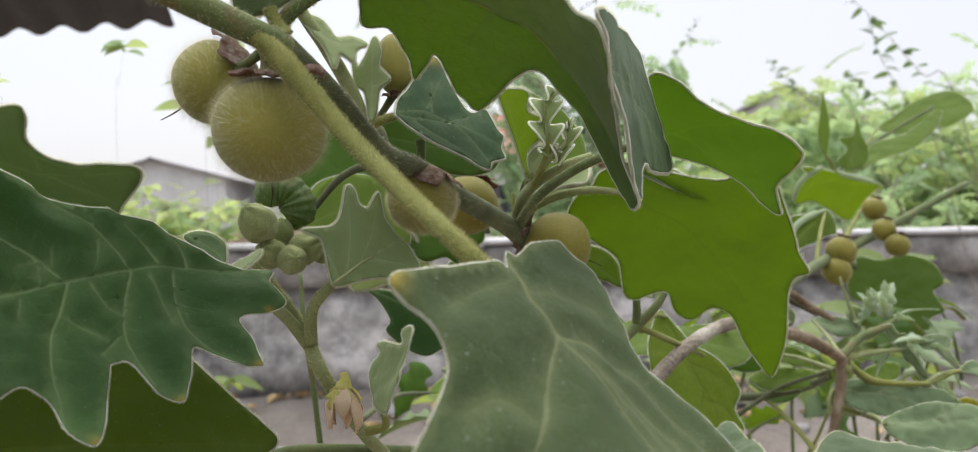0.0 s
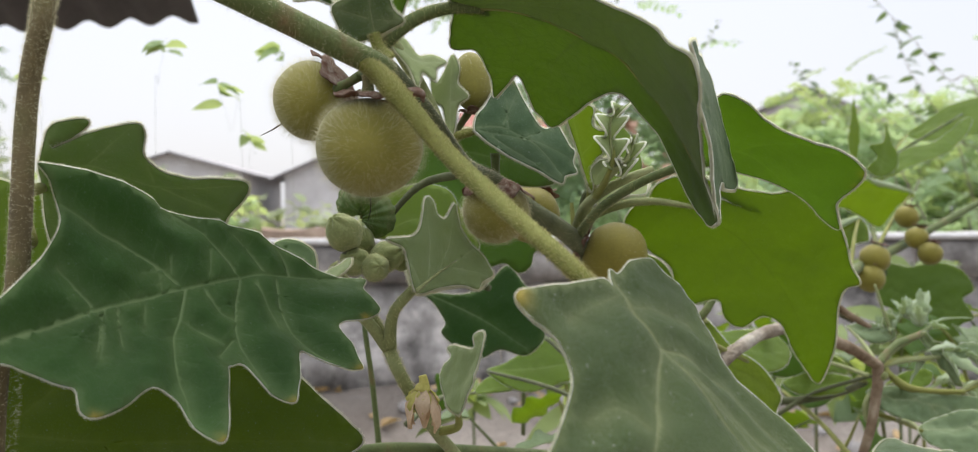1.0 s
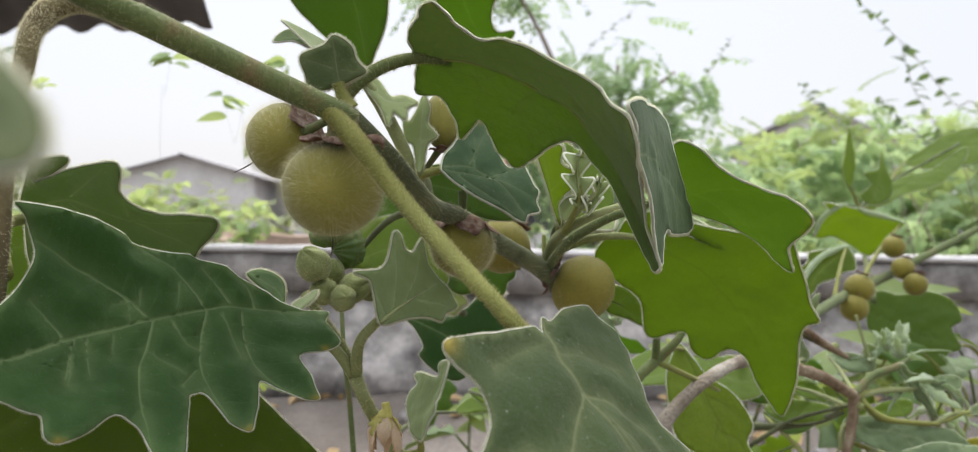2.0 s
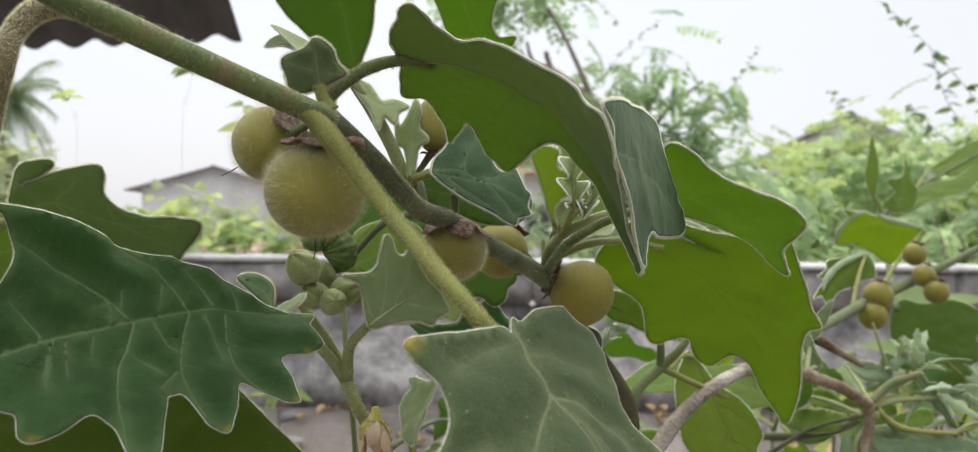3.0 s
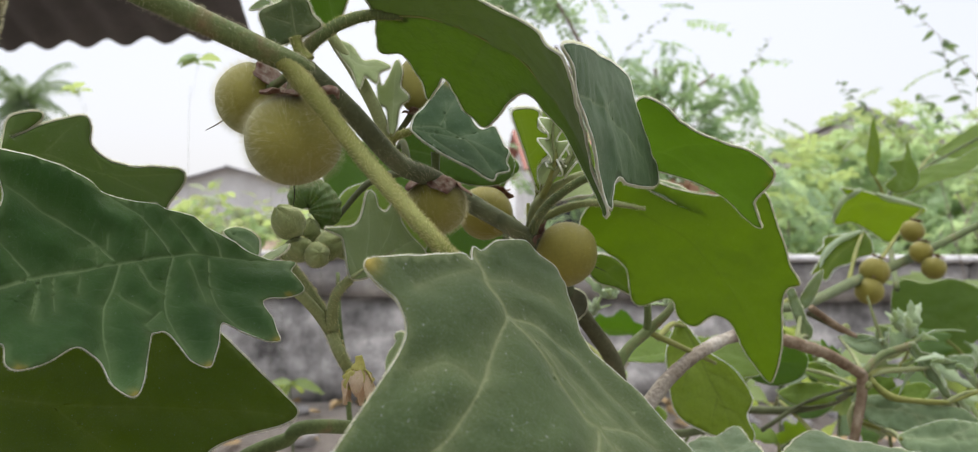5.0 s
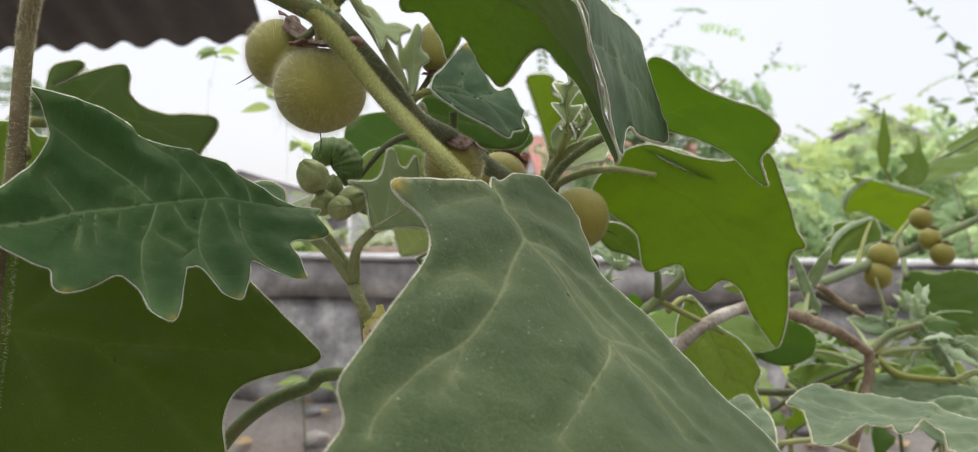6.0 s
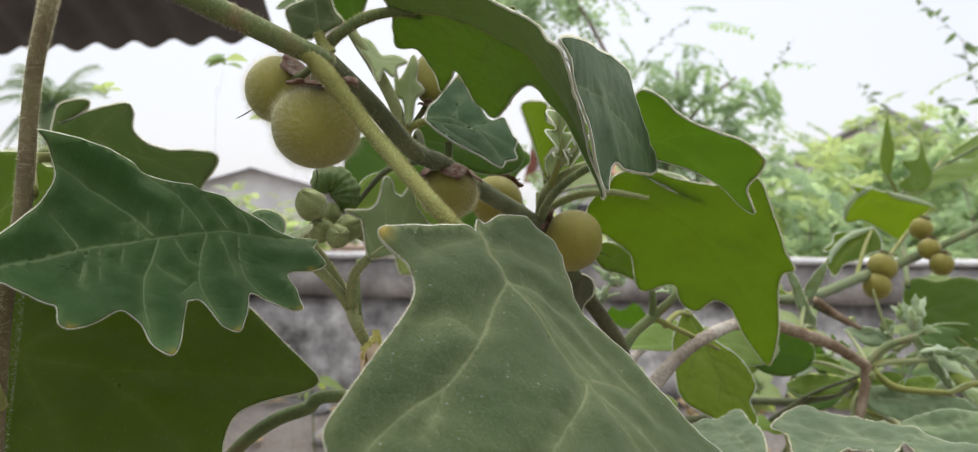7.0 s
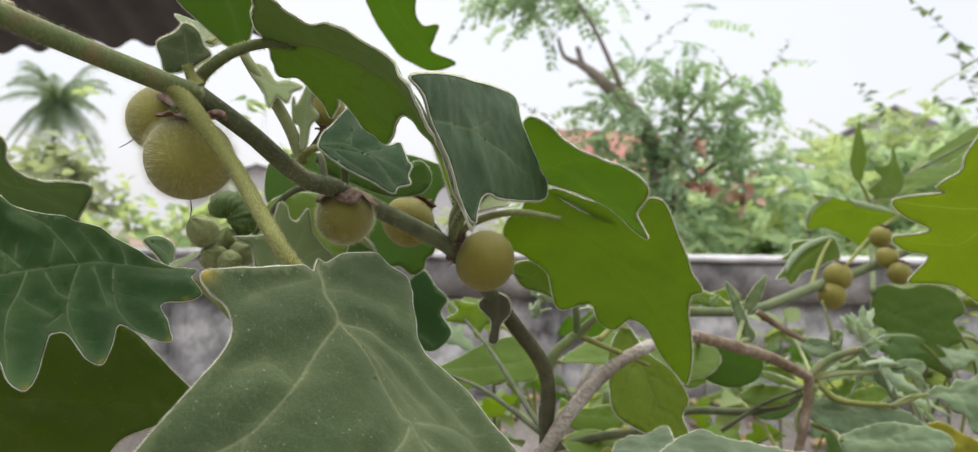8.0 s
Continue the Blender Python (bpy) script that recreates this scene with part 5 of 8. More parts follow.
leaf_shape("S5", (0.1986, 0.6840, 0.9997), (50, 0, 0), (0, 0, 0, 1.5, 1.5, -2.0),
           [(-0.0, 0.0), (15.0, 3.7), (26.7, -4.6), (28.8, -15.2), (17.5, -13.4), (5.5, -7.4)])
vein("S5", (1.6, -1.0), (16.2, -5.0), (27.4, -13.2))
leaf_shape("S6", (0.2163, 0.6090, 0.9883), (42, 0, 0), (0, 0, 0, 1.5, 1.5, -2.0),
           [(-0.0, 0.0), (11.1, 3.4), (28.1, 3.0), (46.1, -3.7), (60.8, -9.2), (77.4, -24.5), (56.3, -28.1), (33.6, -25.1), (14.6, -21.9), (3.4, -13.3)])
vein("S6", (1.2, -2.0), (25.1, -8.5), (54.9, -17.5), (74.2, -24.7))
vein("S6", (25.1, -8.5), (40.1, -3.8))
vein("S6", (36.3, -12.1), (42.0, -22.9))
leaf_shape("S7", (0.2291, 0.5633, 0.9750), (42, 0, 0), (0, 0, 0, 1.5, 1.5, -2.0),
           [(-0.0, 0.0), (16.5, 7.2), (34.0, 9.7), (50.4, 7.4), (62.6, 1.4), (63.8, -10.5), (45.1, -21.0), (16.0, -21.2), (3.3, -11.9)])
vein("S7", (1.5, -1.8), (27.6, -1.8), (62.2, -4.3))
vein("S7", (27.6, -1.8), (44.2, 5.3))
leaf_shape("S8", (0.2723, 0.7176, 0.9725), (50, 0, 0), (0, 0, 0, 1.5, 1.5, -2.0),
           [(0.0, 0.0), (11.7, 8.0), (28.1, 12.0), (36.7, 7.7), (31.6, -1.3), (15.7, -4.0)])
vein("S8", (1.9, 0.0), (19.5, 3.9), (33.9, 5.4))
leaf_shape("S9", (0.3006, 0.6264, 0.9688), (45, 0, 0), (0, 0, 0, 1.5, 1.5, -2.0),
           [(0.0, -0.0), (12.5, 5.4), (23.3, -0.2), (35.5, -14.4), (26.4, -25.6), (12.3, -19.0)])
vein("S9", (1.5, -1.0), (15.6, -6.3), (30.8, -18.3))
leaf_shape("S11", (0.2543, 0.6600, 1.0116), (90, 0, 0), (0, 0, 0, 2.0, 1.5, -2.0),
           [(0.0, 0.0), (-4.0, 8.9), (-7.5, 16.0), (-3.2, 21.5), (2.9, 18.9), (2.1, 10.9)])
vein("S11", (-0.4, 1.8), (-1.4, 11.7), (-2.3, 18.8))
leaf_shape("S13", (0.1705, 0.5500, 1.0350), (90, 0, 0), (0, 0, 0, 2.0, 1.5, -2.0),
           [(0.0, 0.0), (-3.9, 5.8), (-7.9, 14.9), (-10.5, 24.7), (-13.9, 36.5), (-8.7, 32.6), (-3.4, 21.6), (0.5, 11.8), (4.4, 5.3), (3.2, 0.1)])
vein("S13", (1.2, 1.3), (-4.0, 15.0), (-11.3, 31.9))
leaf_shape("S14", (0.1701, 0.5600, 1.0525), (90, 0, 0), (0, 0, 0, 2.0, 1.5, -2.0),
           [(0.0, 0.0), (0.6, 7.4), (5.7, 16.1), (12.8, 22.9), (11.6, 13.5), (7.8, 4.8), (3.3, -0.6)])
vein("S14", (1.3, 0.7), (5.8, 9.4), (11.6, 19.5))
LEAF_BASE = {}
for key, shape in SHAPES.items():
    at_, turn, bend, rim, ribs = shape
    u, v = ribs[0][0]
    a, b = u / 1000, v / 1000
    z = bend[0] / 1000 + bend[1] * a + bend[2] * b + bend[3] * a * a + bend[4] * a * b + bend[5] * b * b
    LEAF_BASE[key] = pose(*at_, *turn) @ Vector((a, b, z))


FAINT = {"LU": {0: 0.5, 1: 0.4, 2: 0.4, 3: 0.4}, "L": {9: 0.5, 10: 0.4, 11: 0.6, 12: 0.6, 13: 0.5, 14: 0.5, 15: 0.4, 16: 0.4, 17: 0.4}, "M": {0: 0.75, 1: 0.75, 2: 0.7, 3: 0.7, 4: 0.75, 5: 0.3, 6: 0.22, 7: 0.3, 8: 0.3, 9: 0.3, 10: 0.2, 11: 0.25}, "R": {1: 0.4, 2: 0.3, 3: 0.5}, "C": {0: 1.5, 1: 1.4, 2: 1.4, 3: 1.3, 4: 1.4}, "D": {0: 1.3}}
WHITE_EDGE = {"LX": 0.0, "LX2": 0.0, "B6": 0.0, "Q": 0.0, "Q2": 0.0, "B4": 0.0, "B5": 0.0, "K1": 0.0004, "K3": 0.0004, "K5": 0.0003, "K6": 0.0004, "N": 0.00032, "R": 0.00024, "R2": 0.00034, "H": 0.00034, "H2": 0.0003, "D": 0.0003, "T3": 0.0002, "LB": 0.00009, "C": 0.0001, "V": 0.0001, "L": 0.00005, "M": 0.0001, "NL": 0.0001, "LU": 0.0001, "G5": 0.0003, "G1": 0.0006, "G2": 0.0006}


def LEAVES(key, parent, mat, label, ripple, seed, cell, name="leaf", spots=(), fringe=0.0011, rib=None):
    """The leaf of that key. spots: yellowed or browned points of its rim, by their number along the outline and their size in millimetres."""
    at_, turn, bend, rim, ribs = SHAPES[key]
    marks = [(*rim[k], size) for k, size in spots]
    return blade(name, at_, turn, bend, rim, ribs, mat, parent, label, ripple, fringe, cell, 0.0005, seed, pucker=2.2 if key == "L" else 1.5 if key == "M" else 0.5, spots=marks, rib=rib, faint=FAINT.get(key, {}), straight=0.006 if key == "M" else 1.0, felt=WHITE_EDGE.get(key, 0.0 if key[0] in "GSYR" else 0.00007))


# ---- the setting: ground, wall, stones ----
bm = bmesh.new()
rings = [0.0, 0.4, 0.8, 1.4, 2.2, 3.2, 4.5, 6.5, 9.0, 13, 20, 32, 55, 100, 250, 700, 2000]
disc = []
for r in rings:
    row = []
    for k in range(48 if r else 1):
        a = 6.2832 * k / 48
        x, y = r * math.cos(a), r * math.sin(a)
        z = 0.05 * noise.noise((x * 0.8, y * 0.8, 0)) * min(1, r) if r < 60 else 0
        row.append(bm.verts.new((x, y, z)))
    disc.append(row)
for a, b in zip(disc, disc[1:]):
    for k in range(48):
        if len(a) == 1:
            bm.faces.new((a[0], b[k], b[(k + 1) % 48]))
        else:
            bm.faces.new((a[k], b[k], b[(k + 1) % 48], a[(k + 1) % 48]))
ground = part("ground", bm, SOIL)
tagged(ground, "bare brown soil with grit and litter", "ground", kind="structure")


def rough_box(lo, hi, cell=0.05, rough=0.004, seed=0):
    """A box with worn, uneven faces: subdivided and pushed about by noise."""
    bm = bmesh.new()
    bmesh.ops.create_cube(bm, size=1.0)
    size = [b - a for a, b in zip(lo, hi)]
    for v in bm.verts:
        v.co = Vector([a + s * (c + 0.5) for a, s, c in zip(lo, size, v.co)])
    bmesh.ops.bevel(bm, geom=list(bm.edges), offset=min(0.012, min(size) * 0.2), segments=2, affect="EDGES")
    for axis in range(3):
        cuts = min(60, int(size[axis] / cell))
        for k in range(1, cuts):
            at_ = lo[axis] + size[axis] * k / cuts
            co, no = Vector((0, 0, 0)), Vector((0, 0, 0))
            co[axis], no[axis] = at_, 1.0
            bmesh.ops.bisect_plane(bm, geom=list(bm.verts) + list(bm.edges) + list(bm.faces), plane_co=co, plane_no=no)
    for v in bm.verts:
        v.co += Vector([noise.noise(v.co * 9 + Vector((seed + 7 * i, 0, 0))) for i in range(3)]) * rough
    return bm


WALL_Y = 4.2
wall = thing("wall_garden", (0, WALL_Y, 0), "weathered grey concrete garden wall with a cap beam", "wall", kind="structure")
for k in range(6):
    x = -5.4 + 1.8 * k
    part("panel", rough_box((x, WALL_Y, 0.335), (x + 1.796, WALL_Y + 0.12, 0.812), 0.12, 0.006, k), CONCRETE, wall)
    part("cap_beam", rough_box((x, WALL_Y - 0.075, 0.815), (x + 1.797, WALL_Y + 0.15, 0.978), 0.06, 0.008, 20 + k), CONCRETE_DIRTY, wall)
    # Thin slab added on the beam; its pale colour stands for the sky-lit top.
    part("coping", rough_box((x, WALL_Y - 0.09, 0.982), (x + 1.797, WALL_Y + 0.165, 1.008), 0.06, 0.005, 60 + k), LIT_TOP, wall)
    part("footing", rough_box((x, WALL_Y - 0.16, -0.1), (x + 1.797, WALL_Y + 0.15, 0.33), 0.06, 0.02, 40 + k), CONCRETE_DIRTY, wall)


def bank_z(x, y):
    """Height of the soil that is heaped against the wall's foot."""
    t = min(1.0, max(0.0, (y - 2.9) / (WALL_Y - 2.9)))
    return 0.37 * t * t * (3 - 2 * t) + (0.035 * noise.noise((x * 2.2, y * 2.2, 1)) + 0.016 * noise.noise((x * 9, y * 9, 4))) * min(1.0, 3 * t)


v, f = [], []
for j in range(29):
    for i in range(141):
        x, y = -3.5 + 0.05 * i, 2.85 + 0.05 * j
        v.append((x, min(y, WALL_Y - 0.01), bank_z(x, y) - 0.02 if j else -0.08))
        if i and j:
            k = 141 * j + i
            f.append((k - 142, k - 141, k, k - 1))
heap = from_lists("soil_bank", v, f, SOIL)
tagged(heap, "brown soil heaped against the foot of the wall", "soil", kind="structure")


def stone_mesh(seed):
    bm = bmesh.new()
    bmesh.ops.create_icosphere(bm, subdivisions=2, radius=1.0)
    for v in bm.verts:
        w = v.co.copy()
        v.co = w * (1 + 0.35 * noise.noise(w * 1.3 + Vector((seed * 3.1, 0, 0))))
        v.co.z *= 0.6
    me = bpy.data.meshes.new("stone")
    bm.to_mesh(me)
    bm.free()
    me.materials.append(RUBBLE)
    return me


rng = random.Random(5)
stones = [stone_mesh(k) for k in range(5)]
for k in range(60):
    ob = new("stone", stones[k % 5])
    s = rng.uniform(0.025, 0.07)
    on_ledge = k % 3 == 0
    x = rng.uniform(-1.6, 2.2)
    y = rng.uniform(WALL_Y - 0.3, WALL_Y - 0.06) if on_ledge else rng.uniform(3.0, WALL_Y - 0.25)
    z = bank_z(x, y) - 0.02 + s * (0.12 if on_ledge else 0.25)
    ob.matrix_basis = pose(x, y, z, rng.uniform(-15, 15), rng.uniform(-15, 15), rng.uniform(0, 360)) @ Matrix.Scale(s * (0.45 if on_ledge else 1), 4)
    tagged(ob, "rough grey stone lying by the wall", "stone", "stones by the wall")


# ---- far leaves and plants ----
def gather(out, m, v, f):
    s = len(out[0])
    out[0].extend(m @ Vector(p) for p in v)
    out[1].extend(tuple(s + k for k in face) for face in f)


def pinnate_lists(length, pairs, leaf_len, leaf_w, rng):
    out = ([], [])
    for k in range(pairs):
        t = (k + 1) / pairs
        for side in (-1, 1):
            v, f = leaf_lists(leaf_len * (1 - 0.3 * t), leaf_w, 0, 0.1, 0.2, 2)
            gather(out, pose(length * t, 0, -0.25 * length * t * t, rng.uniform(-20, 20), rng.uniform(-15, 25), side * rng.uniform(50, 75)), v, f)
    v, f = tube_lists([(0, 0, 0), (length * 0.5, 0, -0.06 * length), (length, 0, -0.25 * length)], [0.0018, 0.0014, 0.0008], 4, 2, 0)
    gather(out, Matrix.Identity(4), v, f)
    return out


def bush(name, place, size, count, label, mat, seed, leaf=(0.16, 7, 0.05, 0.009), kind="pinnate", stems=7, group="", category="bush", hollow=0.25, tufts=26):
    """Stems that spread from one foot, with a crown of fronds or leaves in uneven tufts."""
    rng = random.Random(seed)
    top = thing(name, place, label, category, group)
    base = Vector(place)
    ends = []
    for k in range(stems):
        a = 6.283 * k / stems + rng.uniform(-0.3, 0.3)
        r = rng.uniform(0.3, 0.9)
        tip = base + Vector((math.cos(a) * size[0] * r, math.sin(a) * size[1] * r, size[2] * rng.uniform(0.6, 1.0)))
        mid = base + (tip - base) * 0.5 + Vector((rng.uniform(-0.1, 0.1), rng.uniform(-0.1, 0.1), 0.1 * size[2]))
        tube("stem", [base, mid, tip], [0.018, 0.011, 0.004], TRUNK, top, sides=7, steps=5, wobble=0.1, seed=k)
        ends += [mid.lerp(tip, 0.4), tip]
    out = ([], [])
    heads = []
    for _ in range(tufts):
        w = Vector([rng.gauss(0, 1) for _ in range(3)]).normalized() * rng.uniform(hollow, 1) ** 0.6
        heads.append(base + Vector((w.x * size[0], w.y * size[1], size[2] * (0.55 + 0.45 * w.z))))
    heads += ends
    for _ in range(count):
        h = rng.choice(heads)
        p = h + Vector([rng.gauss(0, 0.09) * s for s in size])
        m = pose(*p, rng.uniform(-40, 40), rng.uniform(-50, 30), rng.uniform(0, 360))
        if kind == "pinnate":
            v, f = pinnate_lists(leaf[0] * rng.uniform(0.6, 1.2), leaf[1], leaf[2], leaf[3], rng)
        else:
            v, f = leaf_lists(leaf[0] * rng.uniform(0.6, 1.2), leaf[2], kind == "lobed", 0.2, 0.35, 5)
        gather(out, m, v, f)
    from_lists("foliage", out[0], out[1], mat, top, "", True, "stuff")
    return top


GREENERY = "shrubs behind the wall"
for k, (x, y, w, h, n) in enumerate([(0.9, 6.9, 0.6, 1.45, 300), (1.5, 6.4, 0.75, 1.55, 420), (2.4, 6.8, 0.9, 1.75, 520), (3.5, 6.6, 0.9, 1.75, 520), (4.7, 7.2, 1.0, 1.9, 420), (2.9, 8.6, 1.2, 2.2, 520), (4.6, 9.0, 1.2, 2.25, 420), (6.2, 9.0, 1.3, 2.4, 360), (1.6, 9.0, 1.1, 1.9, 380)]):
    bush("shrub", (x, y, 0), (w, w * 0.7, h), int(n * 1.4), "leafy green shrub with feathery leaves behind the wall", BUSH_LEAF if k % 2 else BUSH_BLUE, 30 + k, (0.30, 11, 0.075, 0.0155), "pinnate", 6, GREENERY, "shrub", 0.2, 60)
for k, (x, y, w, h, n) in enumerate([(0.75, 5.15, 0.42, 1.22, 150), (1.35, 5.0, 0.45, 1.24, 170), (1.95, 5.1, 0.42, 1.28, 150), (2.55, 5.2, 0.45, 1.36, 150)]):
    bush("shrub", (x, y, 0), (w, w * 0.6, h), n, "low fern-leaved shrub close behind the wall", BUSH_BLUE, 70 + k, (0.22, 12, 0.05, 0.010), "pinnate", 6, GREENERY, "shrub", 0.2, 34)
for k, (x, y, w, h, n) in enumerate([(-2.5, 8.4, 0.7, 1.20, 330), (-3.7, 8.8, 0.75, 1.27, 360), (-5.0, 9.0, 0.8, 1.2, 330), (-6.3, 9.6, 0.8, 1.3, 330), (-4.85, 10.4, 0.55, 1.55, 300), (-4.0, 10.6, 0.5, 1.46, 260), (-3.2, 10.2, 0.5, 1.36, 220)]):
    bush("shrub", (x, y, 0), (w, w * 0.6, h), n, "low leafy shrub beyond the wall", BUSH_LEAF, 90 + k, (0.16, 5, 0.05, 0.03), "plain", 6, GREENERY, "shrub", 0.2, 30)
for k, (x, y, w, h, n) in enumerate([(-4.2, 12, 1.4, 1.5, 260), (-2.2, 13, 1.2, 1.35, 220), (-8.4, 14, 1.1, 2.1, 420), (-0.6, 12.5, 1.0, 1.3, 200), (-15.6, 27, 2.4, 3.5, 900), (-10.0, 30, 2.2, 1.9, 240)]):
    bush("shrub", (x, y, 0), (w, w * 0.7, h), n, "pale green shrub beyond the garden wall", BUSH_HAZE, 50 + k, (0.26 if y < 20 else 0.55, 5, 0.075 if y < 20 else 0.16, 0.03), "plain", 6, GREENERY, "shrub")

# a small tree with one bare limb
tree = thing("tree", (0.5891, 5.6312, -0.4515), "small leaning tree with feathery leaves and a bare limb", "tree")
tree.location.z = 0
foot = tree.location.copy()
trunk_line = [foot - Vector((0, 0, 0.05)), Vector((0.5752, 5.6214, 0.9344)), Vector((0.5526, 5.6167, 1.3718)), Vector((0.4400, 5.6041, 1.7354)), Vector((0.1830, 5.5788, 2.0062)), Vector((0.0550, 5.5664, 2.0960))]
tube("trunk", trunk_line, [0.085, 0.07, 0.062, 0.05, 0.034, 0.016], TRUNK, tree, sides=10, wobble=0.25)
limbs = [[(0.5330, 5.6140, 1.5175), (0.7720, 5.6841, 1.8550), (0.9982, 5.7540, 2.0496)], [(0.3664, 5.5968, 1.8258), (0.1827, 5.6776, 2.2636), (-0.0438, 5.7046, 2.6459), (-0.1576, 5.6930, 2.8320)], [(0.0732, 5.5682, 2.0889), (-0.0180, 5.5595, 2.1317), (-0.0554, 5.5554, 2.2407)], [(0.0916, 5.5700, 2.0672), (0.0541, 5.5658, 2.1872)], [(0.5450, 5.6158, 1.4082), (0.6473, 5.5228, 1.7263), (0.6263, 5.5189, 2.0485)], [(0.5537, 5.6175, 1.2624), (0.8780, 5.6457, 1.5212), (1.0948, 5.6650, 1.6330)]]
for line in limbs:
    tube("limb", line, [0.02, 0.013, 0.009, 0.005][:len(line)], TRUNK, tree, sides=7, wobble=0.2)
rng = random.Random(77)
out = ([], [])
for centre, spread, n in (((0.6579, 5.6241, 1.7377), (0.62, 0.3, 0.36), 62), ((0.7936, 5.5384, 1.3697), (0.85, 0.25, 0.45), 105), ((0.5324, 5.4123, 1.6435), (0.34, 0.15, 0.5), 42), ((0.3403, 5.6980, 1.3001), (0.35, 0.3, 0.28), 60), ((-0.1173, 5.6986, 2.5328), (0.42, 0.25, 0.13), 70), ((0.5727, 5.5140, 2.0479), (0.35, 0.2, 0.13), 30), ((0.1868, 5.6310, 1.7383), (0.22, 0.2, 0.18), 26), ((1.0570, 5.6606, 1.7785), (0.20, 0.2, 0.3), 30)):
    for _ in range(n):
        p = Vector([c + rng.gauss(0, 0.55) * s for c, s in zip(centre, spread)])
        v, f = pinnate_lists(0.26 * rng.uniform(0.6, 1.2), 8, 0.065, 0.017, rng)
        gather(out, pose(*p, rng.uniform(-30, 30), rng.uniform(-20, 50), rng.uniform(0, 360)), v, f)
from_lists("crown", out[0], out[1], TREE_LEAF, tree, "feathery green leaves", True, "stuff")
# Leaf clusters added in place of a pink house wall seen through the crown.
out = ([], [])
for spot in ((0.697, 5.35, 1.381), (0.827, 5.35, 1.361), (0.956, 5.35, 1.327), (1.02, 5.35, 1.362), (0.726, 5.35, 1.599)):
    for _ in range(9):
        v, f = leaf_lists(0.085, 0.026, 0, 0.2, 0.3, 4)
        gather(out, pose(*[c + rng.gauss(0, 0.03) for c in spot], rng.uniform(-60, 60), rng.uniform(-60, 60), rng.uniform(0, 360)), v, f)
from_lists("dry_leaf", out[0], out[1], PINK_WALL, tree, "pink leaf clusters standing in for a house wall", True, "stuff")


def twig(name, points, radius, leaves, leaf_len, leaf_w, mat, label, category, seed, stem_mat=None, spread=60, start=0.25, group=""):
    """A thin twig with leaves along it."""
    rng = random.Random(seed)
    top = thing(name, points[0], label, category, group)
    tube("stem", points, [radius * (1 - 0.7 * i / (len(points) - 1)) for i in range(len(points))], stem_mat or TRUNK, top, sides=6, steps=6, wobble=0.1, seed=seed)
    line = spline(points, 10)
    for k in range(leaves):
        t = start + (1 - start) * (k + rng.random()) / leaves
        i = min(len(line) - 2, int(t * (len(line) - 1)))
        v, f = leaf_lists(leaf_len * rng.uniform(0.6, 1.15), leaf_w * rng.uniform(0.7, 1.1), 0, 0.2, 0.35, 6)
        m = pose(*line[i], rng.uniform(-50, 50), rng.uniform(-spread, spread * 0.5), rng.uniform(0, 360))
        from_lists("leaf", [m @ Vector(p) for p in v], f, mat, top)
    return top


# slender climbers against the sky on the right
for k, (a, b, c, n) in enumerate([((1.2336, 2.6660, 1.4738), (1.0972, 2.6525, 1.6248), (0.9271, 2.6359, 1.7754), 9), ((1.2691, 2.6703, 1.3049), (1.1323, 2.6566, 1.4897), (1.0802, 2.6508, 1.6415), 10), ((1.2859, 3.4745, 1.4303), (1.1525, 3.4615, 1.5396), (1.0411, 3.4506, 1.6491), 9), ((1.3760, 3.0814, 1.3745), (1.2583, 3.0700, 1.4709), (1.1797, 3.0623, 1.5482), 7),
                                  ((0.7167, 4.5256, 1.6145), (0.9478, 4.5454, 1.8514), (1.0628, 4.5549, 2.0285), 9), ((0.2228, 4.5798, 1.7403), (0.4289, 4.5971, 2.0122), (0.6064, 4.6125, 2.1639), 9), ((0.0763, 4.5680, 1.4691), (-0.0746, 4.5530, 1.6472), (-0.2245, 4.5388, 1.7205), 6)]):
    a, b, c = Vector(a), Vector(b), Vector(c)
    bend = a + (a - b) * 0.9
    foot = Vector((bend.x + 0.35, bend.y + 0.1, 0.0))
    twig("climbing_twig", [foot, bend, a, b, c], 0.0022, n + 10, 0.040, 0.010, PALM_LEAF, "thin twig with small sparse leaves against the sky", "twig", 90 + k, spread=50, start=0.5, group="twigs against the sky")
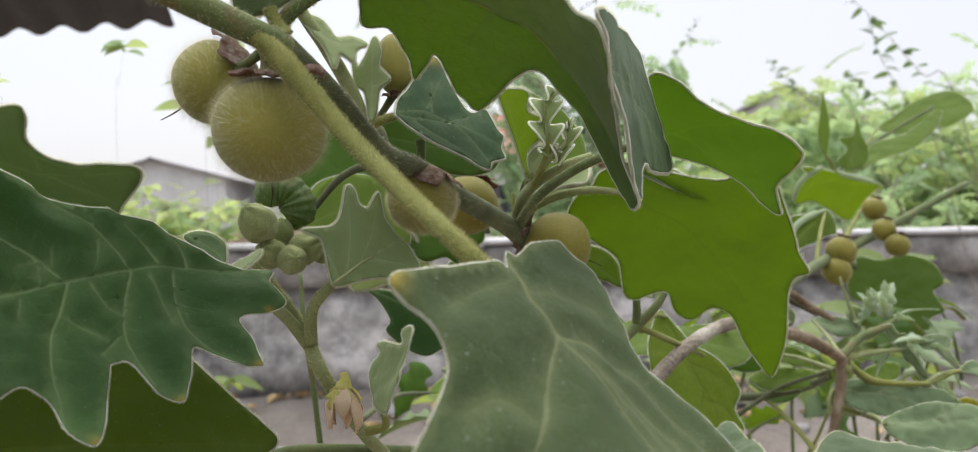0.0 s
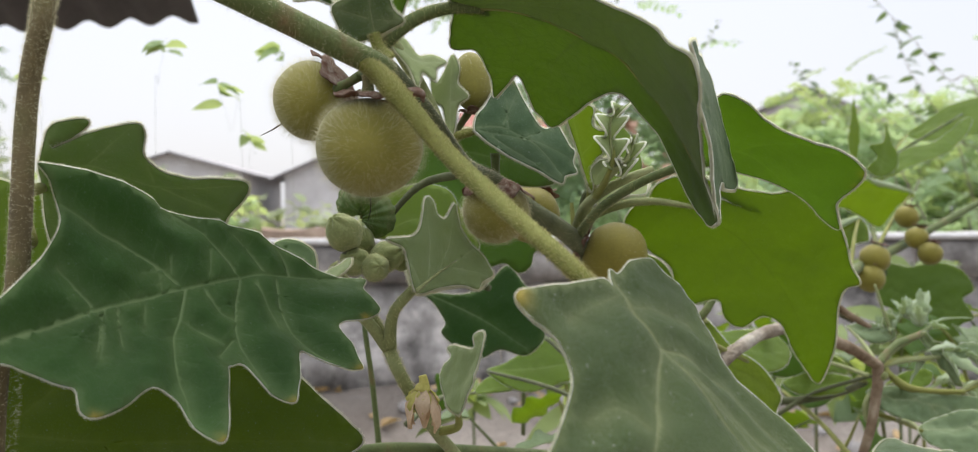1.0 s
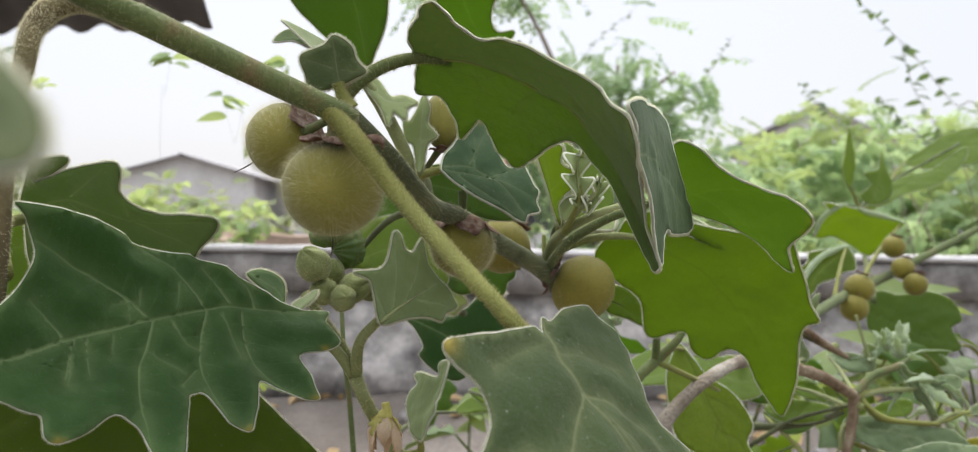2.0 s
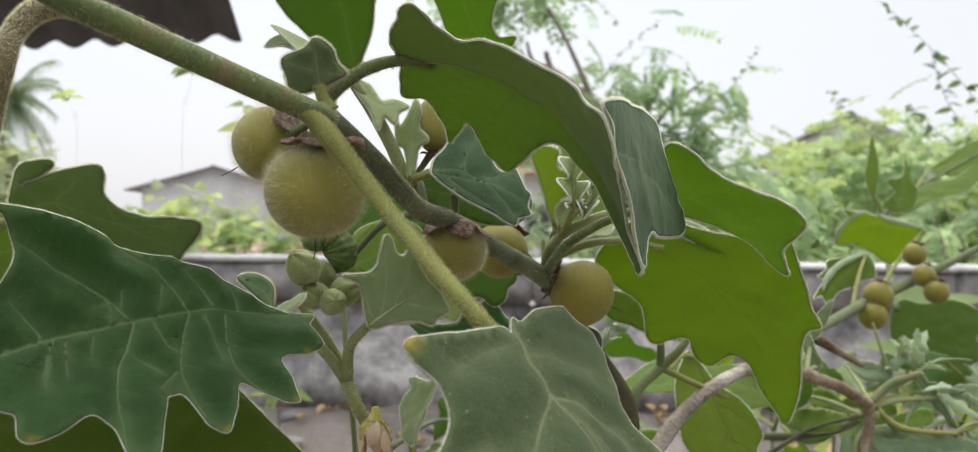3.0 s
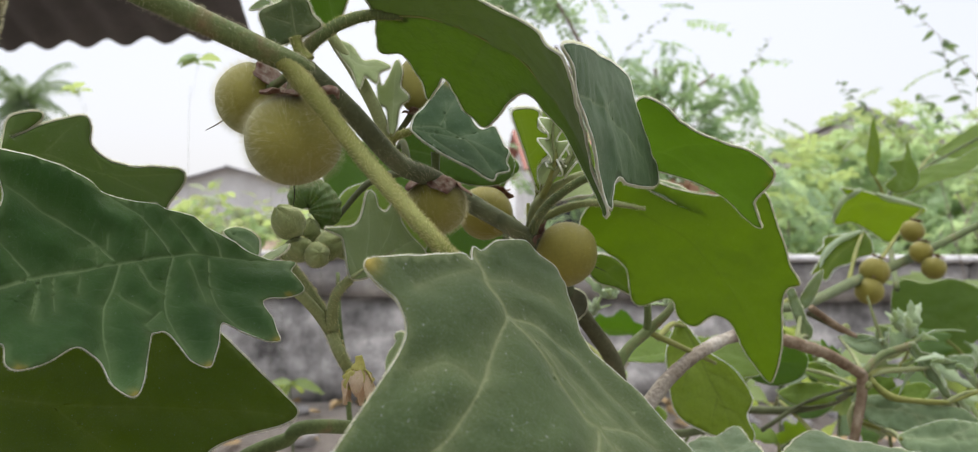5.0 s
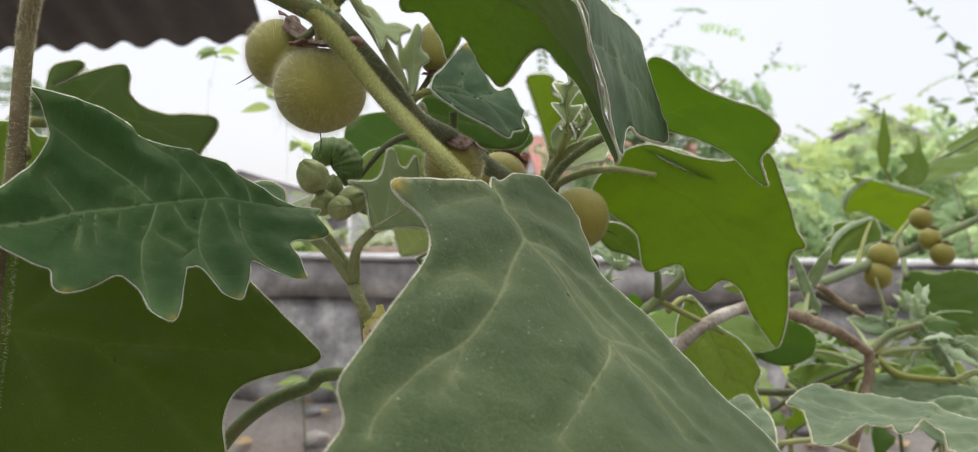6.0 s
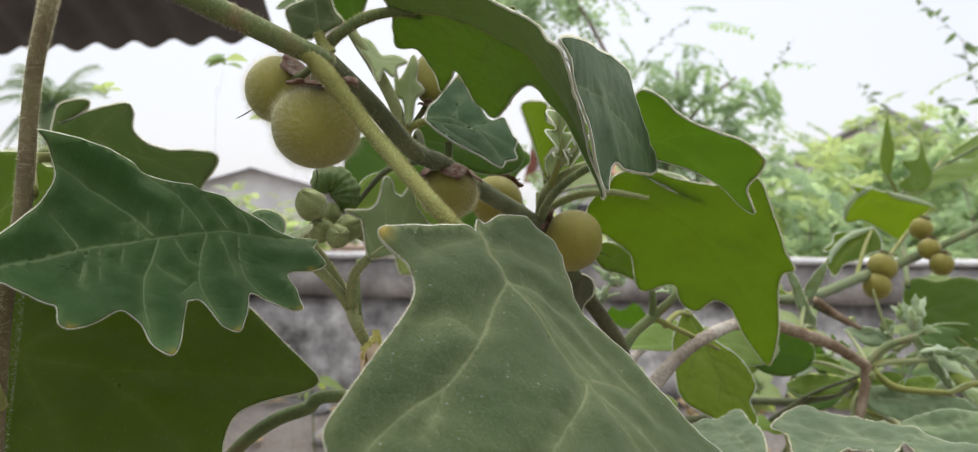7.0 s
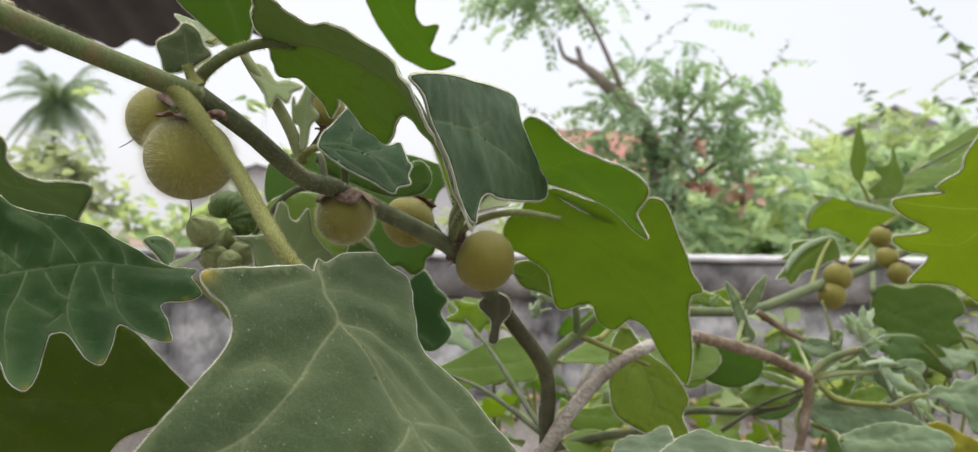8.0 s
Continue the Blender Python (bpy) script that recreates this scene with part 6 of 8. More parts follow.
# seedlings seen between the stems on the left; stems thinned to fit the camera's view
for k, (pts, n) in enumerate([([(-0.4116, 1.0885, 1.1407), (-0.4068, 1.0899, 1.2625), (-0.3970, 1.0905, 1.3125)], 5), ([(-0.3113, 1.0892, 1.1397), (-0.3250, 1.0898, 1.2043), (-0.3423, 1.0904, 1.2654)], 6), ([(-0.2751, 1.1894, 1.1422), (-0.2856, 1.1908, 1.2674), (-0.2905, 1.1914, 1.3260)], 6), ([(-0.3814, 1.3885, 1.1218), (-0.3715, 1.3894, 1.1946), (-0.3849, 1.3897, 1.2267)], 5), ([(-0.6348, 1.2871, 1.1488), (-0.6421, 1.2884, 1.2674), (-0.6545, 1.2887, 1.3014)], 5)]):
    foot = Vector((pts[0][0], pts[0][1], 0.0))
    twig("seedling", [foot] + [Vector(p) for p in pts], 0.00018, n, 0.036, 0.009, BUSH_LEAF, "slender seedling with a few small green leaves", "seedling", 120 + k, STEM, 35, 0.86, "seedlings beyond the stems")


# ---- houses, palm and roofs in the distance ----
def gable_house(name, x, y, w, d, eave, ridge, roof_mat, label, turn=0.0, windows=3):
    top = thing(name, (x, y, 0), label, "house", "houses beyond the wall")
    place = pose(x, y, 0, 0, 0, turn)

    def box(nm, lo, hi, mat, par):
        bm = bmesh.new()
        bmesh.ops.create_cube(bm, size=1.0)
        for v in bm.verts:
            v.co = place @ Vector([a + (b - a) * (c + 0.5) for a, b, c in zip(lo, hi, v.co)])
        return part(nm, bm, mat, par, smooth=False)

    box("wall", (-w / 2, -d / 2, -0.1), (w / 2, d / 2, eave), HOUSE_WALL, top)
    for k in range(windows):
        cx = -w / 2 + w * (k + 0.7) / (windows + 0.4)
        win = box("window", (cx - 0.5, -d / 2 - 0.03, 1.0), (cx + 0.5, -d / 2 + 0.02, 2.0), DARK_OPENING, top)
        box("frame", (cx - 0.58, -d / 2 - 0.06, 0.92), (cx + 0.58, -d / 2 - 0.035, 0.99), HOUSE_WALL, win)
    for side in (-1, 1):
        bm = bmesh.new()
        n = 40
        rows = []
        for i in range(n + 1):
            px = -w / 2 - 0.4 + (w + 0.8) * i / n
            dz = 0.008 * math.cos(i * math.pi)
            rows.append([bm.verts.new(place @ Vector((px, side * t * (d / 2 + 0.6), ridge + (eave - 0.25 - ridge) * t + dz))) for t in (0, 0.5, 1.0)])
        for a, b in zip(rows, rows[1:]):
            for j in range(2):
                bm.faces.new((a[j], a[j + 1], b[j + 1], b[j]))
        ob = part("roof", bm, roof_mat, top, smooth=False)
        solid = ob.modifiers.new("thickness", "SOLIDIFY")
        solid.thickness = 0.06
    for s in (-1, 1):
        bm = bmesh.new()
        tri = [place @ Vector((s * w / 2, yy, zz)) for yy, zz in ((-d / 2, eave), (d / 2, eave), (0, ridge - 0.05))]
        bm.faces.new([bm.verts.new(p) for p in tri])
        ob = part("gable", bm, HOUSE_WALL, top, smooth=False)
        solid = ob.modifiers.new("thickness", "SOLIDIFY")
        solid.thickness = 0.1
    return top


gable_house("house", -13.1, 42, 8.0, 5.8, 3.0, 3.72, ROOF_GREY, "low grey-roofed house far beyond the wall", -88)
gable_house("house", -6.4, 44, 8.0, 4.6, 2.95, 3.9, ROOF_GREY, "long low house with a grey sheet roof far away", -92)
gable_house("house", 9.9, 29, 4.0, 4.6, 3.5, 4.65, ROOF_GREY, "dark-roofed house behind the shrubs", 60)
gable_house("house", 0.7, 29, 2.8, 4.0, 3.1, 4.15, ROOF_RED, "house with a faded red roof behind the tree", 10)

bank = thing("earth_bank", (-3.0, 9.5, 0), "bare reddish earth bank beyond the wall", "earth bank", kind="structure")
bm = rough_box((-7.5, 9.5, -0.1), (-1.2, 11.0, 0.95), 0.3, 0.12, 3)
part("bank", bm, EARTH_BANK, bank)


def palm(place, height, crown, label, seed):
    rng = random.Random(seed)
    top = thing("coconut_palm", place, label, "palm tree")
    base = Vector(place)
    head = base + Vector((0.5, 0, height))
    tube("trunk", [base, base + Vector((0.1, 0, height * 0.5)), head], [0.22, 0.15, 0.12], TRUNK, top, sides=10, wobble=0.1)
    for k in range(30):
        a = k * 2.4 + rng.uniform(-0.4, 0.4)
        rise = 1.35 - 1.9 * (k / 30) + rng.uniform(-0.2, 0.2)
        line, out = [], ([], [])
        stretch = rng.uniform(0.75, 1.1)
        for i in range(8):
            t = i / 7
            r = crown * t * (0.85 if rise > 0 else 0.7) * stretch
            line.append(head + Vector((math.cos(a) * r, math.sin(a) * r, crown * (rise * t * 0.95 - 0.62 * t * t))))
        v, f = tube_lists(line, [0.04 * (1 - 0.8 * i / 7) for i in range(8)], 5, 2, 0)
        gather(out, Matrix.Identity(4), v, f)
        fine = spline(line, 5)
        for i in range(3, len(fine) - 1):
            d = Vector(fine[i + 1] - fine[i]).normalized()
            side = d.cross(Vector((0, 0, 1))).normalized()
            for s in (-1, 1):
                ln = crown * 0.26 * (1 - 0.5 * i / len(fine)) * rng.uniform(0.8, 1.1)
                p = Vector(fine[i])
                q = p + side * s * ln * 0.8 + d * ln * 0.4 - Vector((0, 0, ln * rng.uniform(0.35, 0.75)))
                e = d * 0.05
                n0 = len(out[0])
                out[0].extend([p - e, p + e, q])
                out[1].append((n0, n0 + 1, n0 + 2))
        from_lists("frond", out[0], out[1], PALM_LEAF, top, smooth=False)
    return top


spot = (-31.3538, 55.2584, 8.6172)
palm((spot[0] - 0.5, spot[1], 0), spot[2], 4.6, "tall coconut palm in hazy distance", 4)

# ---- eave of a corrugated roof overhead on the left ----
eave_roof = thing("shed_roof", (-1.7632, 4.5598, 2.0200), "old dark corrugated sheet roof edge seen from below", "roof")
A, B = Vector((-5.5368, 5.0285, 1.9368)), Vector((-1.3700, 4.3852, 2.0250))
A.z = B.z - 0.03
up = Vector((0.25, -1.9, 0.60))
along = (B - A)
n = int(along.length / 0.0195)
bm = bmesh.new()
rows = []
for i in range(n + 1):
    p = A + along * (i / n)
    wave = 0.020 * math.cos(2 * math.pi * i * 0.0195 / 0.215)
    rows.append([bm.verts.new(p + up * t + Vector((0.02 * noise.noise((i * 0.05, t, 0)), 0, wave))) for t in (0, 0.25, 0.5, 0.75, 1.0)])
for a, b in zip(rows, rows[1:]):
    for j in range(4):
        bm.faces.new((a[j], a[j + 1], b[j + 1], b[j]))
sheet = part("sheet", bm, ROOF_SHEET, eave_roof)
solid = sheet.modifiers.new("thickness", "SOLIDIFY")
solid.thickness = 0.008
for s in (0.15, 0.55):
    foot = A + along * s + up * 0.6
    tube("post", [Vector((foot.x, foot.y, -0.05)), Vector((foot.x, foot.y, foot.z * 0.5)), foot - Vector((0, 0, 0.05))], [0.05, 0.05, 0.05], TRUNK, eave_roof, sides=8, steps=3, wobble=0.05)


# ---- the near plant: a hairy-fruited eggplant leaning across ----
plant = thing("eggplant_bush", (0.055, 0.44, 0), "hairy-fruited eggplant bush with green velvet leaves", "plant")
main_line = [(0.060, 0.45, -0.02), (0.064, 0.45, 0.45), (0.0514, 0.4414, 0.9644), (0.0514, 0.4331, 0.9980), (0.0505, 0.4288, 1.0315), (0.0317, 0.4088, 1.0624), (0.0114, 0.3716, 1.0922), (-0.0116, 0.3343, 1.1078), (-0.0232, 0.3030, 1.1158), (-0.0316, 0.2821, 1.1195), (-0.0409, 0.2531, 1.1322), (-0.0489, 0.2302, 1.1413)]
tube("old_stem", main_line[:6], [0.0060, 0.0052, 0.0036, 0.0034, 0.0038, 0.0037], STEM_BROWN, plant, "dark brown woody lower stem", 16, 8, 0.15)
tube("middle_stem", main_line[5:], [0.0038, 0.0037, 0.0036, 0.0034, 0.0032, 0.0031, 0.0030], STEM_DARK, plant, "dark grey-green middle stem", 16)
upper_line = [(-0.0489, 0.2302, 1.1413), (-0.0526, 0.2238, 1.1426), (-0.0695, 0.2062, 1.1496), (-0.0879, 0.1914, 1.1575), (-0.1010, 0.1801, 1.1633), (-0.1157, 0.1686, 1.1743)]
tube("stem", upper_line, [0.0030, 0.0031, 0.0032, 0.0032, 0.0031, 0.0028], STEM, plant, "green hairy upper stem", 18)
tube_hairs(upper_line, [0.0030, 0.0031, 0.0032, 0.0032, 0.0031, 0.0028], 4500, 0.0013, plant, 1, 0.00002, name="stem_hair", mat=FRUIT_FUZZ)
tube_hairs(main_line[6:], [0.0037, 0.0036, 0.0034, 0.0032, 0.0031, 0.0030], 3500, 0.0011, plant, 2, 0.00002, name="stem_hair", mat=FRUIT_FUZZ)
twig_line = [(0.0505, 0.4288, 1.0331), (0.0569, 0.4334, 1.0420), (0.0662, 0.4392, 1.0494), (0.0755, 0.4400, 1.0581), (0.0819, 0.4435, 1.0668)]
tube("side_stem", twig_line, [0.003, 0.0026, 0.0026, 0.002, 0.0015], STEM, plant, sides=10)
tube("side_stem", [(0.0662, 0.4392, 1.0494), (0.0657, 0.4351, 1.0608), (0.0644, 0.4369, 1.0701)], [0.0022, 0.0018, 0.0012], STEM, plant, sides=10)
tube("side_stem", [(0.0677, 0.4393, 1.0485), (0.0857, 0.4541, 1.0395), (0.1051, 0.4760, 1.0294)], [0.0016, 0.0014, 0.001], PETIOLE, plant, sides=8)
def petiole(points, radii, leaf, fuzz=900, seed=0, mat=None):
    ob = tube("petiole", points, radii, mat or PETIOLE, leaf, "", 14)
    if fuzz:
        tube_hairs(points, radii, fuzz, 0.0009, ob, seed, name="petiole_hair")
    return ob


leaf_m = LEAVES("M", plant, LEAF_GREY, "broad grey-green velvet leaf with a yellow tip", 0.0010, 1, 2.0, spots=((0, 2.6),), fringe=0.0006)
petiole([(-0.0580, 0.2185, 1.1448), (-0.0513, 0.2215, 1.1403), (-0.0469, 0.2205, 1.1357), (-0.0421, 0.2195, 1.1301), (-0.0321, 0.2163, 1.1182), (-0.0186, 0.1993, 1.1051), (-0.0085, 0.1865, 1.0957), (-0.0034, 0.1829, 1.0907), (-0.0006, 0.1831, 1.0887)], [0.0008, 0.0022, 0.0026, 0.0025, 0.0023, 0.0021, 0.0019, 0.0017, 0.0010], leaf_m, 5000, 3)
leaf_h = LEAVES("H", plant, LEAF_FOLD, "large drooping green leaf seen from below", 0.0012, 2, 2.0, spots=((17, 2.2), (9, 1.6), (13, 1.2), (31, 0.9)), fringe=0.0010, rib=(0.00055, PETIOLE))
LEAVES("H2", leaf_h, LEAF_SLATE, "folded-over grey-green half of the leaf", 0.0008, 3, 2.0, "folded_half")
petiole([(-0.0540, 0.2367, 1.1414), (-0.0521, 0.2377, 1.1468), (-0.0485, 0.2389, 1.1515), (-0.0419, 0.2412, 1.1566), (-0.0334, 0.2437, 1.1595), (-0.0229, 0.2464, 1.1594)], [0.0026, 0.0021, 0.0019, 0.0018, 0.0016, 0.0010], leaf_h, 1500, 4, STEM)
leaf_d = LEAVES("D", plant, LEAF_SLATE, "small dark blue-green leaf with a yellow tip", 0.0006, 4, 1.6, spots=((0, 2.6),), fringe=0.0010)
petiole([(-0.0395, 0.3049, 1.1268), (-0.0351, 0.3001, 1.1301), (-0.0284, 0.2945, 1.1315)], [0.0018, 0.0015, 0.0011], leaf_d, 400, 5)
leaf_r = LEAVES("R", plant, LEAF_BROAD, "large backlit yellow-green leaf", 0.0012, 5, 2.2, spots=((10, 1.2), (14, 1.0)), fringe=0.0010)
petiole([(0.0108, 0.3766, 1.0940), (0.0152, 0.3789, 1.1025), (0.0279, 0.3781, 1.1082), (0.0420, 0.3773, 1.1097), (0.0587, 0.3759, 1.1071)], [0.0022, 0.0018, 0.0017, 0.0015, 0.0009], leaf_r, 800, 6, PALE_STEM)
leaf_r2 = LEAVES("R2", plant, LEAF_TORN, "backlit green leaf with a torn edge", 0.0010, 6, 2.0, spots=((6, 2.0), (7, 1.5)), fringe=0.0010)
petiole([(0.0097, 0.3715, 1.0949), (0.0163, 0.3469, 1.1063), (0.0285, 0.3279, 1.1155), (0.0438, 0.3192, 1.1218), (0.0549, 0.3101, 1.1253)], [0.0021, 0.0018, 0.0016, 0.0014, 0.0008], leaf_r2, 800, 7, STEM)
leaf_s = LEAVES("S", plant, LEAF_GREY, "little dark green leaf at the stem fork", 0.0004, 7, 1.6)
petiole([(-0.0485, 0.2292, 1.1434), (-0.0504, 0.2290, 1.1462), (-0.0514, 0.2289, 1.1487), (-0.0518, 0.2289, 1.1502)], [0.0024, 0.0017, 0.0015, 0.0016], leaf_s, 300, 8)
leaf_t = LEAVES("T", plant, LEAF, "backlit green leaf hanging from above", 0.0008, 8, 2.2)
petiole([(-0.0939, 0.2486, 1.1799), (-0.0855, 0.2586, 1.1957), (-0.0733, 0.2736, 1.2102), (-0.0611, 0.2786, 1.2082)], [0.002, 0.0018, 0.0016, 0.001], leaf_t, 0)
shoot_line = [(-0.0385, 0.3060, 1.1262), (-0.0423, 0.3015, 1.1389), (-0.0492, 0.2969, 1.1523), (-0.0550, 0.2934, 1.1613), (-0.0625, 0.2978, 1.1740), (-0.0658, 0.3024, 1.1926)]
tube("shoot", shoot_line, [0.0024, 0.0023, 0.0022, 0.0019, 0.0015, 0.001], PALE_STEM, plant, "thin green shoot")
tube_hairs(shoot_line, [0.0022, 0.002, 0.0019, 0.0017, 0.0014, 0.001], 1200, 0.0007, plant, 9, name="shoot_hair")
leaf_t2 = LEAVES("T2", plant, LEAF, "small pointed leaf against the sky", 0.0003, 9, 1.5)
leaf_t4 = LEAVES("T4", plant, LEAF_YOUNG, "narrow pale leaf against the sky", 0.0003, 10, 1.5)
petiole([(-0.0625, 0.2978, 1.1740), (-0.0668, 0.2976, 1.1740), (-0.0643, 0.2787, 1.1660)], [0.0012, 0.0011, 0.0008], leaf_t2, 0)
petiole([(-0.0625, 0.2978, 1.1740), (-0.0664, 0.2976, 1.1744), (-0.0645, 0.2757, 1.1663)], [0.0012, 0.0011, 0.0008], leaf_t4, 0)
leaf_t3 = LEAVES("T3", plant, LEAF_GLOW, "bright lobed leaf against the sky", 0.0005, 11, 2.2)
petiole([(-0.0658, 0.3024, 1.1926), (-0.0406, 0.3410, 1.2177), (-0.0241, 0.3626, 1.2183)], [0.0014, 0.0013, 0.001], leaf_t3, 0)
leaf_c = LEAVES("C", plant, LEAF_YOUNG, "pale young lobed leaf with clear veins", 0.0008, 12, 1.5, rib=(0.0008, PALE_STEM))
side_line = [(-0.0747, 0.2985, 1.0896), (-0.0691, 0.2980, 1.0823), (-0.0625, 0.2975, 1.0734), (-0.0569, 0.2969, 1.0627), (-0.0525, 0.2950, 1.0534), (-0.0424, 0.3060, 1.0334), (-0.0274, 0.3323, 1.0050), (0.055, 0.44, 0.85)]
tube("flowering_stem", side_line, [0.0014, 0.0015, 0.0016, 0.0020, 0.0020, 0.0020, 0.0024, 0.0034], PALE_STEM, plant, "pale green flowering stem", 14)
tube_hairs(side_line[:6], [0.0016, 0.0017, 0.0018, 0.0024, 0.0022, 0.0022], 2200, 0.0008, plant, 12, name="stem_hair")
fork_line = [(-0.0569, 0.2969, 1.0623), (-0.0625, 0.2935, 1.0709), (-0.0691, 0.2900, 1.0778), (-0.0751, 0.2876, 1.0825)]
tube("flowering_stem", fork_line, [0.0021, 0.0019, 0.0018, 0.0014], PALE_STEM, plant, sides=12)
petiole([(-0.0567, 0.2969, 1.0627), (-0.0547, 0.2916, 1.0737), (-0.0498, 0.2909, 1.0801), (-0.0415, 0.2983, 1.0882), (-0.0339, 0.3057, 1.0935)], [0.0024, 0.0017, 0.0016, 0.0011, 0.0006], leaf_c, 700, 13, PALE_STEM)
leaf_v = LEAVES("V", plant, LEAF_YOUNG, "curled pale young leaf eaten at the edge", 0.0012, 13, 1.5)
petiole([(-0.0424, 0.3060, 1.0334), (-0.0354, 0.3040, 1.0354), (-0.0348, 0.3000, 1.0403)], [0.0016, 0.0014, 0.001], leaf_v, 0)
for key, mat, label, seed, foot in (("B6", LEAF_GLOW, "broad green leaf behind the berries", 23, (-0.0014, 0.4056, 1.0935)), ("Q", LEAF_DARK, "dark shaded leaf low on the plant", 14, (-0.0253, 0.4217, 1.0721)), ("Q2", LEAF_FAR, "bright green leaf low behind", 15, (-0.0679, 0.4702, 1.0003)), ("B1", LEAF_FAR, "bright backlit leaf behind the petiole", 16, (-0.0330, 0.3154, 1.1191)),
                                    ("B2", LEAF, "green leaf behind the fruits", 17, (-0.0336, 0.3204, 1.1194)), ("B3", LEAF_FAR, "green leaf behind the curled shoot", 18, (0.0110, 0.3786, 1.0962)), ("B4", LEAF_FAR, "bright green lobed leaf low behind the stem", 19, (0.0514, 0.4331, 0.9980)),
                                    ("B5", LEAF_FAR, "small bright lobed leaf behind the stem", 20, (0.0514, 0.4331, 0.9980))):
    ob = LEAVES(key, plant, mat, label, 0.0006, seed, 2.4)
    start = Vector(LEAF_BASE[key])
    f = Vector(foot)
    petiole([f, f.lerp(start, 0.5) + Vector((0, 0, 0.006)), start], [0.0016, 0.0013, 0.0009], ob, 0, 0, STEM_DARK)

ob = LEAVES("R3", plant, LEAF_OLIVE, "small shaded oval leaf behind the ripening berry", 0.0006, 91, 1.6)
petiole([(0.0110, 0.3766, 1.0930), (0.0230, 0.400, 1.0860), (0.0349, 0.412, 1.0832)], [0.0013, 0.0011, 0.0008], ob, 0)
ob = LEAVES("W1", plant, LEAF_DRY, "withered grey-green leaf hanging from the stem", 0.0030, 92, 1.5)
petiole([(0.0150, 0.3790, 1.0905), (0.0220, 0.390, 1.0800), (0.0268, 0.398, 1.0706)], [0.0013, 0.0011, 0.0008], ob, 0, 0, STEM_DARK)
ob = LEAVES("R4", leaf_r, LEAF_PALE, "curled edge showing the pale felted side", 0.0008, 93, 1.6, "curled_edge")
leaf_y = LEAVES("Y1", plant, SPROUT_LEAF, "small pale young lobed leaf", 0.0004, 73, 1.4)
leaf_y2 = LEAVES("Y2", plant, SPROUT_LEAF, "whitish folded young leaf", 0.0004, 74, 1.4)
for ob, key, foot in ((leaf_y, "Y1", (-0.0371, 0.3040, 1.1267)), (leaf_y2, "Y2", (-0.0550, 0.2934, 1.1613))):
    start, f = Vector(LEAF_BASE[key]), Vector(foot)
    petiole([f, f.lerp(start, 0.5), start], [0.0013, 0.0011, 0.0008], ob, 0)
F1 = fruit("fruit", (-0.0544, 0.2369, 1.1227), 0.0137, (0.05, -0.15, 1), plant, FRUIT, "velvety olive-green berry hanging at the fork", 0.94, 7500, 0.0029, 1, True, True, 0.62)
F0 = fruit("fruit", (-0.0723, 0.2556, 1.1368), 0.0112, (0.75, -0.05, 0.5), plant, FRUIT, "velvety olive-green berry beside another", 0.96, 6500, 0.0026, 2, True, True, 0.95)
F2 = fruit("fruit", (-0.0292, 0.3062, 1.1486), 0.0066, (0.1, -0.1, -1), plant, FRUIT, "small upright yellow-green berry in its calyx", 1.5, 1200, 0.0007, 3, True, False, 0.75)
F3 = fruit("fruit", (-0.0220, 0.3063, 1.1059), 0.0109, (0.05, 0.0, 1), plant, FRUIT, "yellow-green berry under a red-brown calyx", 0.95, 8000, 0.0020, 4, True, False, 1.2)
F5 = fruit("fruit", (-0.0083, 0.3662, 1.1049), 0.0116, (0.3, 0.3, 0.8), plant, FRUIT_RIPE, "ripening yellow-brown berry in the shade", 0.95, 1800, 0.0008, 5, True, False, 0.6)
F4 = fruit("fruit", (0.0253, 0.3725, 1.0880), 0.0137, (-0.8, 0.1, 0.35), plant, FRUIT_RIPE, "round ripening yellow-brown berry", 0.95, 1600, 0.0009, 6, True, True, 0.6)
for berry, a, b, r in ((F1, (-0.0544, 0.2356, 1.1409), (-0.0544, 0.2357, 1.1360), 0.0016), (F0, (-0.0569, 0.2405, 1.1416), (-0.0642, 0.2481, 1.1391), 0.0014), (F2, (-0.0366, 0.3050, 1.1294), (-0.0299, 0.3073, 1.1400), 0.0012), (F3, (-0.0220, 0.3060, 1.1251), (-0.0220, 0.3061, 1.1147), 0.0017),
                       (F5, (0.0045, 0.3731, 1.1001), (-0.0019, 0.3686, 1.1091), 0.0014), (F4, (0.0110, 0.3766, 1.0930), (0.0162, 0.3740, 1.0910), 0.0016)):
    tube("stalk", [Vector(a), Vector(a).lerp(Vector(b), 0.5), Vector(b)], [r, r * 0.9, r * 1.2], STEM, berry, "", 10)


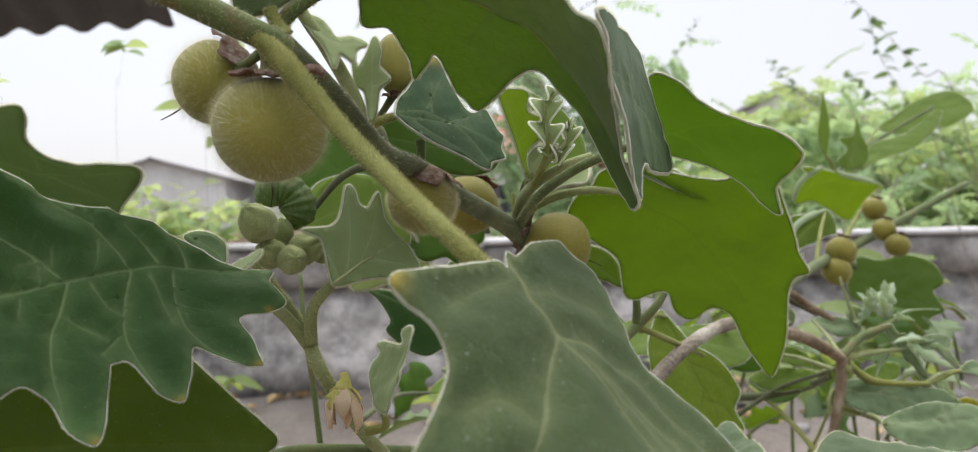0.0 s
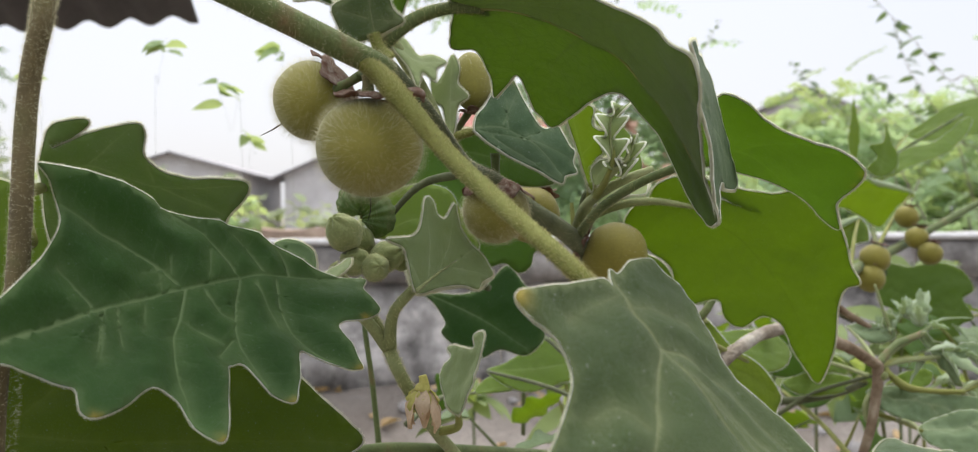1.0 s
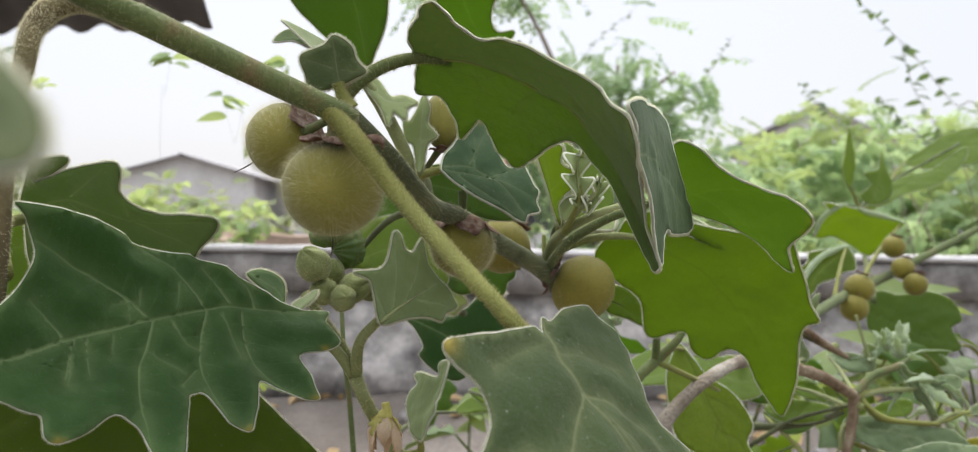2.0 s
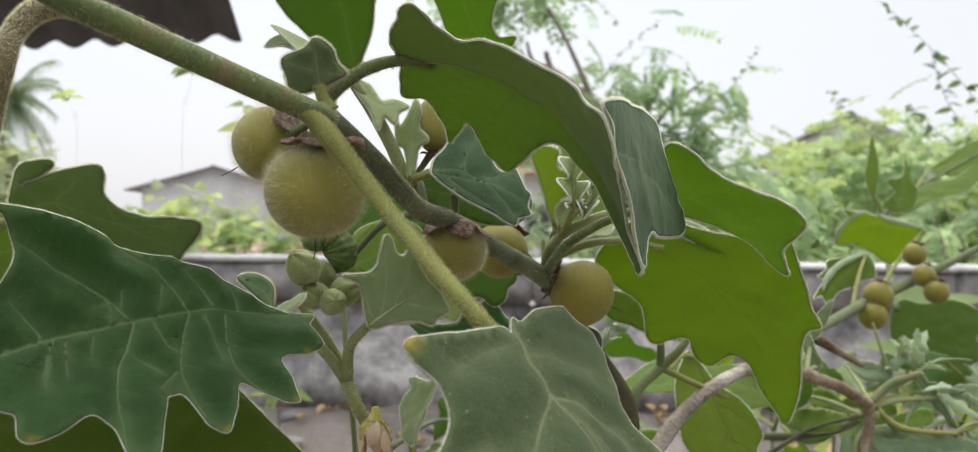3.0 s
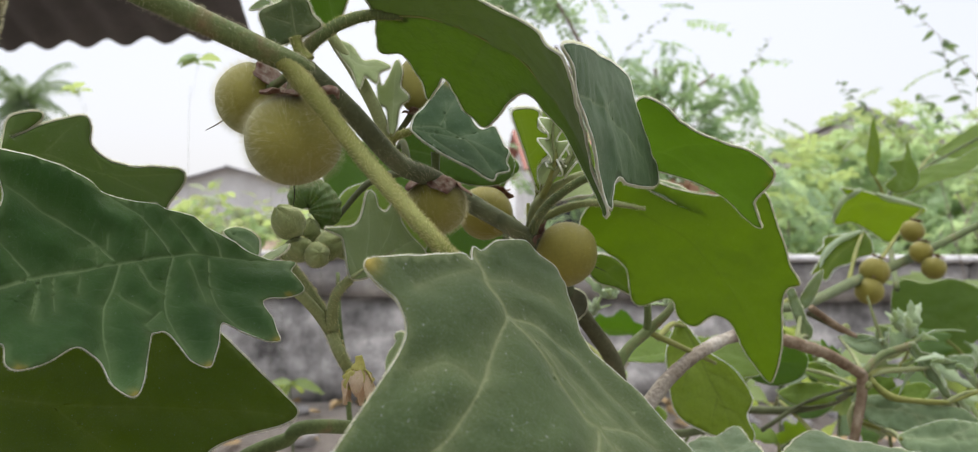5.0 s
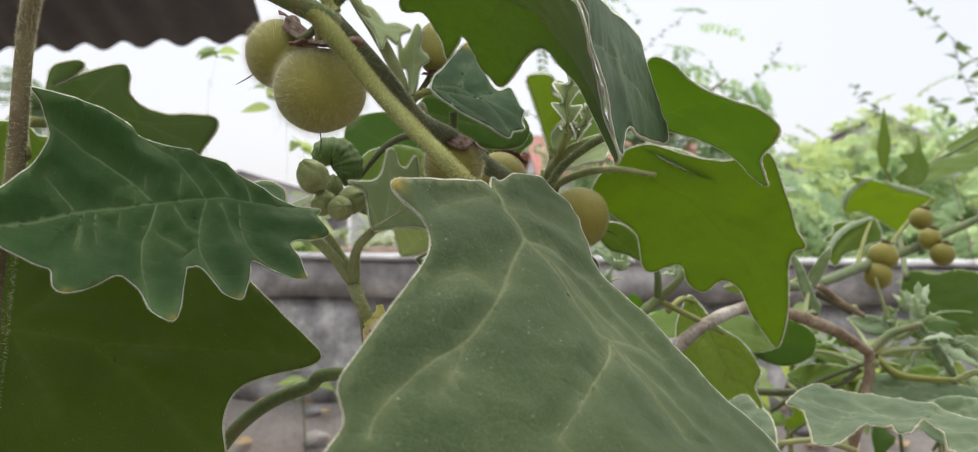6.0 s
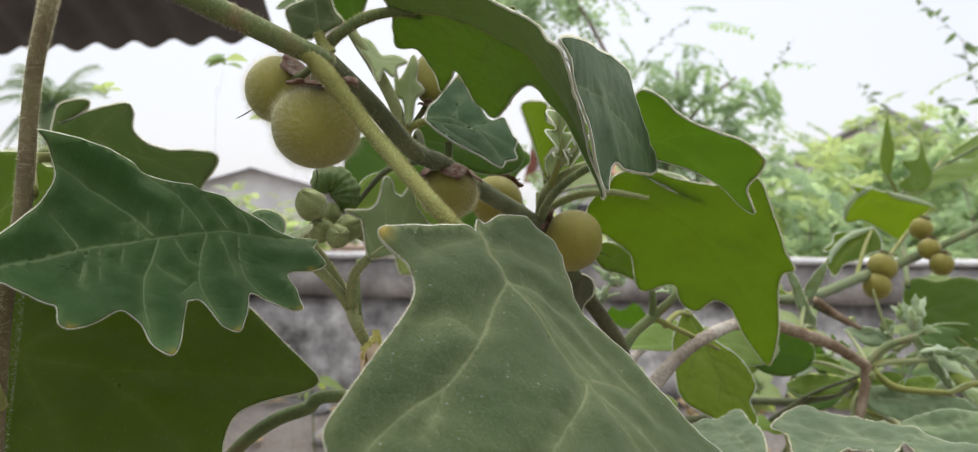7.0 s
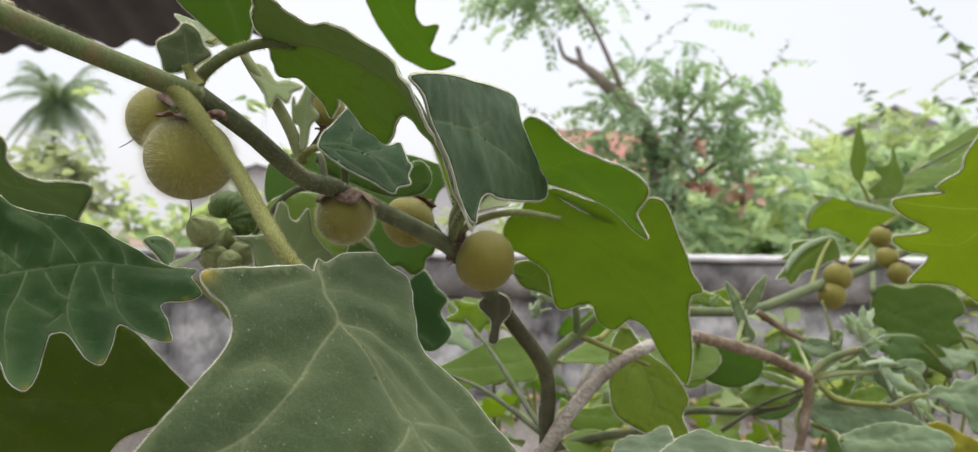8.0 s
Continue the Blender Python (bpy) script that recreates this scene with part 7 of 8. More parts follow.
def bud(centre, radius, way, parent, seed):
    """A closed flower bud: overlapping sepals round a core."""
    way = Vector(way).normalized()
    spin = way.to_track_quat("Z", "Y").to_matrix().to_4x4()
    m = Matrix.Translation(centre) @ spin
    bm = bmesh.new()
    bmesh.ops.create_uvsphere(bm, u_segments=30, v_segments=18, radius=1.0)
    for v in bm.verts:
        w = v.co.copy()
        a = math.atan2(w.y, w.x)
        fold = 0.10 * abs(math.sin(2.5 * a + 0.8 * w.z)) + 0.06 * noise.noise(w * 2 + Vector((seed, 0, 0)))
        point = 1.0 + 0.25 * max(0, w.z) ** 3
        r = radius * (1 - 0.08 + fold)
        v.co = m @ Vector((w.x * r, w.y * r, w.z * r * 1.05 * point))
    ob = part("bud", bm, BUD, parent, "closed hairy green bud")
    rng = random.Random(seed)
    roots = []
    for _ in range(700):
        w = Vector([rng.gauss(0, 1) for _ in range(3)]).normalized()
        roots.append((m @ (w * radius), m.to_3x3() @ w))
    hairs("fuzz", roots, 0.0007, 0.00004, ob, 0.3, seed, FUZZ)
    return ob


for c, r, way, s in (((-0.0686, 0.2844, 1.0997), 0.0056, (-0.3, -0.5, 0.5), 1), ((-0.0660, 0.2887, 1.0909), 0.0046, (-0.2, -0.6, 0.2), 2), ((-0.0567, 0.2933, 1.0921), 0.0050, (0.7, -0.3, 0.3), 3), ((-0.0596, 0.2871, 1.0889), 0.0044, (0.3, -0.7, 0.1), 4), ((-0.0525, 0.2995, 1.0913), 0.0042, (0.8, -0.2, 0.2), 5), ((-0.0654, 0.2987, 1.0962), 0.0045, (0.2, -0.4, 0.6), 6)):
    bud(c, r, way, plant, s)


tube("dry_sepal", [(-0.0492, 0.2330, 1.1341), (-0.0437, 0.2280, 1.1352), (-0.0402, 0.2270, 1.1349), (-0.0398, 0.2290, 1.1332)], [0.0006, 0.0014, 0.0011, 0.0004], CALYX, plant, "curled dry red-brown sepal", 8, 6, 0.3)
curl = []
for i in range(25):
    a = math.radians(165 - 9.2 * i)
    curl.append((-0.0655 + 0.0052 * math.cos(a), 0.302, 1.1038 + 0.0060 * math.sin(a)))
girth = [0.0052 * min(1.0, 0.45 + 0.14 * i, 0.35 + 0.13 * (24 - i)) * (1 + 0.045 * math.cos(i * math.pi) + 0.04 * math.sin(i * 1.3)) for i in range(25)]
tube("curled_leaf", curl, girth, LEAF_UNDER, plant, "curled ribbed young leaf", 18, 4, 0.35, 2)
tube_hairs(curl, girth, 1500, 0.0009, plant, 33, name="leaf_hair")
for key, mat, label, seed, foot, rough in (("K1", LEAF_FAR, "green young leaf with a wavy white-haired edge", 81, (0.0139, 0.3585, 1.1102), 0.0004), ("K3", SPROUT_LEAF, "small curled young leaf", 83, (0.0157, 0.3496, 1.1124), 0.0012),
                                           ("K5", SPROUT_LEAF, "pale young leaf behind the shoot", 84, (0.0097, 0.3785, 1.0975), 0.0008), ("K6", SPROUT_LEAF, "pale folded young leaf beside the shoot", 85, (0.0123, 0.3736, 1.0988), 0.0010)):
    ob = LEAVES(key, plant, mat, label, rough, seed, 1.2, fringe=0.0018)
    start, f = Vector(LEAF_BASE[key]), Vector(foot)
    petiole([f, f.lerp(start, 0.5), start], [0.0012, 0.0010, 0.0008], ob, 0)


def ruffled_leaf(line, width, waves, parent, seed, label, mat=None):
    """A very young leaf whose two halves are still crimped: a blade that weaves from side to side, rimmed with white down."""
    pts = spline(line, 12)
    n, k = len(pts), 7
    verts, faces, rims = [], [], ([], [])
    for i, p in enumerate(pts):
        t = i / (n - 1)
        w = width * (0.35 + 0.65 * math.sin(math.pi * (0.12 + 0.80 * t)))
        for j in range(k):
            q = 2 * j / (k - 1) - 1
            swing = math.sin(waves * 6.283 * t + (0.9 if q > 0 else 0.0) + seed)
            reach = w * q * (0.62 + 0.38 * swing)
            v = Vector(p) + Vector((reach, -0.0022 * abs(q) - 0.0030 * abs(q) * math.cos(waves * 6.283 * t + seed), 0.0016 * abs(q) * swing))
            verts.append(v)
            if j in (0, k - 1):
                rims[0 if j == 0 else 1].append(v)
        if i:
            for j in range(k - 1):
                a = (i - 1) * k + j
                faces.append((a, a + 1, a + k + 1, a + k))
    ob = from_lists("young_leaf", verts, faces, mat or SPROUT_LEAF, parent, label)
    solid = ob.modifiers.new("thickness", "SOLIDIFY")
    solid.thickness = 0.0005
    for rim in rims:
        tube("edge_down", rim, [0.00042] * len(rim), DOWN, ob, "white backlit down along the edge", 6, 2, 0.3, seed)
    tube("midrib", [Vector(p) + Vector((0, -0.0006, 0)) for p in pts[::4]], [0.0007 - 0.0004 * i * 4 / n for i in range(len(pts[::4]))], PALE_STEM, ob, "", 7, 3)
    return ob


ruffled_leaf([(0.0209, 0.3360, 1.1204), (0.0200, 0.3360, 1.1265), (0.0194, 0.3360, 1.1322), (0.0195, 0.3360, 1.1374), (0.0213, 0.3360, 1.1417), (0.0241, 0.3360, 1.1436)], 0.0062, 3.2, plant, 1, "crinkled young leaf edged with white hairs")
ruffled_leaf([(0.0231, 0.3380, 1.1189), (0.0253, 0.3380, 1.1237), (0.0276, 0.3380, 1.1285), (0.0275, 0.3380, 1.1332)], 0.0045, 2.4, plant, 3, "small crimped young leaf edged with white hairs")
bud((0.0187, 0.3450, 1.1240), 0.0019, (-0.3, -0.5, 0.6), plant, 17)
tube("bud_stalk", [(0.0173, 0.3436, 1.1154), (0.0214, 0.3358, 1.1207), (0.0250, 0.3340, 1.1244), (0.0259, 0.3340, 1.1277)], [0.0010, 0.0011, 0.0010, 0.0006], PALE_STEM, plant, "young bud stalk", 10)
tube("side_stem", [(0.0102, 0.3785, 1.0962), (0.0122, 0.3635, 1.1065), (0.0169, 0.3487, 1.1124), (0.0263, 0.3422, 1.1177), (0.0360, 0.3447, 1.1212)], [0.0026, 0.0022, 0.0019, 0.0017, 0.0014], PALE_STEM, plant, "green side stem to the curled shoot", 12)
tube("side_stem", [(0.0157, 0.3496, 1.1112), (0.0180, 0.3417, 1.1163), (0.0202, 0.3357, 1.1226), (0.0213, 0.3357, 1.1292)], [0.0016, 0.0013, 0.0011, 0.0008], PETIOLE, plant, sides=10)
tube("side_stem", [(0.0157, 0.3496, 1.1117), (0.0139, 0.3584, 1.1215), (0.0106, 0.3650, 1.1346)], [0.0012, 0.0010, 0.0008], PETIOLE, plant, sides=10)


def flower(centre, parent, seed):
    """A withered hanging flower: a green-yellow calyx of five lobes over drooping dry petals."""
    rng = random.Random(seed)
    c = Vector(centre)
    top = tube("flower", [c + Vector((0, 0, 0.0042)), c + Vector((0.0004, 0, 0.002)), c, c - Vector((0, 0, 0.001))], [0.0012, 0.0016, 0.0026, 0.0018], YELLOW, parent, "withered pale flower with a yellow calyx", 12, 4)
    for ring, (n, reach, drop, mat, nm, w) in enumerate(((5, 0.0028, 0.0062, YELLOW, "sepal", 0.0027), (6, 0.0034, 0.0118, PETAL, "petal", 0.0026))):
        for k in range(n):
            a = 6.283 * k / n + 0.5 * ring + rng.uniform(-0.2, 0.2)
            d = Vector((math.cos(a), math.sin(a), 0))
            s = d.cross(Vector((0, 0, 1)))
            v, f = [], []
            sag = drop * rng.uniform(0.72, 1.12)
            for i in range(6):
                t = i / 5
                p = c + d * (0.0018 + reach * math.sin(t * 2.2) * rng.uniform(0.9, 1.1)) - Vector((0, 0, sag * t ** 1.1))
                ww = w * math.sin(math.pi * (0.15 + 0.8 * t)) * (1 - 0.2 * t)
                for q in (-1, 0, 1):
                    v.append(p + s * q * ww + d * (0.0006 * (abs(q) - 0.5) + 0.0008 * rng.uniform(-1, 1)))
                if i:
                    j = 3 * (i - 1)
                    f += [(j, j + 1, j + 4, j + 3), (j + 1, j + 2, j + 5, j + 4)]
            ob = from_lists(nm, v, f, mat, top)
            solid = ob.modifiers.new("thickness", "SOLIDIFY")
            solid.thickness = 0.0004
    return top


flower((-0.0452, 0.2865, 1.0512), plant, 2)
tube("thin_stem", [(-0.0756, 0.4240, 0.9956), (-0.0789, 0.4239, 1.0307), (-0.0819, 0.4239, 1.0541), (-0.0850, 0.4338, 1.0767)], [0.0014, 0.0013, 0.0012, 0.001], STEM, plant, sides=8)

# ---- the plant on the left with the brown hairy stem ----
left_plant = thing("eggplant_bush", (-0.14, 0.21, 0), "eggplant bush with a brown hairy stem and toothed leaves", "plant")
left_line = [(-0.150, 0.215, -0.02), (-0.150, 0.21, 0.6), (-0.138, 0.205, 1.02), (-0.1285, 0.202, 1.09), (-0.1245, 0.200, 1.13), (-0.1201, 0.1986, 1.1490), (-0.1200, 0.2025, 1.1583), (-0.1167, 0.2076, 1.1651), (-0.1101, 0.2109, 1.1670), (-0.1001, 0.2155, 1.1634)]
left_radii = [0.0065, 0.0055, 0.0032, 0.0025, 0.0023, 0.0024, 0.0026, 0.0029, 0.003, 0.003]
tube("stem", left_line, left_radii, BROWN_STEM, left_plant, "brown hairy stem", 18)
tube_hairs(left_line[2:], left_radii[2:], 13000, 0.0010, left_plant, 21, 0.00003, name="stem_hair", mat=FRUIT_FUZZ)
for key, mat, label, seed, foot in (("L", LEAF_DARK, "large dark green toothed leaf with pale veins", 31, (-0.135, 0.204, 1.04)), ("LB", LEAF_UNDER, "green lobed leaf behind the brown stem", 32, (-0.126, 0.202, 1.10)), ("LU", LEAF_SHADED, "large shaded olive-green leaf seen from below", 33, (-0.142, 0.207, 0.98)),
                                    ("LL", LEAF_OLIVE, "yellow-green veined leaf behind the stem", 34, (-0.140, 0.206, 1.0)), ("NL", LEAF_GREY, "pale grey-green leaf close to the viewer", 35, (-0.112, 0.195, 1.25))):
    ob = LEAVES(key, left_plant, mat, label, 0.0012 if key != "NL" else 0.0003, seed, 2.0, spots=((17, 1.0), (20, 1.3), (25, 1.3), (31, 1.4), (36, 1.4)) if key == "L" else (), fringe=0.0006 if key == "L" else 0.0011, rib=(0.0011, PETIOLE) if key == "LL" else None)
    start, f = Vector(LEAF_BASE[key]), Vector(foot)
    petiole([f, f.lerp(start, 0.5) + Vector((-0.004, 0, 0.004)), start], [0.0024, 0.002, 0.0014], ob, 0, seed)

low_line = [(-0.1114, 0.2980, 0.9918), (-0.0993, 0.2938, 1.0083), (-0.0852, 0.2899, 1.0198), (-0.0716, 0.2910, 1.0256), (-0.0557, 0.3023, 1.0285), (0.02, 0.40, 1.0)]
tube("side_stem", low_line, [0.0026, 0.0026, 0.0026, 0.0025, 0.0025, 0.0025], STEM, plant, "", 12)
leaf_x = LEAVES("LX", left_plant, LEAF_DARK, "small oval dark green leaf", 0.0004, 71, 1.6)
leaf_x2 = LEAVES("LX2", left_plant, LEAF_YOUNG, "narrow pale leaflet", 0.0003, 72, 1.4)
for ob, key in ((leaf_x, "LX"), (leaf_x2, "LX2")):
    start, f = Vector(LEAF_BASE[key]), Vector((-0.0751, 0.2876, 1.0825))
    petiole([f, f.lerp(start, 0.5), start], [0.0012, 0.0011, 0.0008], ob, 0)

# ---- the woody plant on the right ----
right_plant = thing("eggplant_bush", (0.06, 0.44, 0), "woody arching eggplant branch with lobed leaves", "plant")
arch_line = [(0.030, 0.40, -0.02), (0.012, 0.40, 0.60), (0.020, 0.403, 0.90), (0.0400, 0.4145, 0.9742), (0.0530, 0.4212, 0.9969), (0.0681, 0.4376, 1.0165), (0.0874, 0.4543, 1.0330), (0.1122, 0.4816, 1.0418), (0.1340, 0.5087, 1.0424), (0.1606, 0.5313, 1.0339), (0.1890, 0.5641, 1.0232), (0.2190, 0.5971, 1.0072)]
arch_radii = [0.006, 0.005, 0.0042, 0.0038, 0.0037, 0.0037, 0.0035, 0.0033, 0.0032, 0.0034, 0.0034, 0.0030]
# Light on the arch's top is put into this paler bark colour.
tube("branch", arch_line[:9], arch_radii[:9], WOOD_PALE, right_plant, "arching woody branch with pale lit bark", 16, 8, 0.18)
tube("branch", [(0.1330, 0.5074, 1.0424)] + arch_line[8:], [0.0026] + arch_radii[8:], WOOD, right_plant, "brown knotted end of the arching branch", 16, 8, 0.25, 4)
for pts, radii, mat in (([(0.2190, 0.5971, 1.0080), (0.2183, 0.5971, 0.9929), (0.2141, 0.5969, 0.9682), (0.2104, 0.6068, 0.9410)], [0.0036, 0.0035, 0.003, 0.003], WOOD),
                        ([(0.1319, 0.5386, 1.0535), (0.1881, 0.6241, 1.0496), (0.2558, 0.7307, 1.0607), (0.3132, 0.7962, 1.0730), (0.3697, 0.8414, 1.0917), (0.4477, 0.8886, 1.1213)], [0.003, 0.0034, 0.0042, 0.004, 0.0035, 0.003], STEM),
                        ([(0.1827, 0.5835, 1.0507), (0.2031, 0.5955, 1.0378), (0.2178, 0.6069, 1.0307)], [0.0022, 0.0022, 0.0016], WOOD),
                        ([(0.2190, 0.5971, 1.0080), (0.2346, 0.6085, 1.0184), (0.2540, 0.6203, 1.0228), (0.2676, 0.6316, 1.0268)], [0.0028, 0.0024, 0.0022, 0.0014], STEM)):
    tube("twig", pts, radii, mat, right_plant, "", 10, 8, 0.1)
for pts, radii, mat in (([(0.2198, 0.5972, 1.0072), (0.2402, 0.6141, 1.0081), (0.2656, 0.6315, 1.0066)], [0.0022, 0.0018, 0.0012], PETIOLE),
                        ([(0.2239, 0.5976, 1.0032), (0.2376, 0.5889, 0.9940), (0.2665, 0.5815, 0.9929)], [0.0020, 0.0018, 0.0012], PETIOLE),
                        ([(0.1327, 0.7100, 0.9588), (0.1619, 0.7126, 0.9626), (0.1990, 0.7060, 0.9639), (0.2190, 0.6676, 0.9770), (0.2185, 0.6172, 0.9928)], [0.0025, 0.003, 0.003, 0.003, 0.002], STEM_DARK),
                        ([(0.0489, 0.5717, 0.9605), (0.0810, 0.5746, 0.9689), (0.1139, 0.5877, 0.9712), (0.1312, 0.5993, 0.9735)], [0.003, 0.003, 0.0026, 0.002], STEM_DARK)):
    tube("twig", pts, radii, mat, right_plant, "", 10, 8, 0.1)
tube("dry_twig", [(0.052, 0.72, 0.90), (0.0635, 0.73, 0.9556), (0.0674, 0.73, 0.9679), (0.0733, 0.735, 0.9821), (0.0783, 0.74, 0.9930), (0.0852, 0.745, 0.9985), (0.0912, 0.75, 1.0007)], [0.0042, 0.0038, 0.0036, 0.0034, 0.0034, 0.0032, 0.0026], WOOD_PALE, right_plant, "pale dead branch", 10, 8, 0.2)
CURLED_EDGES = {'G1': [[(0.2758, 0.854, 1.1092), (0.2757, 0.8449, 1.1194), (0.2804, 0.8396, 1.1279), (0.2903, 0.8382, 1.1348), (0.2977, 0.84, 1.1369)], [(0.3097, 0.8475, 1.1348), (0.323, 0.8578, 1.1304), (0.3424, 0.8698, 1.1273), (0.366, 0.8855, 1.1223)]], 'G2': [[(0.2403, 0.7702, 1.0697), (0.2451, 0.7771, 1.0793), (0.2567, 0.7855, 1.0893), (0.2704, 0.7921, 1.0957), (0.2841, 0.7977, 1.1003)]]}
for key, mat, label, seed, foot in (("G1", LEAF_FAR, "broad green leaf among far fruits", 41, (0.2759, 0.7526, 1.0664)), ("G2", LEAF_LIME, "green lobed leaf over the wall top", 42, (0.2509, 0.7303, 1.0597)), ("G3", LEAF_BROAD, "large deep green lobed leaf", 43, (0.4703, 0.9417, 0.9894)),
                                    ("G4", LEAF_LOW, "grey-green leaf near the ground", 44, (0.2315, 0.3674, 0.9913)), ("G5", LEAF_NET, "yellow-green backlit leaf under the branch", 48, (0.0787, 0.5037, 1.0393)), ("G6", LEAF_FAR, "bright green leaf behind the branch", 49, (0.0490, 0.5513, 1.0119)),
                                    ("G11", LEAF_FAR, "yellow-green folded leaf under the arch", 55, (0.2185, 0.6172, 0.9928)), ("G13", LEAF_FAR, "bright leaf behind the arching branch", 57, (0.1327, 0.7100, 0.9588)), ("G14", LEAF_FAR, "yellowing leaf near the foot of the branch", 58, (0.0489, 0.5717, 0.9605)), ("G15", LEAF_FAR, "narrow bright leaf at the twig", 59, (0.1881, 0.6241, 1.0496)), ("G12", LEAF_LOW, "broad pale leaf low under the branch", 56, (0.2059, 0.5862, 0.9460)), ("G18", LEAF_FAR, "small bright star-shaped leaf behind the stem", 64, (0.0505, 0.4288, 1.0315)), ("Y3", LEAF_YELLOW, "yellowed leaf low under the branch", 65, (0.0810, 0.5746, 0.9689)), ("Y4", LEAF_FAR, "narrow bright leaf on the fruiting twig", 66, (0.1881, 0.6241, 1.0496)), ("G19", LEAF_GLOW, "backlit leaf behind the arching branch", 67, (0.1340, 0.5087, 1.0424)), ("G20", LEAF_GLOW, "yellow-green leaf below the twigs", 68, (0.2104, 0.6068, 0.9410)), ("G21", LEAF_FAR, "green leaf low behind the stem", 69, (0.0489, 0.5717, 0.9605)), ("G7", LEAF_FAR, "far green leaf against the shrubs", 50, (0.4735, 1.1920, 1.1700))):
    ob = LEAVES(key, right_plant, mat, label, 0.0022 if mat in (LEAF_PALE, LEAF_LOW) else 0.0012, seed, 2.2 if mat in (LEAF_PALE, LEAF_LOW) else 3.0)
    start, f = Vector(LEAF_BASE[key]), Vector(foot)
    petiole([f, f.lerp(start, 0.5) + Vector((0, 0, 0.004)), start], [0.0020, 0.0016, 0.0012], ob, 0, seed)
    for line in CURLED_EDGES.get(key, ()):
        tube("curled_edge", line, [0.0009] + [0.0026] * (len(line) - 2) + [0.0010], SPROUT, ob, "rolled edge showing the pale felted side", 9, 6, 0.2, seed)
for key, label, seed, foot in (("G8", "upright pointed leaf among the shrubs", 52, (0.4005, 1.0850, 1.1351)), ("G9", "pale upright lobed leaf", 53, (0.4041, 1.0854, 1.1316)), ("G10", "long green leaf reaching over", 54, (0.4005, 1.0850, 1.1351))):
    ob = LEAVES(key, right_plant, LEAF_FAR, label, 0.0012, seed, 3.0)
    start, f = Vector(LEAF_BASE[key]), Vector(foot)
    petiole([f, f.lerp(start, 0.5) + Vector((0, 0, 0.004)), start], [0.0022, 0.0018, 0.0012], ob, 0, seed)
tube("twig", [(0.3588, 0.9311, 1.0439), (0.3878, 1.0340, 1.0857), (0.4005, 1.0850, 1.1351), (0.4490, 1.1395, 1.1670), (0.5663, 1.2002, 1.2257)], [0.003, 0.003, 0.0028, 0.0024, 0.0016], STEM, right_plant, "", 10)
tube("twig", [(0.2213, 0.6000, 1.0056), (0.2309, 0.6100, 1.0118), (0.2457, 0.6200, 1.0192), (0.2572, 0.6200, 1.0237)], [0.0022, 0.0019, 0.0017, 0.0013], PALE_STEM, right_plant, "", 10, 8, 0.1)
tube("twig", [(0.2221, 0.6000, 1.0056), (0.2391, 0.6100, 1.0079), (0.2663, 0.6200, 1.0083), (0.2818, 0.6300, 1.0051)], [0.0020, 0.0017, 0.0015, 0.0011], PALE_STEM, right_plant, "", 10, 8, 0.1)
tube("twig", [(0.2245, 0.6000, 1.0049), (0.2358, 0.6000, 0.9928), (0.2526, 0.6000, 0.9900), (0.2724, 0.6000, 0.9897), (0.2936, 0.6000, 0.9976)], [0.0019, 0.0017, 0.0015, 0.0013, 0.001], PETIOLE, right_plant, "", 10, 8, 0.1)
tube("twig", [(0.2654, 0.6400, 1.0215), (0.2552, 0.6550, 1.0114), (0.2511, 0.6600, 1.0255), (0.2458, 0.6600, 1.0420), (0.2422, 0.6600, 1.0536)], [0.0016, 0.0014, 0.0013, 0.0011, 0.0008], PALE_STEM, right_plant, "", 10, 8, 0.1)
tube("twig", [(0.2135, 0.6000, 0.9716), (0.2118, 0.6000, 0.9806), (0.2146, 0.6000, 0.9873)], [0.0022, 0.0018, 0.0012], PALE_STEM, right_plant, "", 10, 8, 0.1)
tube("twig", [(0.2231, 0.6100, 0.9740), (0.2328, 0.6000, 0.9714), (0.2300, 0.5600, 0.9742)], [0.0016, 0.0014, 0.0010], PETIOLE, right_plant, "", 10, 8, 0.1)
tube("twig", [(0.1962, 0.6400, 1.0428), (0.2093, 0.6450, 1.0364), (0.2226, 0.6500, 1.0291)], [0.0022, 0.0020, 0.0014], STEM_BROWN, right_plant, "", 10, 8, 0.1)
tube("twig", [(0.1783, 0.7000, 0.9500), (0.1989, 0.6800, 0.9710), (0.2085, 0.6600, 0.9817), (0.2188, 0.6100, 0.9982)], [0.0018, 0.0016, 0.0014, 0.0012], STEM_DARK, right_plant, "", 10, 8, 0.1)
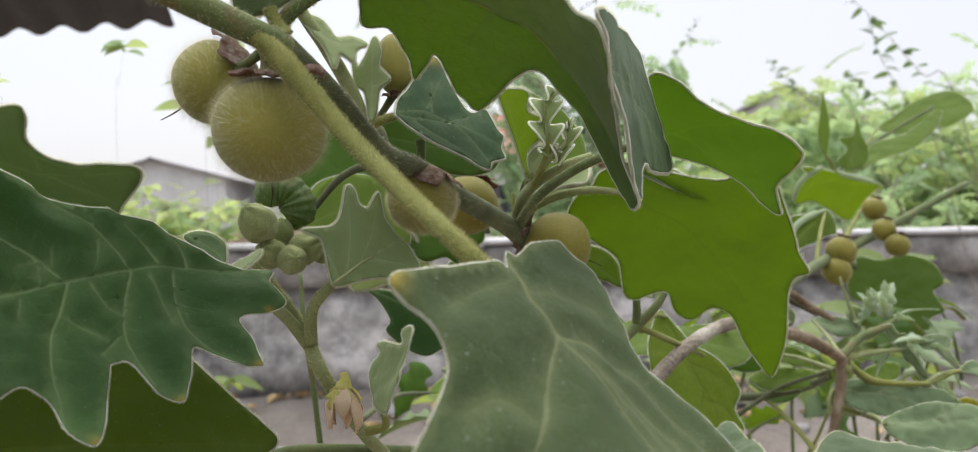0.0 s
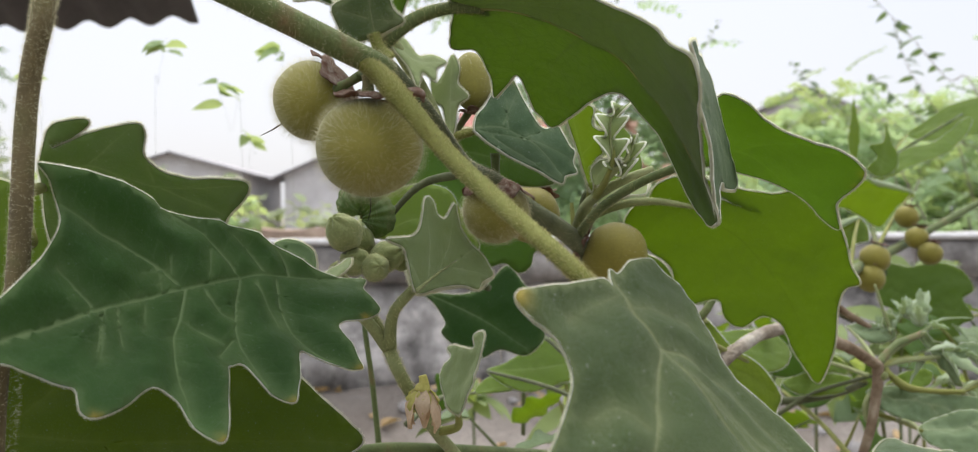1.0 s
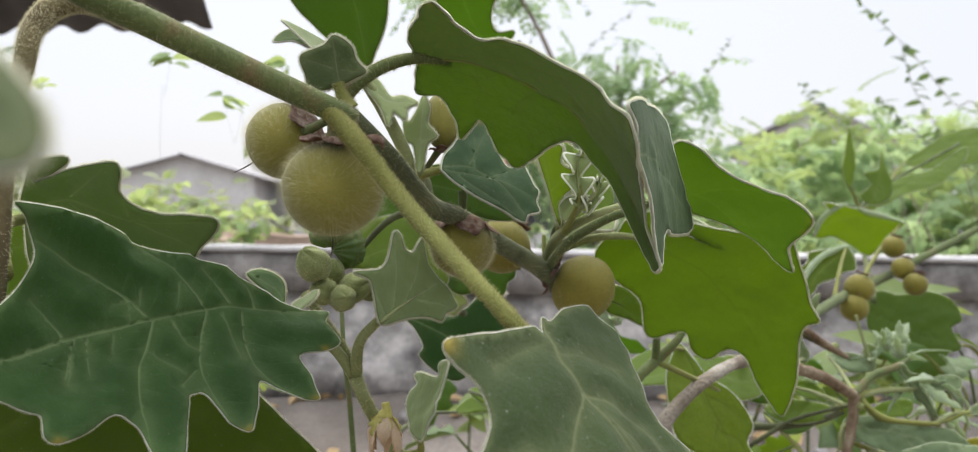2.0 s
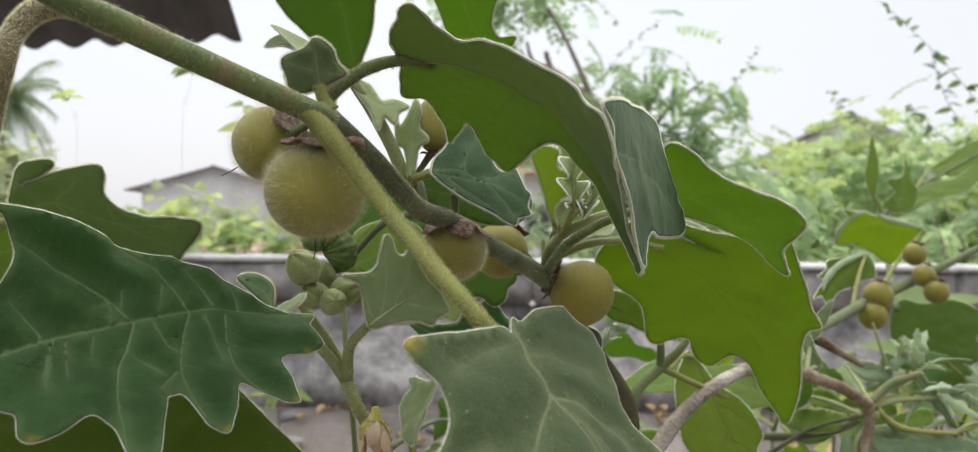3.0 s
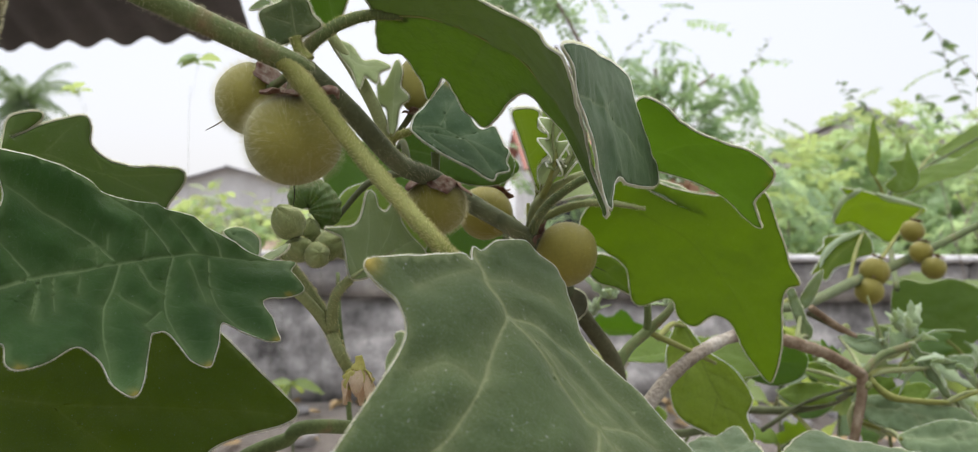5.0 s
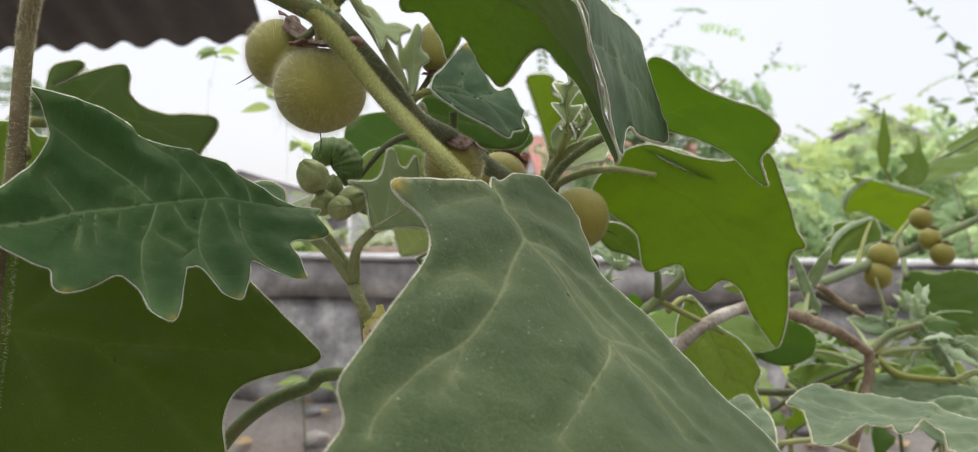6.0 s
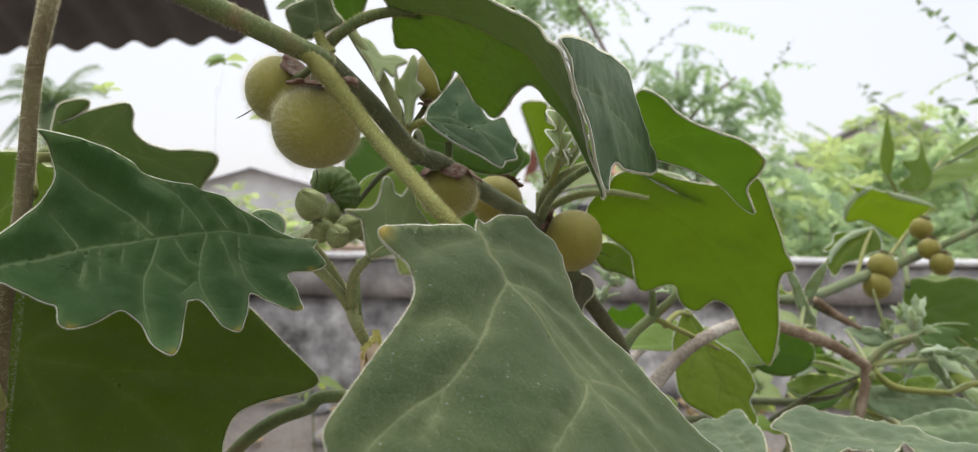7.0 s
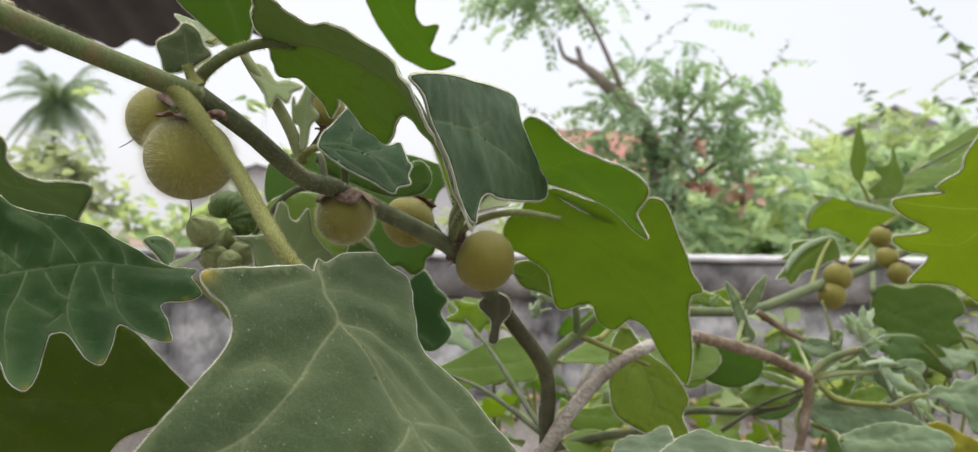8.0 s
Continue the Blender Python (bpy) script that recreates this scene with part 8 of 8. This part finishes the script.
for key, mat, label, seed, foot in (("S13", LEAF_PALE, "upright folded pale leaf on the arch", 320, (0.1606, 0.5313, 1.0339)), ("S14", LEAF_PALE, "upright pointed pale leaf on the arch", 321, (0.1606, 0.5313, 1.0339)), ("S1", LEAF_PALE, "narrow drooping lobed pale leaf", 300, (0.2572, 0.6200, 1.0237)), ("S2", LEAF_PALE, "small folded pale leaf", 301, (0.2663, 0.6200, 1.0083)), ("S3", LEAF_PALE, "large pale lobed leaf at the side", 302, (0.2724, 0.6000, 0.9897)), ("S4", LEAF_PALE, "pale blue-green leaf by the knot", 303, (0.2213, 0.6000, 1.0056)), ("S5", LEAF_FAR, "small bright leaf under the arch", 304, (0.2188, 0.6100, 0.9982)), ("S6", LEAF_PALE, "broad pale folded leaf below the knot", 305, (0.2118, 0.6000, 0.9806)), ("S7", LEAF_PALE, "broad pale leaf low on the branch", 306, (0.2328, 0.6000, 0.9714)), ("S8", LEAF_FAR, "curled yellow-green leaf below the knot", 307, (0.2358, 0.6000, 0.9928)), ("S9", LEAF_YELLOW, "yellowing leaf low at the side", 308, (0.2724, 0.6000, 0.9897)), ("S11", LEAF_YOUNG, "little young leaf on a thin stem", 310, (0.2552, 0.6550, 1.0114))):
    ob = LEAVES(key, right_plant, mat, label, 0.0026, seed, 2.2, fringe=0.0006)
    start, f = Vector(LEAF_BASE[key]), Vector(foot)
    petiole([f, f.lerp(start, 0.5) + Vector((0, 0, 0.002)), start], [0.0016, 0.0013, 0.0010], ob, 0, seed, PALE_STEM)
for c, r in (((0.2243, 0.6500, 1.0318), 0.0030), ((0.2217, 0.5950, 1.0007), 0.0026)):
    bud(c, r, (0.3, -0.5, 0.6), right_plant, 19)
LEAVES("N", right_plant, LEAF_LIME, "bright yellow-green toothed leaf", 0.0008, 51, 2.2)
for c, r, s in (((0.2744, 0.7412, 1.0679), 0.0118, 61), ((0.2687, 0.7360, 1.0527), 0.0112, 62), ((0.3274, 0.7874, 1.0825), 0.0096, 63), ((0.3342, 0.7781, 1.0698), 0.0100, 64), ((0.3278, 0.8074, 1.0998), 0.0100, 65)):
    fruit("fruit", c, r, (0.3, 0, 1), right_plant, FRUIT_RIPE, "olive-green berry on the far branch", 0.95, 900, 0.0011, s, True, False, 0.5)
# small sprouts
def sprout(centre, size, n, parent, seed, mat, lean=(-85, -20)):
    """A tuft of folded young leaves rising from one point."""
    rng = random.Random(seed)
    for k in range(n):
        v, f = leaf_lists(size * rng.uniform(0.55, 1.1), size * rng.uniform(0.09, 0.15), 1, rng.uniform(0.3, 0.9), rng.uniform(-0.2, 0.6), 13)
        m = pose(*centre, rng.uniform(-60, 60), rng.uniform(*lean), rng.uniform(0, 360)) @ Matrix.Translation((size * 0.12, 0, 0))
        ob = from_lists("young_leaf", [m @ Vector(p) for p in v], f, mat, parent)
        solid = ob.modifiers.new("thickness", "SOLIDIFY")
        solid.thickness = 0.0005


for c, size, n, s in (((0.2654, 0.6400, 1.0232), 0.030, 6, 1), ((0.2659, 0.6600, 1.0280), 0.022, 5, 2), ((0.2543, 0.6600, 1.0188), 0.018, 5, 3), ((0.2671, 0.6200, 1.0134), 0.032, 5, 21), ((0.2859, 0.6300, 1.0103), 0.030, 5, 22), ((0.2164, 0.7000, 0.9941), 0.028, 5, 23), ((0.3022, 0.6600, 0.9842), 0.026, 5, 24), ((0.0774, 0.4532, 1.0596), 0.014, 6, 5), ((0.0509, 0.4708, 1.0610), 0.018, 8, 6), ((0.0416, 0.4901, 1.0506), 0.016, 6, 7), ((0.1486, 0.5803, 1.0504), 0.02, 3, 9)):
    sprout(c, size, n, right_plant, s, SPROUT, (-85, -20) if s < 20 else (-40, 50))

# low weeds before the wall
for k, (c, size, n, h) in enumerate([((0.4098, 1.2886, 0.8275), 0.10, 16, 0.2), ((0.3167, 1.4811, 0.7937), 0.09, 14, 0.18), ((0.5721, 1.4039, 0.8444), 0.11, 16, 0.25), ((0.1002, 1.3606, 0.8120), 0.09, 12, 0.16), ((-0.0608, 1.5470, 0.7586), 0.08, 10, 0.15), ((0.4263, 1.6917, 0.8532), 0.09, 12, 0.25), ((0.7623, 1.8228, 0.8889), 0.11, 14, 0.3), ((0.3211, 1.8832, 0.7977), 0.09, 10, 0.25), ((-0.6272, 2.3436, 0.6804), 0.08, 8, 0.12)]):
    c = Vector(c)
    foot = Vector((c.x, c.y + 0.03, 0.0))
    twig("weed", [foot, foot.lerp(c, 0.6) + Vector((0.01, 0, 0)), c, c + Vector((0.01, 0, h * 0.4))], 0.004, n, size, size * 0.2, WEED_LEAF, "leafy green weed growing before the wall", "weed", 200 + k, STEM, 45, 0.72, "weeds before the wall")
rng = random.Random(8)
for k in range(90):
    v, f = leaf_lists(rng.uniform(0.05, 0.10), rng.uniform(0.014, 0.028), 0, rng.uniform(0.3, 0.9), rng.uniform(-0.1, 0.4), 5)
    ob = from_lists("dry_leaf", v, f, LITTER)
    x, y = rng.uniform(-1.3, 1.6), WALL_Y - 0.06 - 0.75 * rng.random() ** 1.6
    ob.matrix_basis = pose(x, y, bank_z(x, y) - 0.004, rng.uniform(-25, 25), rng.uniform(-25, 10), rng.uniform(0, 360))
    tagged(ob, "fallen dry brown leaf by the wall", "leaf", "dry leaves by the wall")

# small leaves and thin twigs crowding behind the arching branch
rng = random.Random(31)
def between(corners):
    a, b, c, d = [Vector(p) for p in corners]
    u, w = rng.random(), rng.random()
    return a.lerp(b, u).lerp(c.lerp(d, u), w)


right_side = ((0.1806, 0.9150, 0.9956), (0.4977, 0.9942, 1.0227), (0.1634, 0.7632, 0.9236), (0.4124, 0.7862, 0.9237))
low_side = ((-0.0632, 0.7919, 1.0291), (0.0525, 0.8026, 1.0303), (-0.0471, 0.6935, 0.9447), (0.0842, 0.7056, 0.9412))
for n, corners in ((30, right_side), (11, low_side)):
    for k in range(n):
        p = between(corners) + Vector((0, rng.uniform(-0.06, 0.06), 0))
        size = rng.uniform(0.028, 0.06)
        v, f = leaf_lists(size, size * rng.uniform(0.22, 0.34), 1, rng.uniform(0.1, 0.6), rng.uniform(-0.1, 0.7), 11)
        m = pose(*p, rng.uniform(-50, 50), rng.uniform(-40, 50), rng.uniform(0, 360))
        ob = from_lists("small_leaf", [m @ Vector(q) for q in v], f, (LEAF_FAR, LEAF_PALE, LEAF_GLOW)[k % 3], right_plant)
        solid = ob.modifiers.new("thickness", "SOLIDIFY")
        solid.thickness = 0.0005
        if k % 2:
            q = p + Vector((rng.uniform(-0.05, 0.05), rng.uniform(0.0, 0.04), -rng.uniform(0.04, 0.12)))
            tube("thin_twig", [q, q.lerp(p, 0.5) + Vector((rng.uniform(-0.01, 0.01), 0, 0.01)), p], [0.0018, 0.0015, 0.0009], PETIOLE if k % 4 == 1 else STEM, right_plant, "", 7, 5)
